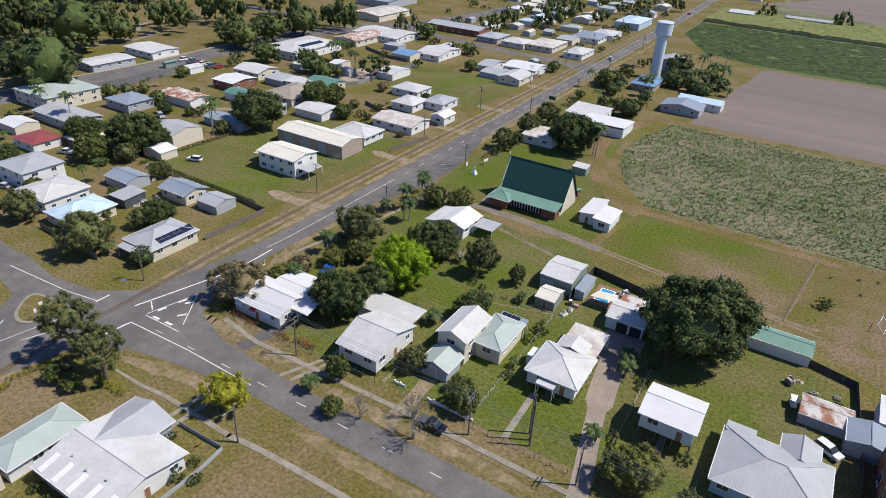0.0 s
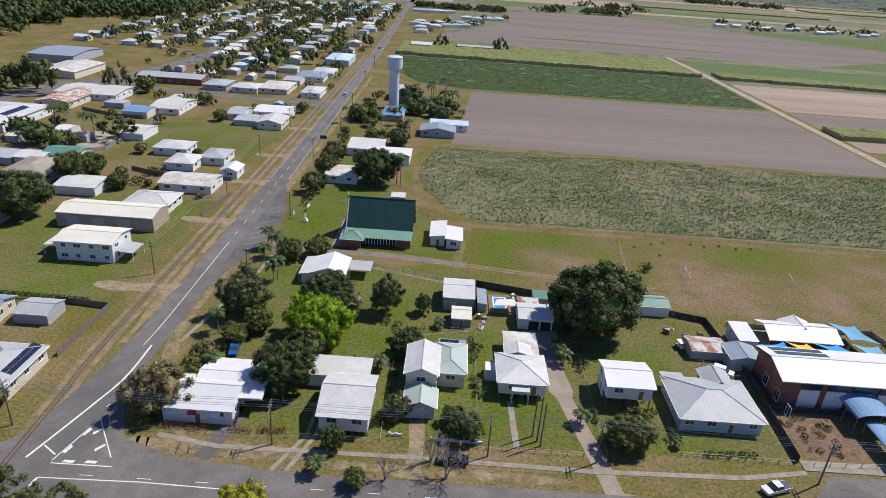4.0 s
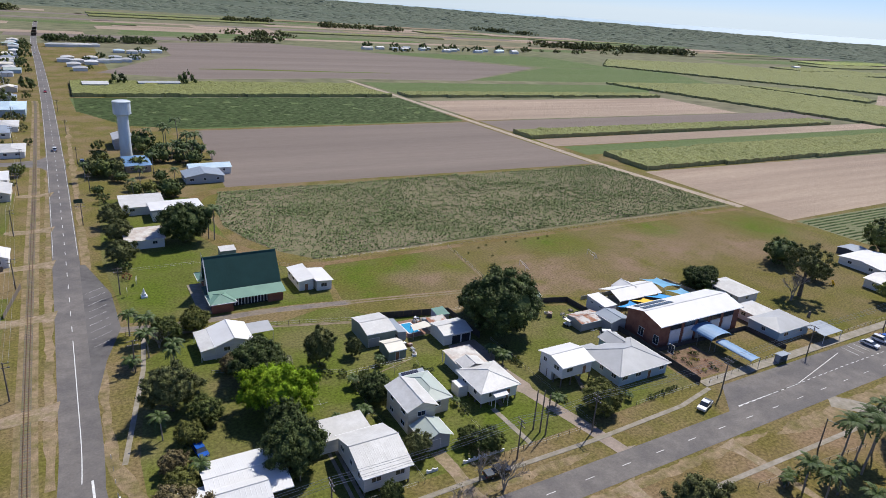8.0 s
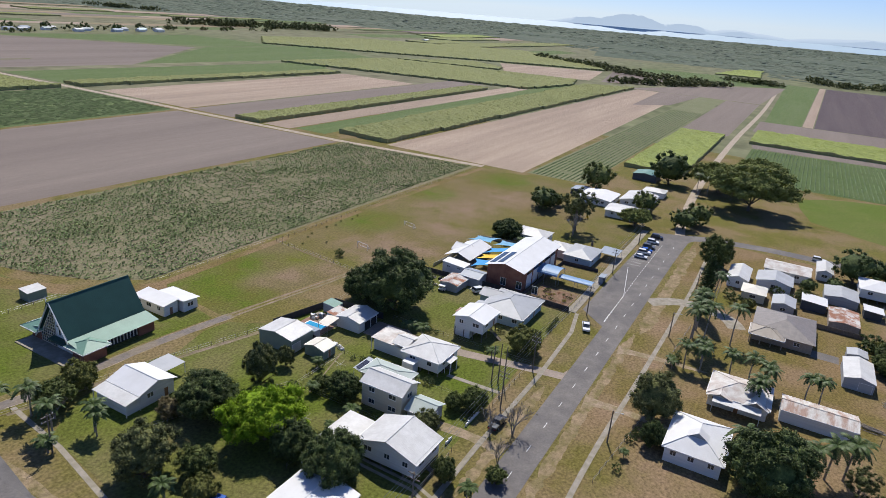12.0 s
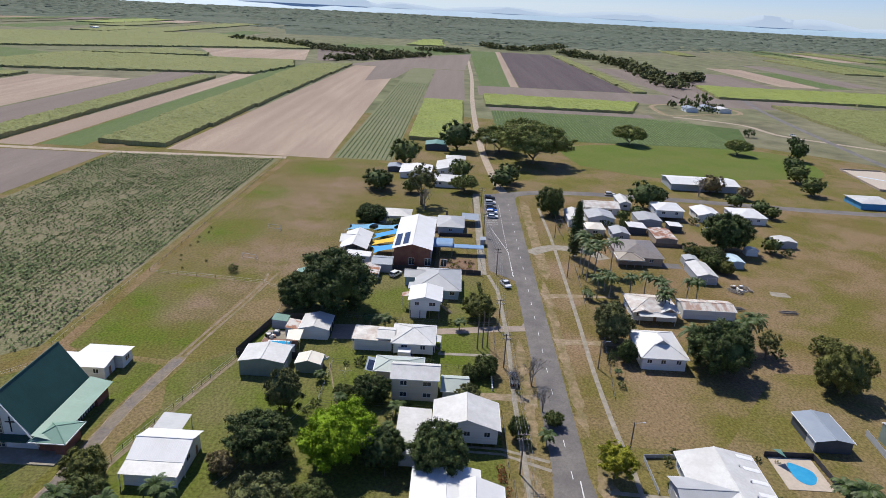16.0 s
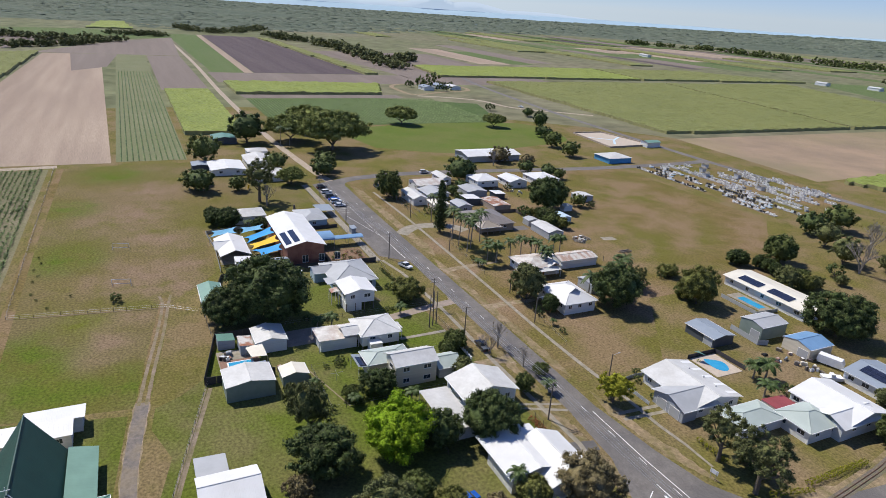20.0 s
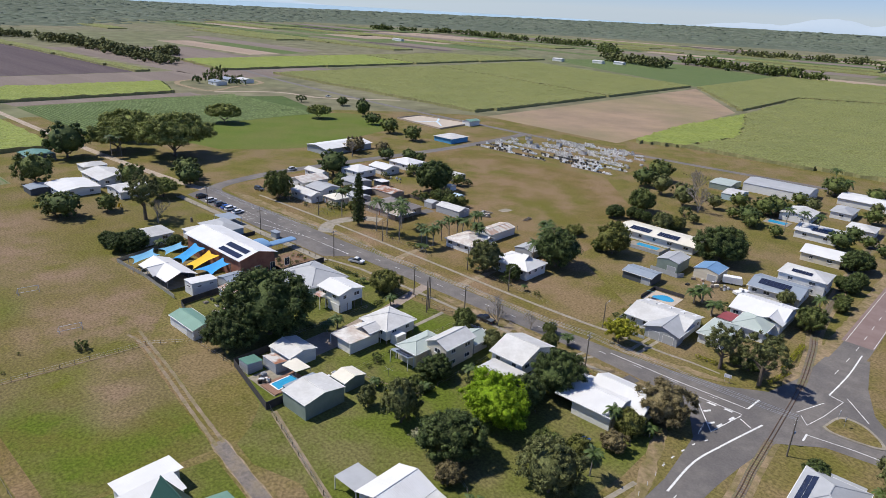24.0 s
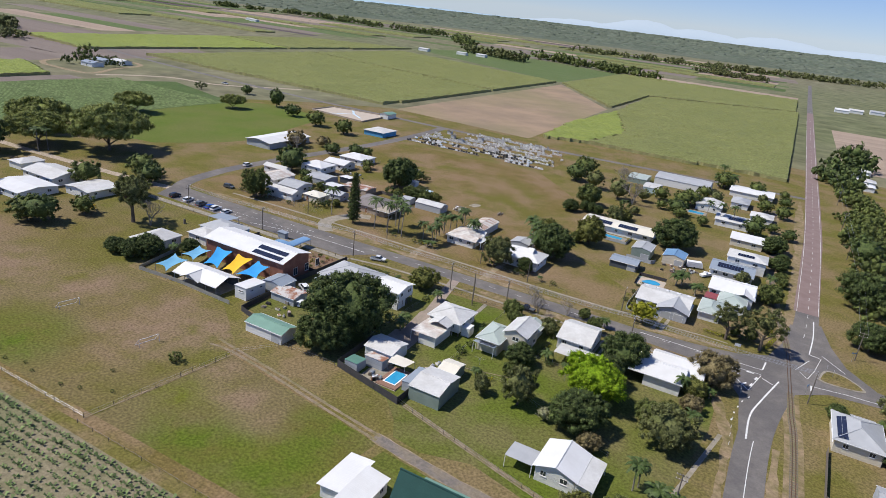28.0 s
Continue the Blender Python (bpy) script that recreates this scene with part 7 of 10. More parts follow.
pv_ = thing("pavilion", 40.5, 118.2, 0, "open-sided school pavilion with white cross-gabled roof", "pavilion")
add_roof(pv_, -8.6, 8.6, -4.6, 4.6, 2.8, 1.7, "gx", M["r_bright"])
add_roof(pv_, -2.4, 4.6, -1.0, 5.6, 2.85, 1.5, "gy", M["r_bright"])
for px in (-8.2, -4.1, 0, 4.1, 8.2):
    for py in (-4.2, 4.2):
        Geo().tube((px, py, 0), (px, py, 2.8), 0.08).part("post", M["steel"], pv_)
Geo().box(-8.4, 8.4, -4.4, 4.4, 0, 0.08).part("slab", M["concrete"], pv_)
# dark sheet at the back paints the shade inside the pavilion
Geo().box(-8.2, 8.2, -4.3, -4.15, 0.08, 2.8).part("back_wall", M["w_dark_and_shade"], pv_)
FOOT.append((32, 49, 113, 123))
house("small white school toilet block", 24.0, 28.6, 111.4, 119.4, 3.3, 0.5, "s-y", "w_white", "r_bright", over=0.2, category="toilet block", name="toilet_block", wins_h=0.5)
house("blue-grey school store shed", 19.4, 26.4, 103.8, 110.6, 2.9, 0.8, "gy", "w_grey", "r_blueg", over=0.2, category="shed", name="shed", windows=False)
house("rusty-roofed open shed on grass", 12, 20.6, 107.4, 113.6, 2.3, 0.6, "gx", "w_grey", "r_rust", over=0.2, category="shed", name="shed", windows=False)
house("white school office with pale roof", 59, 73.4, 81, 91.4, 3.0, 1.5, "hip", "w_blue", "r_grey", category="school office", name="school_office")
house("white school building with pale roof", 62, 71, 90.6, 98.6, 3.0, 1.2, "hip", "w_white", "r_white", category="classroom", name="classroom")
house("white school classroom with pale roof", 69, 79.3, 101.6, 114.4, 3.0, 1.6, "hip", "w_white", "r_white", category="classroom", name="classroom")
cp = thing("carport", 74.6, 78.6, 0, "grey flat-roofed carport beside the school", "carport")
lean_roof(cp, 70.4, 78.8, 75.4, 82, 2.6, 0.2, "s-y", M["r_blueg"])
bs = thing("bus_shelter", 50.5, 74.5, 0, "small blue roadside bus shelter", "bus shelter")
Geo().box(-1.6, 1.6, 0.6, 0.75, 0, 2.2).box(-1.6, -1.5, -0.7, 0.6, 0, 2.2).box(1.5, 1.6, -0.7, 0.6, 0, 2.2).part("wall", M["r_blueg"], bs)
Geo().prism([(-1.9, -1.1, 2.35), (1.9, -1.1, 2.35), (1.9, 0.95, 2.2), (-1.9, 0.95, 2.2)], (0, 0, 0.06)).part("roof", M["r_blueg"], bs)


def sail(pts, m, label):
    """A four-cornered shade sail, hung lower in its middle, on its posts."""
    cx, cy = sum(p[0] for p in pts) / 4, sum(p[1] for p in pts) / 4
    s = thing("shade_sail", cx, cy, 0, label, "shade sail", "school shade sails")
    n = 8
    g = Geo()
    P = [Vector((p[0] - cx, p[1] - cy, p[2])) for p in pts]
    for i in range(n + 1):
        for j in range(n + 1):
            u, v = i / n, j / n
            uu = 0.5 + (u - 0.5) * (1 - 0.28 * math.sin(math.pi * v))
            vv = 0.5 + (v - 0.5) * (1 - 0.28 * math.sin(math.pi * u))
            q = P[0] * (1 - uu) * (1 - vv) + P[1] * uu * (1 - vv) + P[2] * uu * vv + P[3] * (1 - uu) * vv
            g.v.append((q.x, q.y, q.z - 0.35 * math.sin(math.pi * u) * math.sin(math.pi * v)))
    for i in range(n):
        for j in range(n):
            a = i * (n + 1) + j
            g.f.append((a, a + 1, a + n + 2, a + n + 1))
    g.part("cloth", m, s, smooth=True)
    for p in P:
        Geo().tube((p.x, p.y, 0), (p.x, p.y, p.z + 0.1), 0.07).part("post", M["steel"], s)


sail([(44.8, 103.2, 4.8), (52.2, 102.8, 4.8), (47.0, 113.4, 3.0), (41.4, 113.4, 3.0)], M["sail_blue"], "blue shade sail over the school yard")
sail([(36.2, 103.2, 4.8), (43.0, 103.2, 4.8), (40.0, 112.9, 2.9), (35.4, 113.2, 2.9)], M["sail_yel"], "yellow shade sail over the school yard")
sail([(29.0, 104.6, 4.5), (34.6, 103.0, 4.8), (34.8, 113.0, 3.0), (28.2, 111.2, 2.9)], M["sail_blue"], "blue shade sail over the school yard")
sail([(51.5, 106.0, 3.9), (57.6, 105.1, 3.6), (56.5, 113.2, 3.4), (50.7, 114.0, 3.2)], M["sail_lb"], "faded light blue shade sail")
sail([(51.2, 115.0, 3.4), (58.1, 114.0, 3.4), (56.4, 122.7, 3.0), (50.4, 124.0, 2.9)], M["sail_lb"], "faded light blue shade sail")

# ---- south side of the street ----
e = house("white and grey corner house with broad gabled roof", -83.2, -66.4, 27.4, 41.8, 2.9, 1.6, "gx", "w_white", "r_white", over=0.6, door="E")
add_roof(e, -83.5 - e.location.x, -73.7 - e.location.x, 34.6 - e.location.y, 45.2 - e.location.y, 2.94, 1.55, "gy", M["r_grey"], "grey iron roof of the garage wing")
Geo().prism([(-83.0 - e.location.x, 44.7 - e.location.y, 0), (-83.0 - e.location.x, 44.7 - e.location.y, 2.95), (-78.6 - e.location.x, 44.7 - e.location.y, 4.3), (-74.2 - e.location.x, 44.7 - e.location.y, 2.95), (-74.2 - e.location.x, 44.7 - e.location.y, 0)], (0, -4.0, 0)).part("wall", M["w_grey"], e)
for dx in (-80.6, -76.8):
    add_door(e, (dx - e.location.x, 44.7 - e.location.y, 0), (0, 1), 2.8, 2.3, M["r_grey"], "garage_door")
for vx, vy in ((-79, 31.5), (-75, 31.0), (-71, 31.5)):
    Geo().tube((vx - e.location.x, vy - e.location.y, 3.5), (vx - e.location.x, vy - e.location.y, 4.2), 0.16, n=8).part("roof_vent", M["w_grey"], e)
for k in range(5):
    sk = Geo().box(-0.5, 0.5, -1.6, 1.6, 0, 0.03).part("skylight", M["white_p"], e, "translucent white roof sheet")
    sk.matrix_local = pose(-81.3 + 3.4 * k - e.location.x, 29.2 - e.location.y, 3.372, 12.5, 0, 0)
e = house("pale green-roofed house behind trees", -98.4, -89.5, 14.6, 25.4, 3.0, 1.5, "hip", "w_white", "r_pgreen")
FOOT.append((-89.2, -84.6, 25, 38))
add_roof(e, -92.2 - e.location.x, -85.0 - e.location.x, 25.0 - e.location.y, 37.6 - e.location.y, 2.75, 1.0, "hip", M["r_pgreen"])
Geo().box(-91.7 - e.location.x, -85.5 - e.location.x, 25.2 - e.location.y, 37.1 - e.location.y, 0, 2.8).part("wall", M["w_white"], e)
for wy_ in (29.6, 32, 34.4):
    add_window(e, (-85.5 - e.location.x, wy_ - e.location.y, 1.2), (1, 0), 1.8, 1.1)
e = house("white house with bright gabled roof and awnings", -100.2, -85.4, 1.5, 15.8, 3.4, 1.9, "gx", "w_white", "r_bright")
add_roof(e, -100.4 - e.location.x, -93 - e.location.x, 5 - e.location.y, 18 - e.location.y, 3.4, 1.4, "gy", M["r_bright"])
Geo().box(-99.8 - e.location.x, -93.6 - e.location.x, 14 - e.location.y, 17.5 - e.location.y, 0, 3.5).part("wall", M["w_white"], e)
house("small cream shed with maroon lean-to roof", -89.2, -85.3, 17.2, 24.4, 2.4, 0.5, "s-y", "w_cream", "r_red", over=0.1, category="shed", name="shed", windows=False)
house("cream iron shed with blue roof", -74, -65.8, -16.6, -7.4, 3.1, 1.0, "gy", "w_cream", "r_blue", over=0.15, category="shed", name="shed", windows=False, garage="N")
house("tall grey-green iron shed on grass", -61.8, -54.4, -14.4, -4.2, 3.9, 0.8, "gy", "w_green", "r_grey", over=0.15, category="shed", name="shed", windows=False, garage="N")
house("long low dark blue-grey shed", -60.6, -50.2, 4.2, 12, 2.6, 0.7, "gx", "w_dark_and_shade", "r_blueg", over=0.3, category="shed", name="shed", windows=False, garage="N")
e = house("long low white house with rows of solar panels", -58.4, -27.6, -39.8, -26.5, 3.0, 1.0, "gx", "w_white", "r_cream", over=0.8)
solar(e, -36, -30, 3.72, 8, 2, -8.5)
solar(e, -47, -30, 3.72, 8, 2, -8.5)
e = house("white hipped-roof house with a gablet among trees", -32, -17.6, 27.6, 39, 3.4, 2.4, "hip", "w_white", "r_bright")
Geo().prism([(-3.2, -1.7, 5.05), (-3.2, 1.7, 5.05), (-3.2, 0, 6.25)], (1.9, 0, 0)).part("gablet", M["w_grey"], e, "grey louvred gablet")
Geo().prism([(-3.5, -2.0, 4.95), (-3.5, 0, 6.35), (-1.2, 0, 6.35), (-1.2, -2.0, 4.95)], (0, 0, 0.07)).part("gablet_roof", M["r_bright"], e)
Geo().prism([(-3.5, 2.0, 4.95), (-1.2, 2.0, 4.95), (-1.2, 0, 6.35), (-3.5, 0, 6.35)], (0, 0, 0.07)).part("gablet_roof", M["r_bright"], e)
house("small grey-roofed iron garden shed", -22, -14.6, 15, 22, 2.7, 0.7, "gy", "w_grey", "r_grey", over=0.2, category="shed", name="shed", windows=False)
e = house("white timber house with patched iron roof", -5.2, 6.6, 21.4, 34.6, 3.0, 1.7, "hip", "w_white", "r_old", door="W")
add_roof(e, -6.4, -0.4, -6.2, -1.0, 2.95, 1.3, "gx", M["r_white"], "patched white iron wing roof")
add_roof(e, -6.6, -1.2, 1.0, 6.4, 2.9, 0.9, "gx", M["r_old"])
lean_roof(e, -7.4, -5.0, 23, 33, 2.5, 0.35, "s-x", M["r_white"], label="low iron veranda roof")
house("long low shed with rust-streaked white roof", -2.2, 5.2, 4.4, 19.6, 2.9, 0.8, "gy", "w_white", "r_streak", over=0.2, category="shed", name="shed", windows=False)
e = house("brown tile-roofed brick house", 37.6, 56.6, 13, 29, 2.9, 2.4, "hip", "w_tan", "r_tile", over=0.6, door="N")
add_roof(e, -11.8, -4.0, -0.6, 8.4, 2.75, 1.4, "hip", M["r_tan"], "lighter brown tiled veranda roof")
for k in range(4):
    Geo().tube((-11.2, -0.2 + 2.7 * k, 0), (-11.2, -0.2 + 2.7 * k, 2.75), 0.12, n=8).part("veranda_post", M["w_tan"], e)
house("grey gabled iron shed on grass", 24, 36.8, -0.2, 6.8, 2.7, 1.0, "gx", "w_grey", "r_white", over=0.2, category="shed", name="shed", windows=False, garage="W")
house("high-set white house with hipped white roof", 92, 105, -11, 1.2, 4.4, 1.8, "hip", "w_white", "r_bright", floor=1.6)
house("white lowset house with pale roof", 92, 105, -27, -16.6, 3.0, 1.4, "gx", "w_white", "r_bright")
house("white house with hipped iron roof", 92.4, 107.4, -46, -32.6, 3.0, 1.7, "hip", "w_white", "r_bright")
house("white cottage with a grey roof", 81, 92, 20, 31.4, 2.8, 1.4, "gx", "w_white", "r_grey")
house("white cottage with pale iron roof", 76, 91, 33, 40, 3.0, 1.3, "gx", "w_white", "r_white")
house("white house with weathered pale roof", 95.4, 107, 15, 30, 3.0, 1.5, "gy", "w_white", "r_old")
house("white house with pale roof", 104, 117, 8, 13.6, 3.0, 1.2, "gx", "w_white", "r_white")
# the dark walls of this open shed stand in for shade under its roof
house("small open shed with white roof", 71.4, 79, 10, 17.4, 2.6, 0.5, "s-y", "w_dark_and_shade", "r_bright", over=0.2, category="shed", name="shed", windows=False)
house("small grey-roofed iron garden shed", 82, 93.4, 1, 11, 2.6, 0.8, "gx", "w_grey", "r_grey", over=0.2, category="shed", name="shed", windows=False)
house("long rusty-roofed brick garden shed", 60, 73, 1.6, 9.8, 2.5, 0.6, "gx", "w_tan", "r_rust", over=0.2, category="shed", name="shed", windows=False)
house("small grey iron shed beside a paved yard", 39.8, 44.6, 0.6, 5.6, 2.3, 0.6, "gx", "w_grey", "r_grey", over=0.15, category="shed", name="shed", windows=False, garage="N")
house("cream cottage with a pale hipped roof", 66.6, 75.4, 27, 34.6, 2.8, 1.2, "hip", "w_cream", "r_cream", over=0.4, door="N")
house("grey-roofed low cottage behind shrubs", 62.6, 71.6, 18.6, 25.4, 2.6, 1.0, "gx", "w_grey", "r_grey", over=0.3)
# open carport: dark infill drawn in place of its shade
house("flat white open carport", 76.4, 82.4, -5.4, 0.2, 2.5, 0.3, "s-y", "w_dark_and_shade", "r_bright", over=0.4, category="carport", name="carport", windows=False)
house("small white shed on open grass", 64, 71, -44.6, -36.8, 2.5, 0.6, "gx", "w_grey", "r_white", over=0.2, category="shed", name="shed", windows=False)
house("small blue-roofed iron garden shed", 39.6, 47.4, -15, -9.8, 2.4, 0.5, "gx", "w_blue", "r_lblue", over=0.2, category="shed", name="shed", windows=False)
house("small white caravan shed", 53.4, 57.2, -25.6, -21, 2.2, 0.4, "gx", "w_white", "r_white", over=0.2, category="shed", name="shed", windows=False)
house("long grey clubhouse with white roof beside the oval", 144, 162, -55, -20.6, 3.4, 1.3, "gy", "w_grey", "r_bright", over=0.8, category="clubhouse", name="clubhouse")
house("bright blue pool kiosk with white roof", 126.5, 142, -121, -104, 3.0, 1.4, "hip", "w_sky", "r_white", over=0.6, category="kiosk", name="kiosk")
house("white house with hipped roof beside the paddock", 140.4, 159, 97, 113, 2.8, 0.9, "gx", "w_white", "r_bright")
house("white house with gabled roof", 148, 168, 81, 95.4, 3.2, 1.6, "gx", "w_white", "r_white")
house("white cottage with hipped pale roof", 176, 185, 80, 91, 2.8, 1.2, "hip", "w_white", "r_white")
house("dark green iron shed among palms", 209, 222, 91, 104, 3.2, 1.0, "gx", "w_dark_and_shade", "r_green", over=0.2, category="shed", name="shed", windows=False)
house("white flat-roofed long building", 126, 140, 82, 96, 3.0, 0.9, "gy", "w_white", "r_white")
house("small dark shed at the paddock fence", 152, 161, 112.4, 120, 2.4, 0.5, "gx", "w_dark_and_shade", "r_blueg", over=0.2, category="shed", name="shed", windows=False)

# ---- west of the highway ----
e = house("cream cottage with hipped roof and solar panels", -132, -121.4, 76.8, 90.6, 3.3, 1.9, "hip", "w_cream", "r_grey")
lean_roof(e, -131, -122.5, 74.6, 77.4, 2.6, 0.4, "s-y", M["r_grey"], name="veranda_roof", label="pale veranda roof")
solar(e, -123.2, 85, 4.0, 2, 6, 0, 19)
e = house("two-storey white house with old iron roof", -145.4, -129.6, 133, 144, 5.5, 1.0, "gx", "w_white", "r_cream", over=0.5)
lean_roof(e, -129.8, -125.4, 134.5, 141, 2.7, 0.4, "sx", M["r_grey"], name="carport_roof")
lean_roof(e, -150, -145.2, 136, 142, 2.7, 0.4, "s-x", M["r_white"], name="carport_roof")
e = house("long cream storage shed with roller doors", -157, -128.6, 154, 165, 4.4, 1.2, "gx", "w_tan", "r_cream", over=0.15, category="storage shed", name="storage_shed", windows=False)
for k in range(3):
    Geo().box(-11 + 7.4 * k, -7.6 + 7.4 * k, -5.45, -5.3, 0, 3.5).part("roller_door", M["w_grey"], e)
house("small grey gabled iron garage", -136.8, -129, 102.4, 109.4, 2.6, 0.9, "gx", "w_grey", "r_grey", over=0.15, category="garage", name="garage", windows=False)
house("grey lowset house with gabled iron roof", -150.6, -139.4, 101, 109, 3.0, 1.3, "gx", "w_cream", "r_blueg")
house("cream house with light blue roof", -160, -149.4, 74.4, 88, 3.0, 1.8, "hip", "w_cream", "r_lblue")
house("white two-storey house with pale roof", -177, -163.4, 76.6, 89.8, 3.6, 1.5, "hip", "w_white", "r_white")
house("two-storey white house with a pale roof", -195, -181, 81.4, 94, 5.0, 1.6, "hip", "w_white", "r_grey")
house("grey gabled iron backyard shed", -169.4, -159, 97.4, 105, 2.8, 1.0, "gx", "w_grey", "r_blueg", over=0.2, category="shed", name="shed", windows=False)
# open carport shed, its inner shade put in as dark walls
house("open grey-roofed backyard carport shed", -157, -150.4, 90.4, 97.4, 2.7, 0.4, "s-y", "w_dark_and_shade", "r_grey", over=0.3, category="shed", name="shed", windows=False)
house("tall cream warehouse shed", -189, -176.8, 127, 139.4, 4.5, 1.4, "gx", "w_cream", "r_grey", over=0.2, category="warehouse", name="warehouse", windows=False)
e = house("white house with grey hipped roof", -144, -129.6, 167, 179, 3.4, 1.7, "hip", "w_white", "r_white", floor=0.6)
house("low white house with grey-brown roof", -142, -123.6, 187, 200, 3.0, 1.3, "gx", "w_white", "r_old")
house("white cottage with pale roof", -149, -138, 209, 221.5, 3.0, 1.4, "hip", "w_white", "r_white")
house("white cottage with grey roof", -139.6, -129.6, 218, 231, 3.0, 1.4, "hip", "w_white", "r_grey")
house("white lowset house with pale roof", -161, -147, 226, 238, 3.0, 1.4, "hip", "w_white", "r_white")
house("white cottage with bright roof", -127, -120.2, 204, 213, 3.0, 1.3, "gy", "w_white", "r_bright")
house("large community hall with pale green roof", -262, -240, 123, 145, 5.0, 1.6, "hip", "w_cream", "r_pgreen", category="hall", name="community_hall")

# ---- south-west houses beside the highway ----
e = house("grey-roofed house with solar panels", -98.6, -83, -20, -6.5, 3.0, 1.5, "gx", "w_white", "r_blueg")
solar(e, -90, -10.6, 4.08, 9, 2, -12.5)
e = house("two-storey white house with solar panels", -102, -87.3, -32.4, -20.8, 5.0, 1.7, "hip", "w_white", "r_white")
solar(e, -94, -23.4, 5.98, 6, 1, -16.5)
house("cream house with white gabled roof", -99.4, -85.6, -67.4, -54.4, 3.0, 1.7, "gx", "w_cream", "r_bright")
house("white house with long iron roof", -77, -64, -120, -104, 3.0, 1.3, "gy", "w_white", "r_white")
e = house("white house with solar panels behind palms", -92, -76, -97, -82, 3.0, 1.4, "gx", "w_white", "r_white")
solar(e, -86, -86, 3.94, 8, 2, -10)
house("white cottage with hipped roof beside trees", -101, -90, -115, -103.5, 3.0, 1.5, "hip", "w_white", "r_white")
house("low white flat-roofed house near cane", -99, -75.4, -174, -156, 3.0, 0.8, "gx", "w_white", "r_bright")
house("white house with pale iron roof", -88.4, -79, -141, -126, 3.0, 1.4, "hip", "w_white", "r_grey")
e = house("long grey iron storage shed with white walls", -66, -35.5, -163, -143.5, 4.0, 1.5, "gx", "w_white", "r_grey", over=0.2, category="storage shed", name="storage_shed", windows=False)
house("small pale blue iron shed", -43, -34.4, -131, -117, 2.9, 0.9, "gx", "w_blue", "r_white", over=0.2, category="shed", name="shed", windows=False)
house("green-roofed iron shed near a bare tree", -33, -22, -150, -134, 2.8, 0.8, "gx", "w_green", "r_pgreen", over=0.2, category="shed", name="shed", windows=False)
for hx, hy, rf in ((-150, -262, "r_bright"), (-152, -282, "r_white"), (-149, -304, "r_bright"), (-152, -326, "r_white"), (-148, -346, "r_bright"), (-170, -270, "r_grey"), (-172, -300, "r_white")):
    house("white cottage beside the highway", hx - 6, hx + 6, hy - 6, hy + 6, 3.0, 1.5, "hip", "w_white", rf, category="house")
for hx, hy, rf in ((-160, -900, "r_bright"), (-180, -930, "r_white"), (-210, -960, "r_grey"), (-230, -900, "r_bright")):
    house("distant white farm building", hx - 10, hx + 10, hy - 8, hy + 8, 4.0, 2.0, "gx", "w_white", rf, windows=False)

# ---- church neighbours and tower ----
e = house("white house with two pale flat roofs", -88, -72.6, 243.5, 258, 3.2, 0.8, "s-y", "w_white", "r_white")
add_roof(e, -79 - e.location.x, -60.6 - e.location.x, 234.5 - e.location.y, 248.6 - e.location.y, 3.4, 0.8, "sy", M["r_bright"])
Geo().box(-78.4 - e.location.x, -61 - e.location.x, 235 - e.location.y, 248 - e.location.y, 0, 3.4).part("wall", M["w_white"], e)
house("low white house with weathered roof", -90, -77.6, 207.5, 221, 3.0, 1.1, "gx", "w_white", "r_old")
house("cottage with blue hipped roof among trees", -81, -69.6, 307, 327, 3.0, 1.6, "hip", "w_tan", "r_blue")
e = house("grey house with pale roof near the ploughed field", -60, -43, 281, 294, 3.0, 1.6, "gy", "w_grey", "r_blueg")
house("pale blue-roofed house near the ploughed field", -56, -37, 295, 305, 3.2, 1.3, "gx", "w_white", "r_lblue")
house("pale two-storey building behind the water tower", -82, -72, 356, 374, 5.0, 1.3, "gy", "w_grey", "r_grey")
tw = thing("water_tower", -77.6, 338.2, 0, "tall pale concrete water tower with a round tank", "water tower")
g = Geo()
prof = [(0, 3.1), (1.0, 2.7), (19.2, 2.45), (20.2, 2.6), (21.2, 4.0), (26.4, 4.0), (26.7, 4.15), (27.0, 4.15), (27.3, 3.6), (27.7, 0.2)]
n = 32
for z, r in prof:
    for i in range(n):
        g.v.append((r * math.cos(2 * math.pi * i / n), r * math.sin(2 * math.pi * i / n), z))
for k in range(len(prof) - 1):
    for i in range(n):
        j = (i + 1) % n
        g.f.append((k * n + i, k * n + j, (k + 1) * n + j, (k + 1) * n + i))
shaft, tank = Geo(), Geo()
shaft.v, shaft.f = g.v[:4 * n], [f for f in g.f if max(f) < 4 * n]
tank.v, tank.f = g.v[3 * n:], [tuple(q - 3 * n for q in f) for f in g.f if min(f) >= 3 * n]
shaft.part("shaft", M["tower"], tw)
tank.part("tank", M["tower"], tw)
lad = Geo()
for k in range(60):
    lad.box(-2.75, -2.7, -0.2, 0.2, 1 + 0.3 * k, 1.04 + 0.3 * k)
lad.box(-2.77, -2.7, -0.24, -0.2, 0.5, 19.5).box(-2.77, -2.7, 0.2, 0.24, 0.5, 19.5).part("ladder", M["steel"], tw)

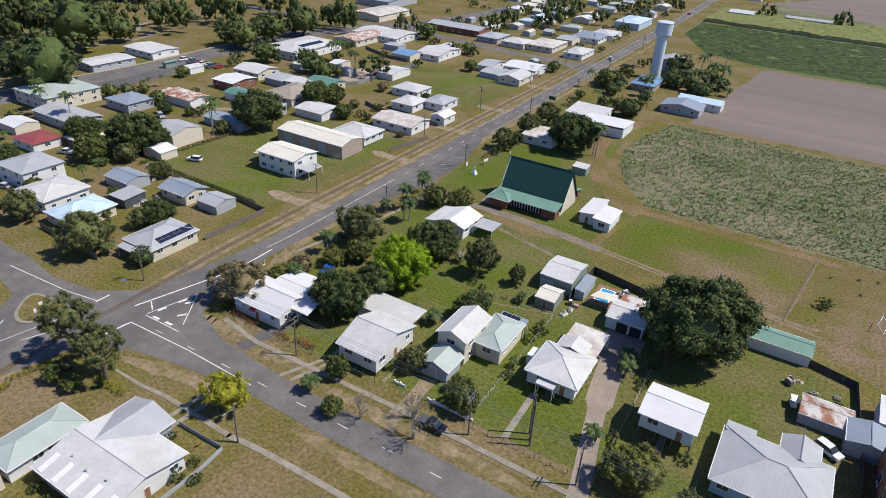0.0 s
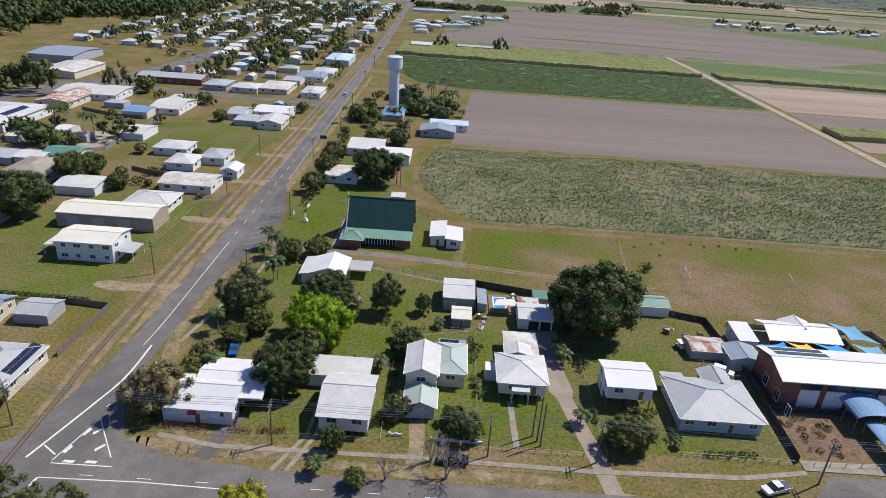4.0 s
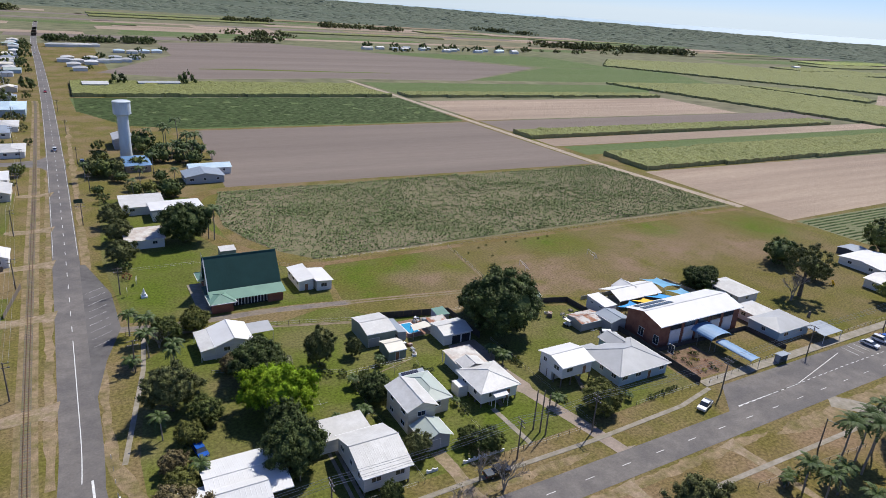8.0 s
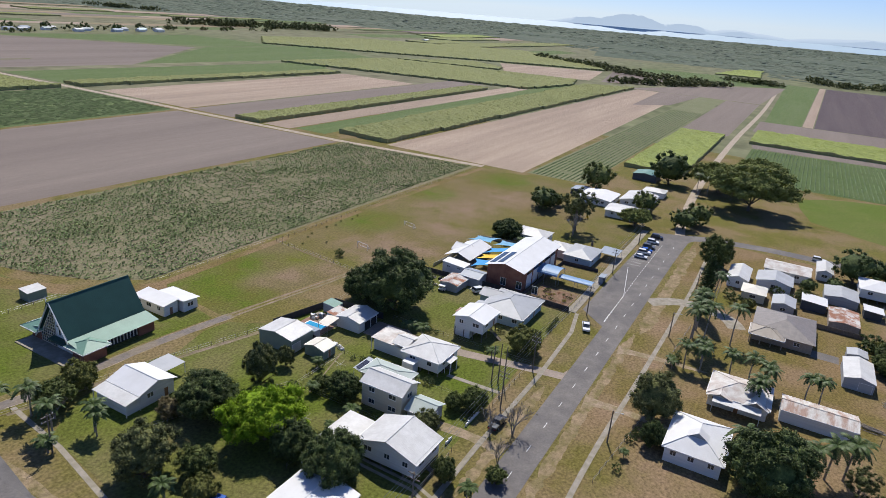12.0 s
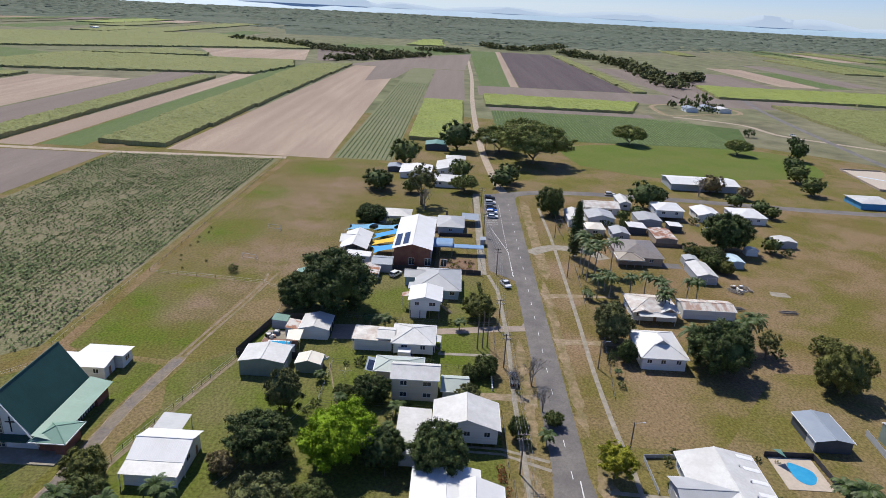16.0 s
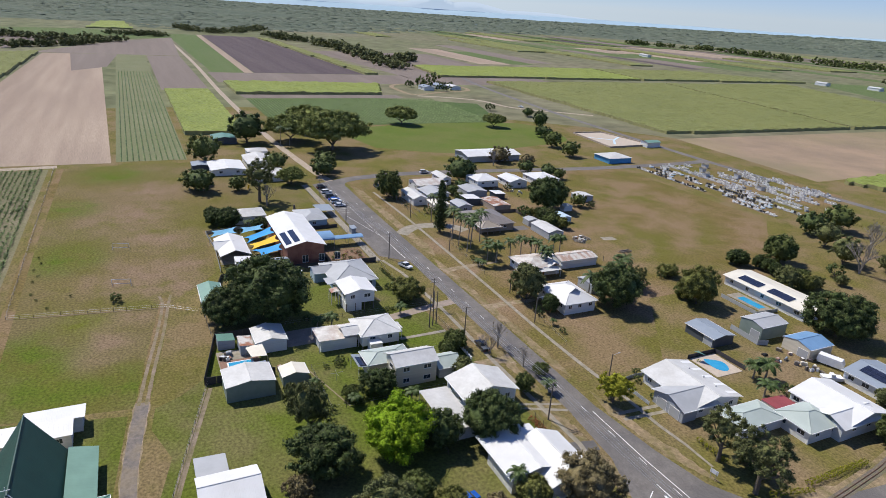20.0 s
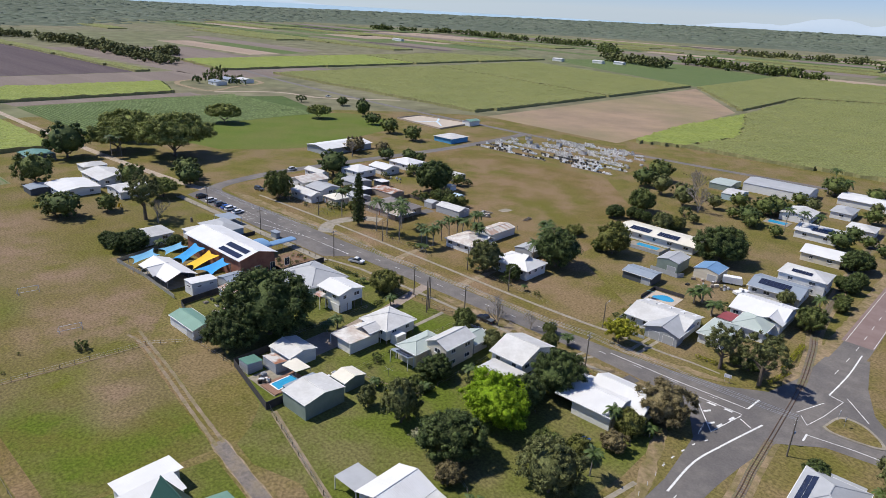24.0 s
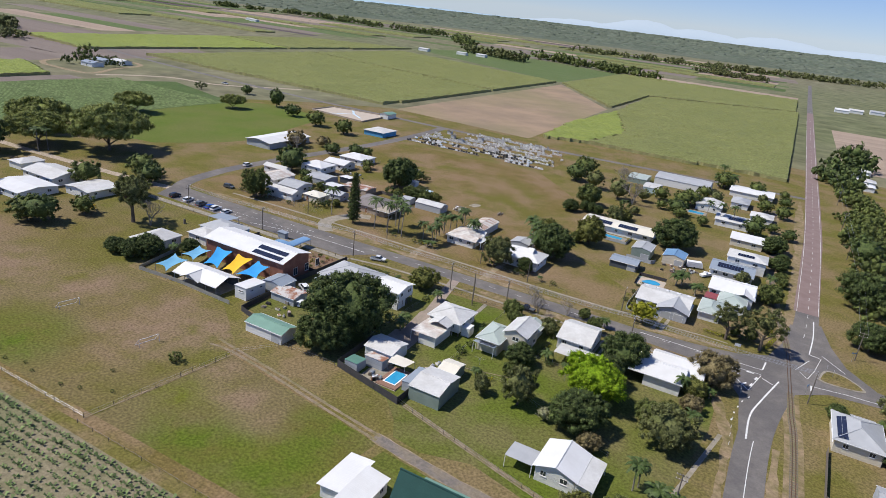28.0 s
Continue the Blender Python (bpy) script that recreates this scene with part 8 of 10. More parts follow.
# ---- town north-west of the railway ----
house("corner shop with parapet and pale roof", -284, -260, 352, 388, 3.8, 1.2, "gy", "w_cream", "r_old", category="shop", name="shop")
house("long workshop with grey roof", -316, -286, 398, 436, 4.5, 1.4, "gx", "w_grey", "r_blueg", category="workshop", name="workshop", windows=False)
e = house("large white club building with solar panels", -252, -228, 240, 276, 4.0, 1.8, "hip", "w_white", "r_white", category="club", name="club")
solar(e, -234, 258, 5.1, 3, 10, 0, 10)
house("old shop building with rusty iron roof", -243, -226, 285, 314, 3.2, 1.5, "gy", "w_cream", "r_rust", category="shop", name="shop")
house("pale-roofed shop building on a corner", -246, -214, 306, 330, 3.2, 1.2, "gx", "w_white", "r_white", category="shop", name="shop")
house("long brick building with grey roof", -228, -190, 358, 374, 3.6, 1.2, "gx", "w_brick", "r_grey")
house("grey-roofed house with dark veranda", -190, -175, 288, 312, 3.0, 1.5, "gx", "w_white", "r_white")
house("small shed with bright blue roof", -198, -186, 278, 291, 3.0, 0.8, "gx", "w_cream", "r_blue", over=0.2, category="shed", name="shed", windows=False)
house("small white garage in a sandy yard", -182, -172, 243, 258, 2.8, 1.0, "gx", "w_white", "r_white", over=0.2, category="garage", name="garage", windows=False)
house("white cottage with grey roof", -187, -173, 349, 367, 3.0, 1.4, "hip", "w_grey", "r_grey")
house("cream cottage with pale roof", -170, -155, 347, 363, 3.0, 1.4, "hip", "w_cream", "r_white")
house("brown-roofed cottage with a carport", -156, -138.6, 350, 374, 3.0, 1.5, "hip", "w_cream", "r_old")
house("white cottage with rounded carport", -131, -119.4, 346, 366, 3.0, 1.2, "hip", "w_white", "r_white")
house("white house with blue-grey roof", -145, -127, 393, 416, 3.0, 1.6, "hip", "w_white", "r_blueg")
house("low cream garage with grey roof", -149, -138.4, 379, 394, 2.8, 0.8, "gx", "w_cream", "r_grey", over=0.2, category="garage", name="garage", windows=False)
house("white cottage with grey roof on the corner block", -152.4, -144, 287, 303, 3.0, 1.3, "gx", "w_white", "r_grey")
house("white long house with bright roof", -142, -124, 295, 311, 3.0, 1.3, "gx", "w_white", "r_bright")
house("cream cottage with a pale gabled roof", -134.6, -122.4, 274, 290, 3.0, 1.6, "gy", "w_cream", "r_white")
house("low grey shed on the corner block", -146, -135, 278, 291, 2.5, 0.6, "gx", "w_grey", "r_grey", over=0.2, category="shed", name="shed", windows=False)
house("white cottage with grey hipped roof", -139, -124, 410, 430, 3.0, 1.5, "hip", "w_white", "r_white")
house("two-storey pale blue house", -139, -121.4, 457, 490, 4.4, 1.5, "hip", "w_blue", "r_lblue")
house("tan-roofed hall with broad gable", -195, -178.6, 184, 205, 3.2, 2.0, "hip", "w_cream", "r_tan")
house("white carport building behind the hall", -201, -190, 203, 213, 3.0, 0.8, "gx", "w_white", "r_white", windows=False)
house("cream workshop with green roof", -194, -180, 208, 220, 3.2, 1.2, "gx", "w_cream", "r_green")
house("white brick-walled building with flat roof", -224, -211, 184, 198, 3.4, 0.8, "gx", "w_brick", "r_bright")
house("old white building with pale roof", -232, -216, 203, 217, 3.0, 1.5, "gx", "w_cream", "r_white")
house("white shed with green roof", -207, -197, 175, 184, 3.0, 1.0, "gx", "w_white", "r_green", windows=False)
house("pale carport roofed shed", -212, -200.6, 202, 211.6, 2.8, 0.5, "s-y", "w_grey", "r_grey", windows=False)
house("white shed with grey roof", -190, -172, 150, 158, 2.8, 0.8, "gx", "w_grey", "r_blueg", windows=False)
house("white row of backyard garages", -172, -158, 178, 190, 3.0, 0.8, "gx", "w_white", "r_white", windows=False)
house("dark green shed with white roof", -206, -196, 108, 118, 2.8, 1.2, "gx", "w_dark_and_shade", "r_cream", windows=False, category="shed", name="shed")
house("small cottage with maroon roof", -218, -206, 98, 108, 2.8, 1.2, "hip", "w_white", "r_red")
house("long building with grey roof", -238, -214, 116, 128, 3.2, 1.0, "gx", "w_grey", "r_grey")
house("rural store with dark grey roof", -232, -218, 140, 152, 3.4, 1.2, "hip", "w_grey", "r_blueg")
house("small white shop with flat roof", -300, -278, 196, 212, 3.2, 0.6, "gx", "w_white", "r_white", category="shop", name="shop")
house("white shed with rusty sections", -225, -206, 158, 168, 3.0, 0.9, "gx", "w_white", "r_rust", windows=False)
house("low white park amenities block", -291.4, -277, 165, 187, 3.0, 0.6, "gy", "w_grey", "r_white", category="amenities block", name="amenities_block")
e = house("small green-roofed bus shelter", -264, -261, 190, 197, 2.5, 0.4, "gy", "w_green", "r_church2", category="bus shelter", name="bus_shelter", windows=False)
# streets farther on, lined with cottages
frng = random.Random(21)
ROOFS = ("r_white", "r_white", "r_bright", "r_grey", "r_old", "r_pgreen", "r_cream", "r_blueg", "r_lblue")
for row, (rx, y0, y1) in enumerate(((-134, 505, 1000), (-162, 400, 1010), (-186, 400, 1000), (-214, 440, 980), (-240, 470, 960), (-268, 470, 900), (-296, 470, 860), (-330, 470, 820))):
    y = y0
    while y < y1:
        y += frng.uniform(17, 25)
        if frng.random() < 0.18:
            continue
        x = rx + frng.uniform(-4, 4) - (y - 500) * 0.03
        w, d = frng.uniform(9, 14), frng.uniform(8, 13)
        rf = frng.choice(ROOFS)
        lab = {"r_white": "white cottage with white iron roof", "r_bright": "white cottage with bright iron roof", "r_grey": "white cottage with grey roof", "r_old": "white cottage with weathered roof", "r_pgreen": "white cottage with pale green roof", "r_cream": "white cottage with cream roof", "r_blueg": "white cottage with dark grey roof", "r_lblue": "white cottage with light blue roof"}[rf]
        house(lab, x - w / 2, x + w / 2, y - d / 2, y + d / 2, 3.0, 1.5, frng.choice(("hip", "gx", "gy")), frng.choice(("w_white", "w_cream", "w_blue")), rf, windows=y < 520 and row < 2, step=1.6)
        if frng.random() < 0.75:
            plant(frng.choice(("mango2", "mid", "mango", "grey")), x + w / 2 + 5, y + frng.uniform(-7, 7), frng.uniform(0.7, 1.3))
        if frng.random() < 0.35:
            plant(frng.choice(("palm_t", "mid")), x - w / 2 - 4, y + frng.uniform(-5, 5), frng.uniform(0.7, 1.1))
for k, (x, y) in enumerate(((-96, 776), (-84, 768), (-72, 757), (-60, 772), (-49, 779), (-38, 786), (-92, 800), (-70, 800), (-46, 812), (-27, 812), (-36, 890), (-22, 884), (-8, 894), (7, 900), (-96, 955), (-78, 960), (-58, 966), (-84, 700), (-88, 735))):
    w = 17 if k in (14, 15) else 6.5
    house("distant white cottage beside fields", x - w, x + w, y - 5, y + 5, 3.0, 1.5, "hip", "w_white", "r_lblue" if k in (10, 12, 13) else frng.choice(("r_white", "r_bright", "r_grey")), windows=False, step=1.6)
    if k % 2:
        plant(frng.choice(("mango2", "mid")), x + 9, y + 10, frng.uniform(0.7, 1.0))
house("white farm shed beside cane", -87, -68, 581, 601, 3.2, 1.0, "gx", "w_white", "r_white", windows=False)
house("long white farm shed beside cane", -46, -13, 590, 600, 3.2, 1.0, "gx", "w_white", "r_grey", windows=False)
plant("mango", -60, 596, 1.1)
plant("mango", -6, 598, 1.2)
for k in range(18):
    x, y = 350 + 20 * k + frng.uniform(-8, 8), 1070 + frng.uniform(-25, 25)
    house("distant white farmstead building", x - 7, x + 7, y - 6, y + 6, 3.5, 1.6, "gx", "w_white", frng.choice(ROOFS), windows=False, step=1.6)
    if k % 3 == 0:
        plant("mango2", x + 8, y + 14, 1.4)
for hx, hy in ((458, -148), (449, -160), (444, -128)):
    house("farmhouse building beside a dirt yard", hx - 8, hx + 8, hy - 6, hy + 6, 3.2, 1.4, "gx", "w_white", frng.choice(("r_blueg", "r_white")), windows=False)
plant("mid", 464, -130, 1.6)
for hx, hy in ((526, -845), (470, -890), (440, -912), (1056, -950), (1030, -935), (1288, 879)):
    house("distant farm shed beside trees", hx - 10, hx + 10, hy - 6, hy + 6, 4, 1.5, "gx", "w_white", "r_white", windows=False)

house("small green-roofed white pool hut", 162, 170, -176, -164, 3.4, 0.9, "gy", "w_white", "r_church2", category="hut", name="hut")
# ---- lattice mast and crane beyond the town ----
e = thing("radio_mast", -140, 576, 0, "tall grey steel lattice radio mast", "radio mast")
H = 46
for sx, sy in ((-1, -1), (1, -1), (1, 1), (-1, 1)):
    Geo().tube((2.6 * sx, 2.6 * sy, 0), (0.5 * sx, 0.5 * sy, H), 0.12, 0.07).part("corner_post", M["steel"], e)
for k in range(14):
    z0, z1 = H * k / 14, H * (k + 1) / 14
    r0, r1 = 2.6 - 2.1 * z0 / H, 2.6 - 2.1 * z1 / H
    c0 = [(-r0, -r0), (r0, -r0), (r0, r0), (-r0, r0)]
    c1 = [(-r1, -r1), (r1, -r1), (r1, r1), (-r1, r1)]
    for i in range(4):
        j = (i + 1) % 4
        Geo().tube((*c0[i], z0), (*c1[j], z1), 0.06, n=4).part("brace", M["steel"], e)
for a in range(3):
    Geo().box(1.0 * math.cos(2.1 * a) - .2, 1.0 * math.cos(2.1 * a) + .2, 1.0 * math.sin(2.1 * a) - .2, 1.0 * math.sin(2.1 * a) + .2, H - 4, H - 1.5).part("antenna", M["white_p"], e)
e = thing("mobile_crane", -154, 567, 0, "yellow mobile crane with a raised lattice boom", "crane")
Geo().box(-4, 4, -1.3, 1.3, 0.8, 2.0).part("chassis", M["yellow"], e)
Geo().prism([(-3, -1.2, 2.0), (-3, -1.2, 3.6), (0, -1.2, 3.8), (0.4, -1.2, 2.0)], (0, 2.4, 0)).part("cab", M["yellow"], e)
for wx in (-3, -1, 1, 3):
    for wy in (-1.2, 1.2):
        Geo().tube((wx, wy - .2, 0.55), (wx, wy + .2, 0.55), 0.55, n=10).part("wheel", M["tyre"], e)
Geo().tube((0, 0, 3), (16, 6, 52), 0.6, 0.25, 4).part("boom", M["car_grey"], e)

# ---- garden trees of the town, clear of roofs and streets ----
STREETS = (((-268, 90), (-269, 145)), ((-269, 145), (-267, 190)), ((-267, 190), (-270, 240)), ((-270, 240), (-266, 300)), ((-266, 300), (-248, 345)), ((-248, 345), (-225, 476)), ((-107, 331.5), (-164, 337.5)), ((-164, 337.5), (-250, 352)), ((-140, 58), (-230, 70)), ((-230, 70), (-300, 90)))


def clear_spot(x, y, r):
    for a, b, c, d in FOOT:
        if a - r < x < b + r and c - r < y < d + r:
            return False
    for (ax, ay), (bx, by) in STREETS:
        t = max(0, min(1, ((x - ax) * (bx - ax) + (y - ay) * (by - ay)) / ((bx - ax) ** 2 + (by - ay) ** 2)))
        if math.hypot(x - ax - t * (bx - ax), y - ay - t * (by - ay)) < 8 + r:
            return False
    return True


SHEDS = (("small white garden shed with iron roof", "w_white", "r_white"), ("small grey garden shed with iron roof", "w_grey", "r_grey"), ("small cream garage with pale roof", "w_cream", "r_bright"), ("weathered backyard shed with old roof", "w_grey", "r_old"))
for x0, x1, y0, y1, n in ((-250, -125, 70, 130, 22), (-250, -170, 120, 345, 60), (-165, -124, 185, 340, 16), (-245, -124, 350, 480, 26)):
    for k in range(n):
        x, y, w, d = trng.uniform(x0, x1), trng.uniform(y0, y1), trng.uniform(2.4, 5.5), trng.uniform(2.2, 5)
        lawn = (-174 < x < -118 and 112 < y < 182) or (-176 < x < -118 and 232 < y < 290)
        if not lawn and clear_spot(x, y, max(w, d) + 1):
            lab, wm, rm = trng.choice(SHEDS)
            house(lab, x - w, x + w, y - d, y + d, 2.6, trng.uniform(0.5, 1.2), trng.choice(("gx", "gy", "hip", "s-y")), wm, rm, over=0.2, windows=False, category="shed", name="shed", step=1.2)


TREE_MIX = ("mango2", "mid", "mid", "mango", "grey", "palm_t", "palm_s", "shrub_d", "brown", "mid")
for x0, x1, y0, y1, n, big in ((-255, -120, 66, 130, 24, 0.75), (-255, -172, 110, 180, 24, 0.8), (-255, -165, 150, 345, 64, 0.75), (-165, -122, 180, 330, 20, 0.55), (-250, -122, 345, 480, 55, 0.8), (-340, -125, 460, 980, 110, 0.95), (-100, -64, 262, 380, 22, 0.8)):
    for k in range(n):
        x, y, s = trng.uniform(x0, x1), trng.uniform(y0, y1), trng.uniform(0.5, 1.1) * big
        kind = trng.choice(TREE_MIX)
        lawn = (-174 < x < -118 and 112 < y < 180) or (-176 < x < -118 and 232 < y < 290)
        if lawn or not clear_spot(x, y, 2.2 * s):
            continue
        if math.hypot(x + 60, y - 90) > 215 and "palm" not in kind:
            joined[trng.choice(("leaf_dark", "leaf_mid", "leaf_grey"))].append((x, y, 0, 4.6 * s, 6.5 * s))
        else:
            plant(kind, x, y, s * (1.6 if kind == "shrub_d" else 1.0))
# park and main street trees
for x, y, s in ((-280, 143, 1.7), (-298, 143, 1.5), (-284, 156, 1.2), (-346, 192, 2.2), (-329, 200, 2.3), (-320, 210, 1.3), (-320, 240, 1.8), (-331, 282, 2.0), (-275, 244, 1.6), (-272, 263, 1.5), (-274, 290, 1.6), (-268, 318, 1.5), (-349, 172, 2.0), (-317, 323, 1.8), (-344, 338, 2.0), (-257, 312, 1.7)):
    plant(trng.choice(("mango", "mango2")), x, y, s, s * 1.1)
for x, y in ((-244, 124), (-177.4, 143.8), (-222.6, 121.4), (-213, 252), (-209, 254), (-207, 250), (-211, 247), (-197, 244), (-216, 256)):
    plant("palm_t", x, y, trng.uniform(0.85, 1.05))
for k in range(22):
    plant("shrub_d", -174 + 0.05 * k, 113 + 1.9 * k, 0.5, 0.7)

# farm yard trees, and shrubs along the garden fences
for k in range(11):
    a = trng.uniform(0, 6.28)
    plant(trng.choice(("mango2", "mid", "grey")), 455 + trng.uniform(6, 26) * math.cos(a), -142 + trng.uniform(6, 30) * math.sin(a), trng.uniform(0.6, 1.0))
for (x0, y0), (x1, y1), n in (((-53.5, 76), (-53.5, 110), 9), ((-36.2, 80), (-36.4, 112), 8), ((-13.4, 76), (-13.6, 112), 8), ((-74, 95.5), (-56, 96), 5), ((0.6, 78), (0.6, 84), 3), ((-95, 73.5), (-95, 92), 6), ((-62, 113), (-44, 112.6), 5), ((-90, 98), (-82, 118), 6), ((-64, 44), (-64, 20), 5), ((-48, 46), (-14, 44), 7), ((2, 45), (30, 43), 6), ((62, 43), (108, 44), 8), ((-84, 26), (-70, 25.5), 4), ((64, 100), (66, 120), 5)):
    for k in range(n):
        t = trng.random()
        x, y = x0 + (x1 - x0) * t + trng.uniform(-.8, .8), y0 + (y1 - y0) * t + trng.uniform(-.8, .8)
        if clear_spot(x, y, 0.3):
            plant(trng.choice(("shrub", "shrub_d", "shrub_d", "shrub", "shrub_y", "palm_s")), x, y, trng.uniform(0.4, 0.95))

for leaf, spots in joined.items():
    mass("garden_trees", spots, leaf, "leafy trees among the town gardens", "trees", 5, True)

# ---- crop rows ----
cr = np.random.default_rng(2)
pv, pf = [], []
y = 182.0
while y < 266:
    x = -57.0
    while x < 167:
        x += cr.uniform(0.5, 1.15)
        d = noise.noise((x * 0.04, y * 0.05, 3.0)) + 0.8 * noise.noise((x * 0.22, y * 0.22, 1.0))
        if not inside((x, y), crop_poly) or cr.uniform() > 0.8 + 0.35 * d + (0.3 if y < 183 else 0):
            continue
        s = 0.6 * (1 + 0.25 * d) * cr.uniform(0.6, 1.35)
        px, py = x, y + cr.uniform(-0.2, 0.2)
        a = cr.uniform(0, 3.14)
        for k in range(3):
            c, q = math.cos(a + 2.1 * k), math.sin(a + 2.1 * k)
            i = len(pv)
            h = s * cr.uniform(0.4, 1.0)
            pv += [(px - q * 0.08, py + c * 0.08, 0.0), (px + q * 0.08, py - c * 0.08, 0.0), (px + c * s + q * s * 0.5, py + q * s - c * s * 0.5, h), (px + c * s - q * s * 0.5, py + q * s + c * s * 0.5, h * 0.9)]
            pf.append((i, i + 1, i + 2, i + 3))
    y += 1.8
tagged(link("crop_rows", pv, pf, M["cropleaf"]), "rows of young green cane plants", "crop", kind="stuff")
# coarser rows in the far green fields
pv, pf = [], []
for (x0, x1, y0, y1, st, along) in ((176, 560, 121, 151, 2.6, 0), (262, 380, -105, 56, 2.4, 1), (-96, 154, 408, 528, 2.4, 0)):
    y = y0
    while y < y1:
        x = x0
        while x < x1:
            x += 2.2
            if y0 == 408 and not inside((x, y), young_poly) or noise.noise((x * 0.1, y * 0.1, 8)) < -0.5:
                continue
            i = len(pv)
            hh = 0.35 + 0.2 * cr.uniform()
            pv += [(x - 1.1, y - 0.35, 0.05), (x + 1.1, y - 0.35, 0.05), (x + 1.1, y, hh), (x - 1.1, y, hh), (x - 1.1, y + 0.35, 0.05), (x + 1.1, y + 0.35, 0.05)]
            pf += [(i, i + 1, i + 2, i + 3), (i + 3, i + 2, i + 5, i + 4)]
        y += st
tagged(link("crop_rows", pv, pf, M["cropdark"]), "rows of dense young green cane", "crop", kind="stuff")

# ---- power poles and wires ----
POLES = ((-117.1, 71.2, 9), (-71.9, 71.0, 9), (-34.5, 71.8, 9), (-15.5, 72.1, 9), (22.8, 70.8, 9), (60.8, 73.8, 8.5), (98, 73.8, 8.5))
HPOLES = ((-117.8, 129.4, 9), (-118.6, 187.5, 9), (-120.6, 233, 9), (-120.6, 282, 9), (-120.6, 325, 9), (-126, 380, 9), (-128, 440, 9), (-131, 500, 9), (-136, 600, 9))
EPOLES = ((-94.6, 131.4, 8), (-94.1, 174.3, 8), (-100.4, 238, 8), (-96.3, 278.8, 8), (-99, 330, 8), (-102, 400, 8), (-105, 470, 8))
SPOLES = ((-64.4, 49.3, 7.5), (-32.5, 49.1, 7.5), (-13.6, 45.8, 7.5), (24, 48, 7.5), (62, 47, 7.5))
WPOLES = ((-129.4, 34.2, 9), (-132, -20, 9), (-132, -75, 9), (-132, -130, 9), (-132, -190, 9), (-132, -250, 9))


def pole(x, y, h, arms=True, yaw=0.0, light=False):
    e = thing("power_pole", x, y, 0, "grey timber power pole with crossarm and insulators" if arms else "slim grey street pole", "power pole", "street poles", yaw)
    Geo().tube((0, 0, -0.1), (0, 0, h), 0.17, 0.11, 8).part("post", M["timber"], e)
    if arms:
        for z in (h - 0.3, h - 1.3):
            c = Geo().box(-0.07, 0.07, -1.15, 1.15, z - 0.06, z + 0.06).part("crossarm", M["timber"], e)
            for q in (-1.0, -0.45, 0.45, 1.0) if -110 < x < 110 and y < 140 else (-1.0, 1.0):
                Geo().tube((0, q, z + 0.06), (0, q, z + 0.24), 0.045, 0.03, 6).part("insulator", M["white_p"], c)
    if light:
        Geo().tube((0, 0, h - 0.3), (0, -1.6, h), 0.04).part("arm", M["steel"], e)
        Geo().box(-0.12, 0.12, -2.1, -1.5, h - 0.06, h + 0.05).part("lamp_head", M["steel"], e)
    return e


def wires(line, offs, drop=0.6, w=1.0):
    for o in offs:
        g = Geo()
        ring = 0
        for a, b in zip(line, line[1:]):
            d = Vector((b[0] - a[0], b[1] - a[1])).normalized()
            nx, ny = -d.y * o, d.x * o
            for i in range(9):
                t = i / 8
                p = Vector((a[0] + (b[0] - a[0]) * t + nx, a[1] + (b[1] - a[1]) * t + ny, (a[2] - 0.1) * (1 - t) + (b[2] - 0.1) * t - drop * 4 * t * (1 - t)))
                g.v += [(p.x, p.y, p.z + 0.02 * w), (p.x + 0.017 * w, p.y - 0.012 * w, p.z - 0.01 * w), (p.x - 0.017 * w, p.y + 0.012 * w, p.z - 0.01 * w)]
                if ring:
                    q = 3 * ring
                    g.f += [(q - 3, q - 2, q + 1, q), (q - 2, q - 1, q + 2, q + 1), (q - 1, q - 3, q, q + 2)]
                ring += 1
        tagged(g.part("power_line", M["steel"]), "thin overhead electric wire between poles", "power line", "overhead wires")


for p in POLES:
    pole(*p)
for line in (HPOLES, EPOLES, WPOLES):
    for p in line:
        pole(*p, yaw=90)
for p in SPOLES:
    pole(*p, arms=False, light=True)
wires(POLES, (-1.0, -0.45, 0.45, 1.0), w=1.6)
wires(HPOLES, (-1.0, 0.0, 1.0))
wires(WPOLES, (-1.0, 1.0))
for x, y, h in ((-26.1, 77.9, 9.5), (-24.9, 75.4, 9.5), (-25.4, 76.6, 10)):
    pole(x, y, h, arms=False)

# ---- fences ----


def wire_fence(pts, h=1.1, gap=3.0, label="low wire fence on thin posts", post="timber", rails=2):
    x0, y0 = pts[0]
    e = thing("fence", x0, y0, 0, label, "fence")
    first = None
    for a, b in zip(pts, pts[1:]):
        L = math.hypot(b[0] - a[0], b[1] - a[1])
        n = max(1, round(L / gap))
        for i in range(n + 1):
            x, y = a[0] + (b[0] - a[0]) * i / n - x0, a[1] + (b[1] - a[1]) * i / n - y0
            o = Geo().tube((0, 0, 0), (0, 0, h), 0.055, n=5).part("post", M[post], e) if first is None else new("post", first.data)
            first = first or o
            o.parent = e
            o.location = (x, y, 0)
        for k in range(rails):
            z = h * (k + 0.9) / rails
            Geo().tube((a[0] - x0, a[1] - y0, z), (b[0] - x0, b[1] - y0, z), 0.02, n=3).part("wire", M["steel"], e)


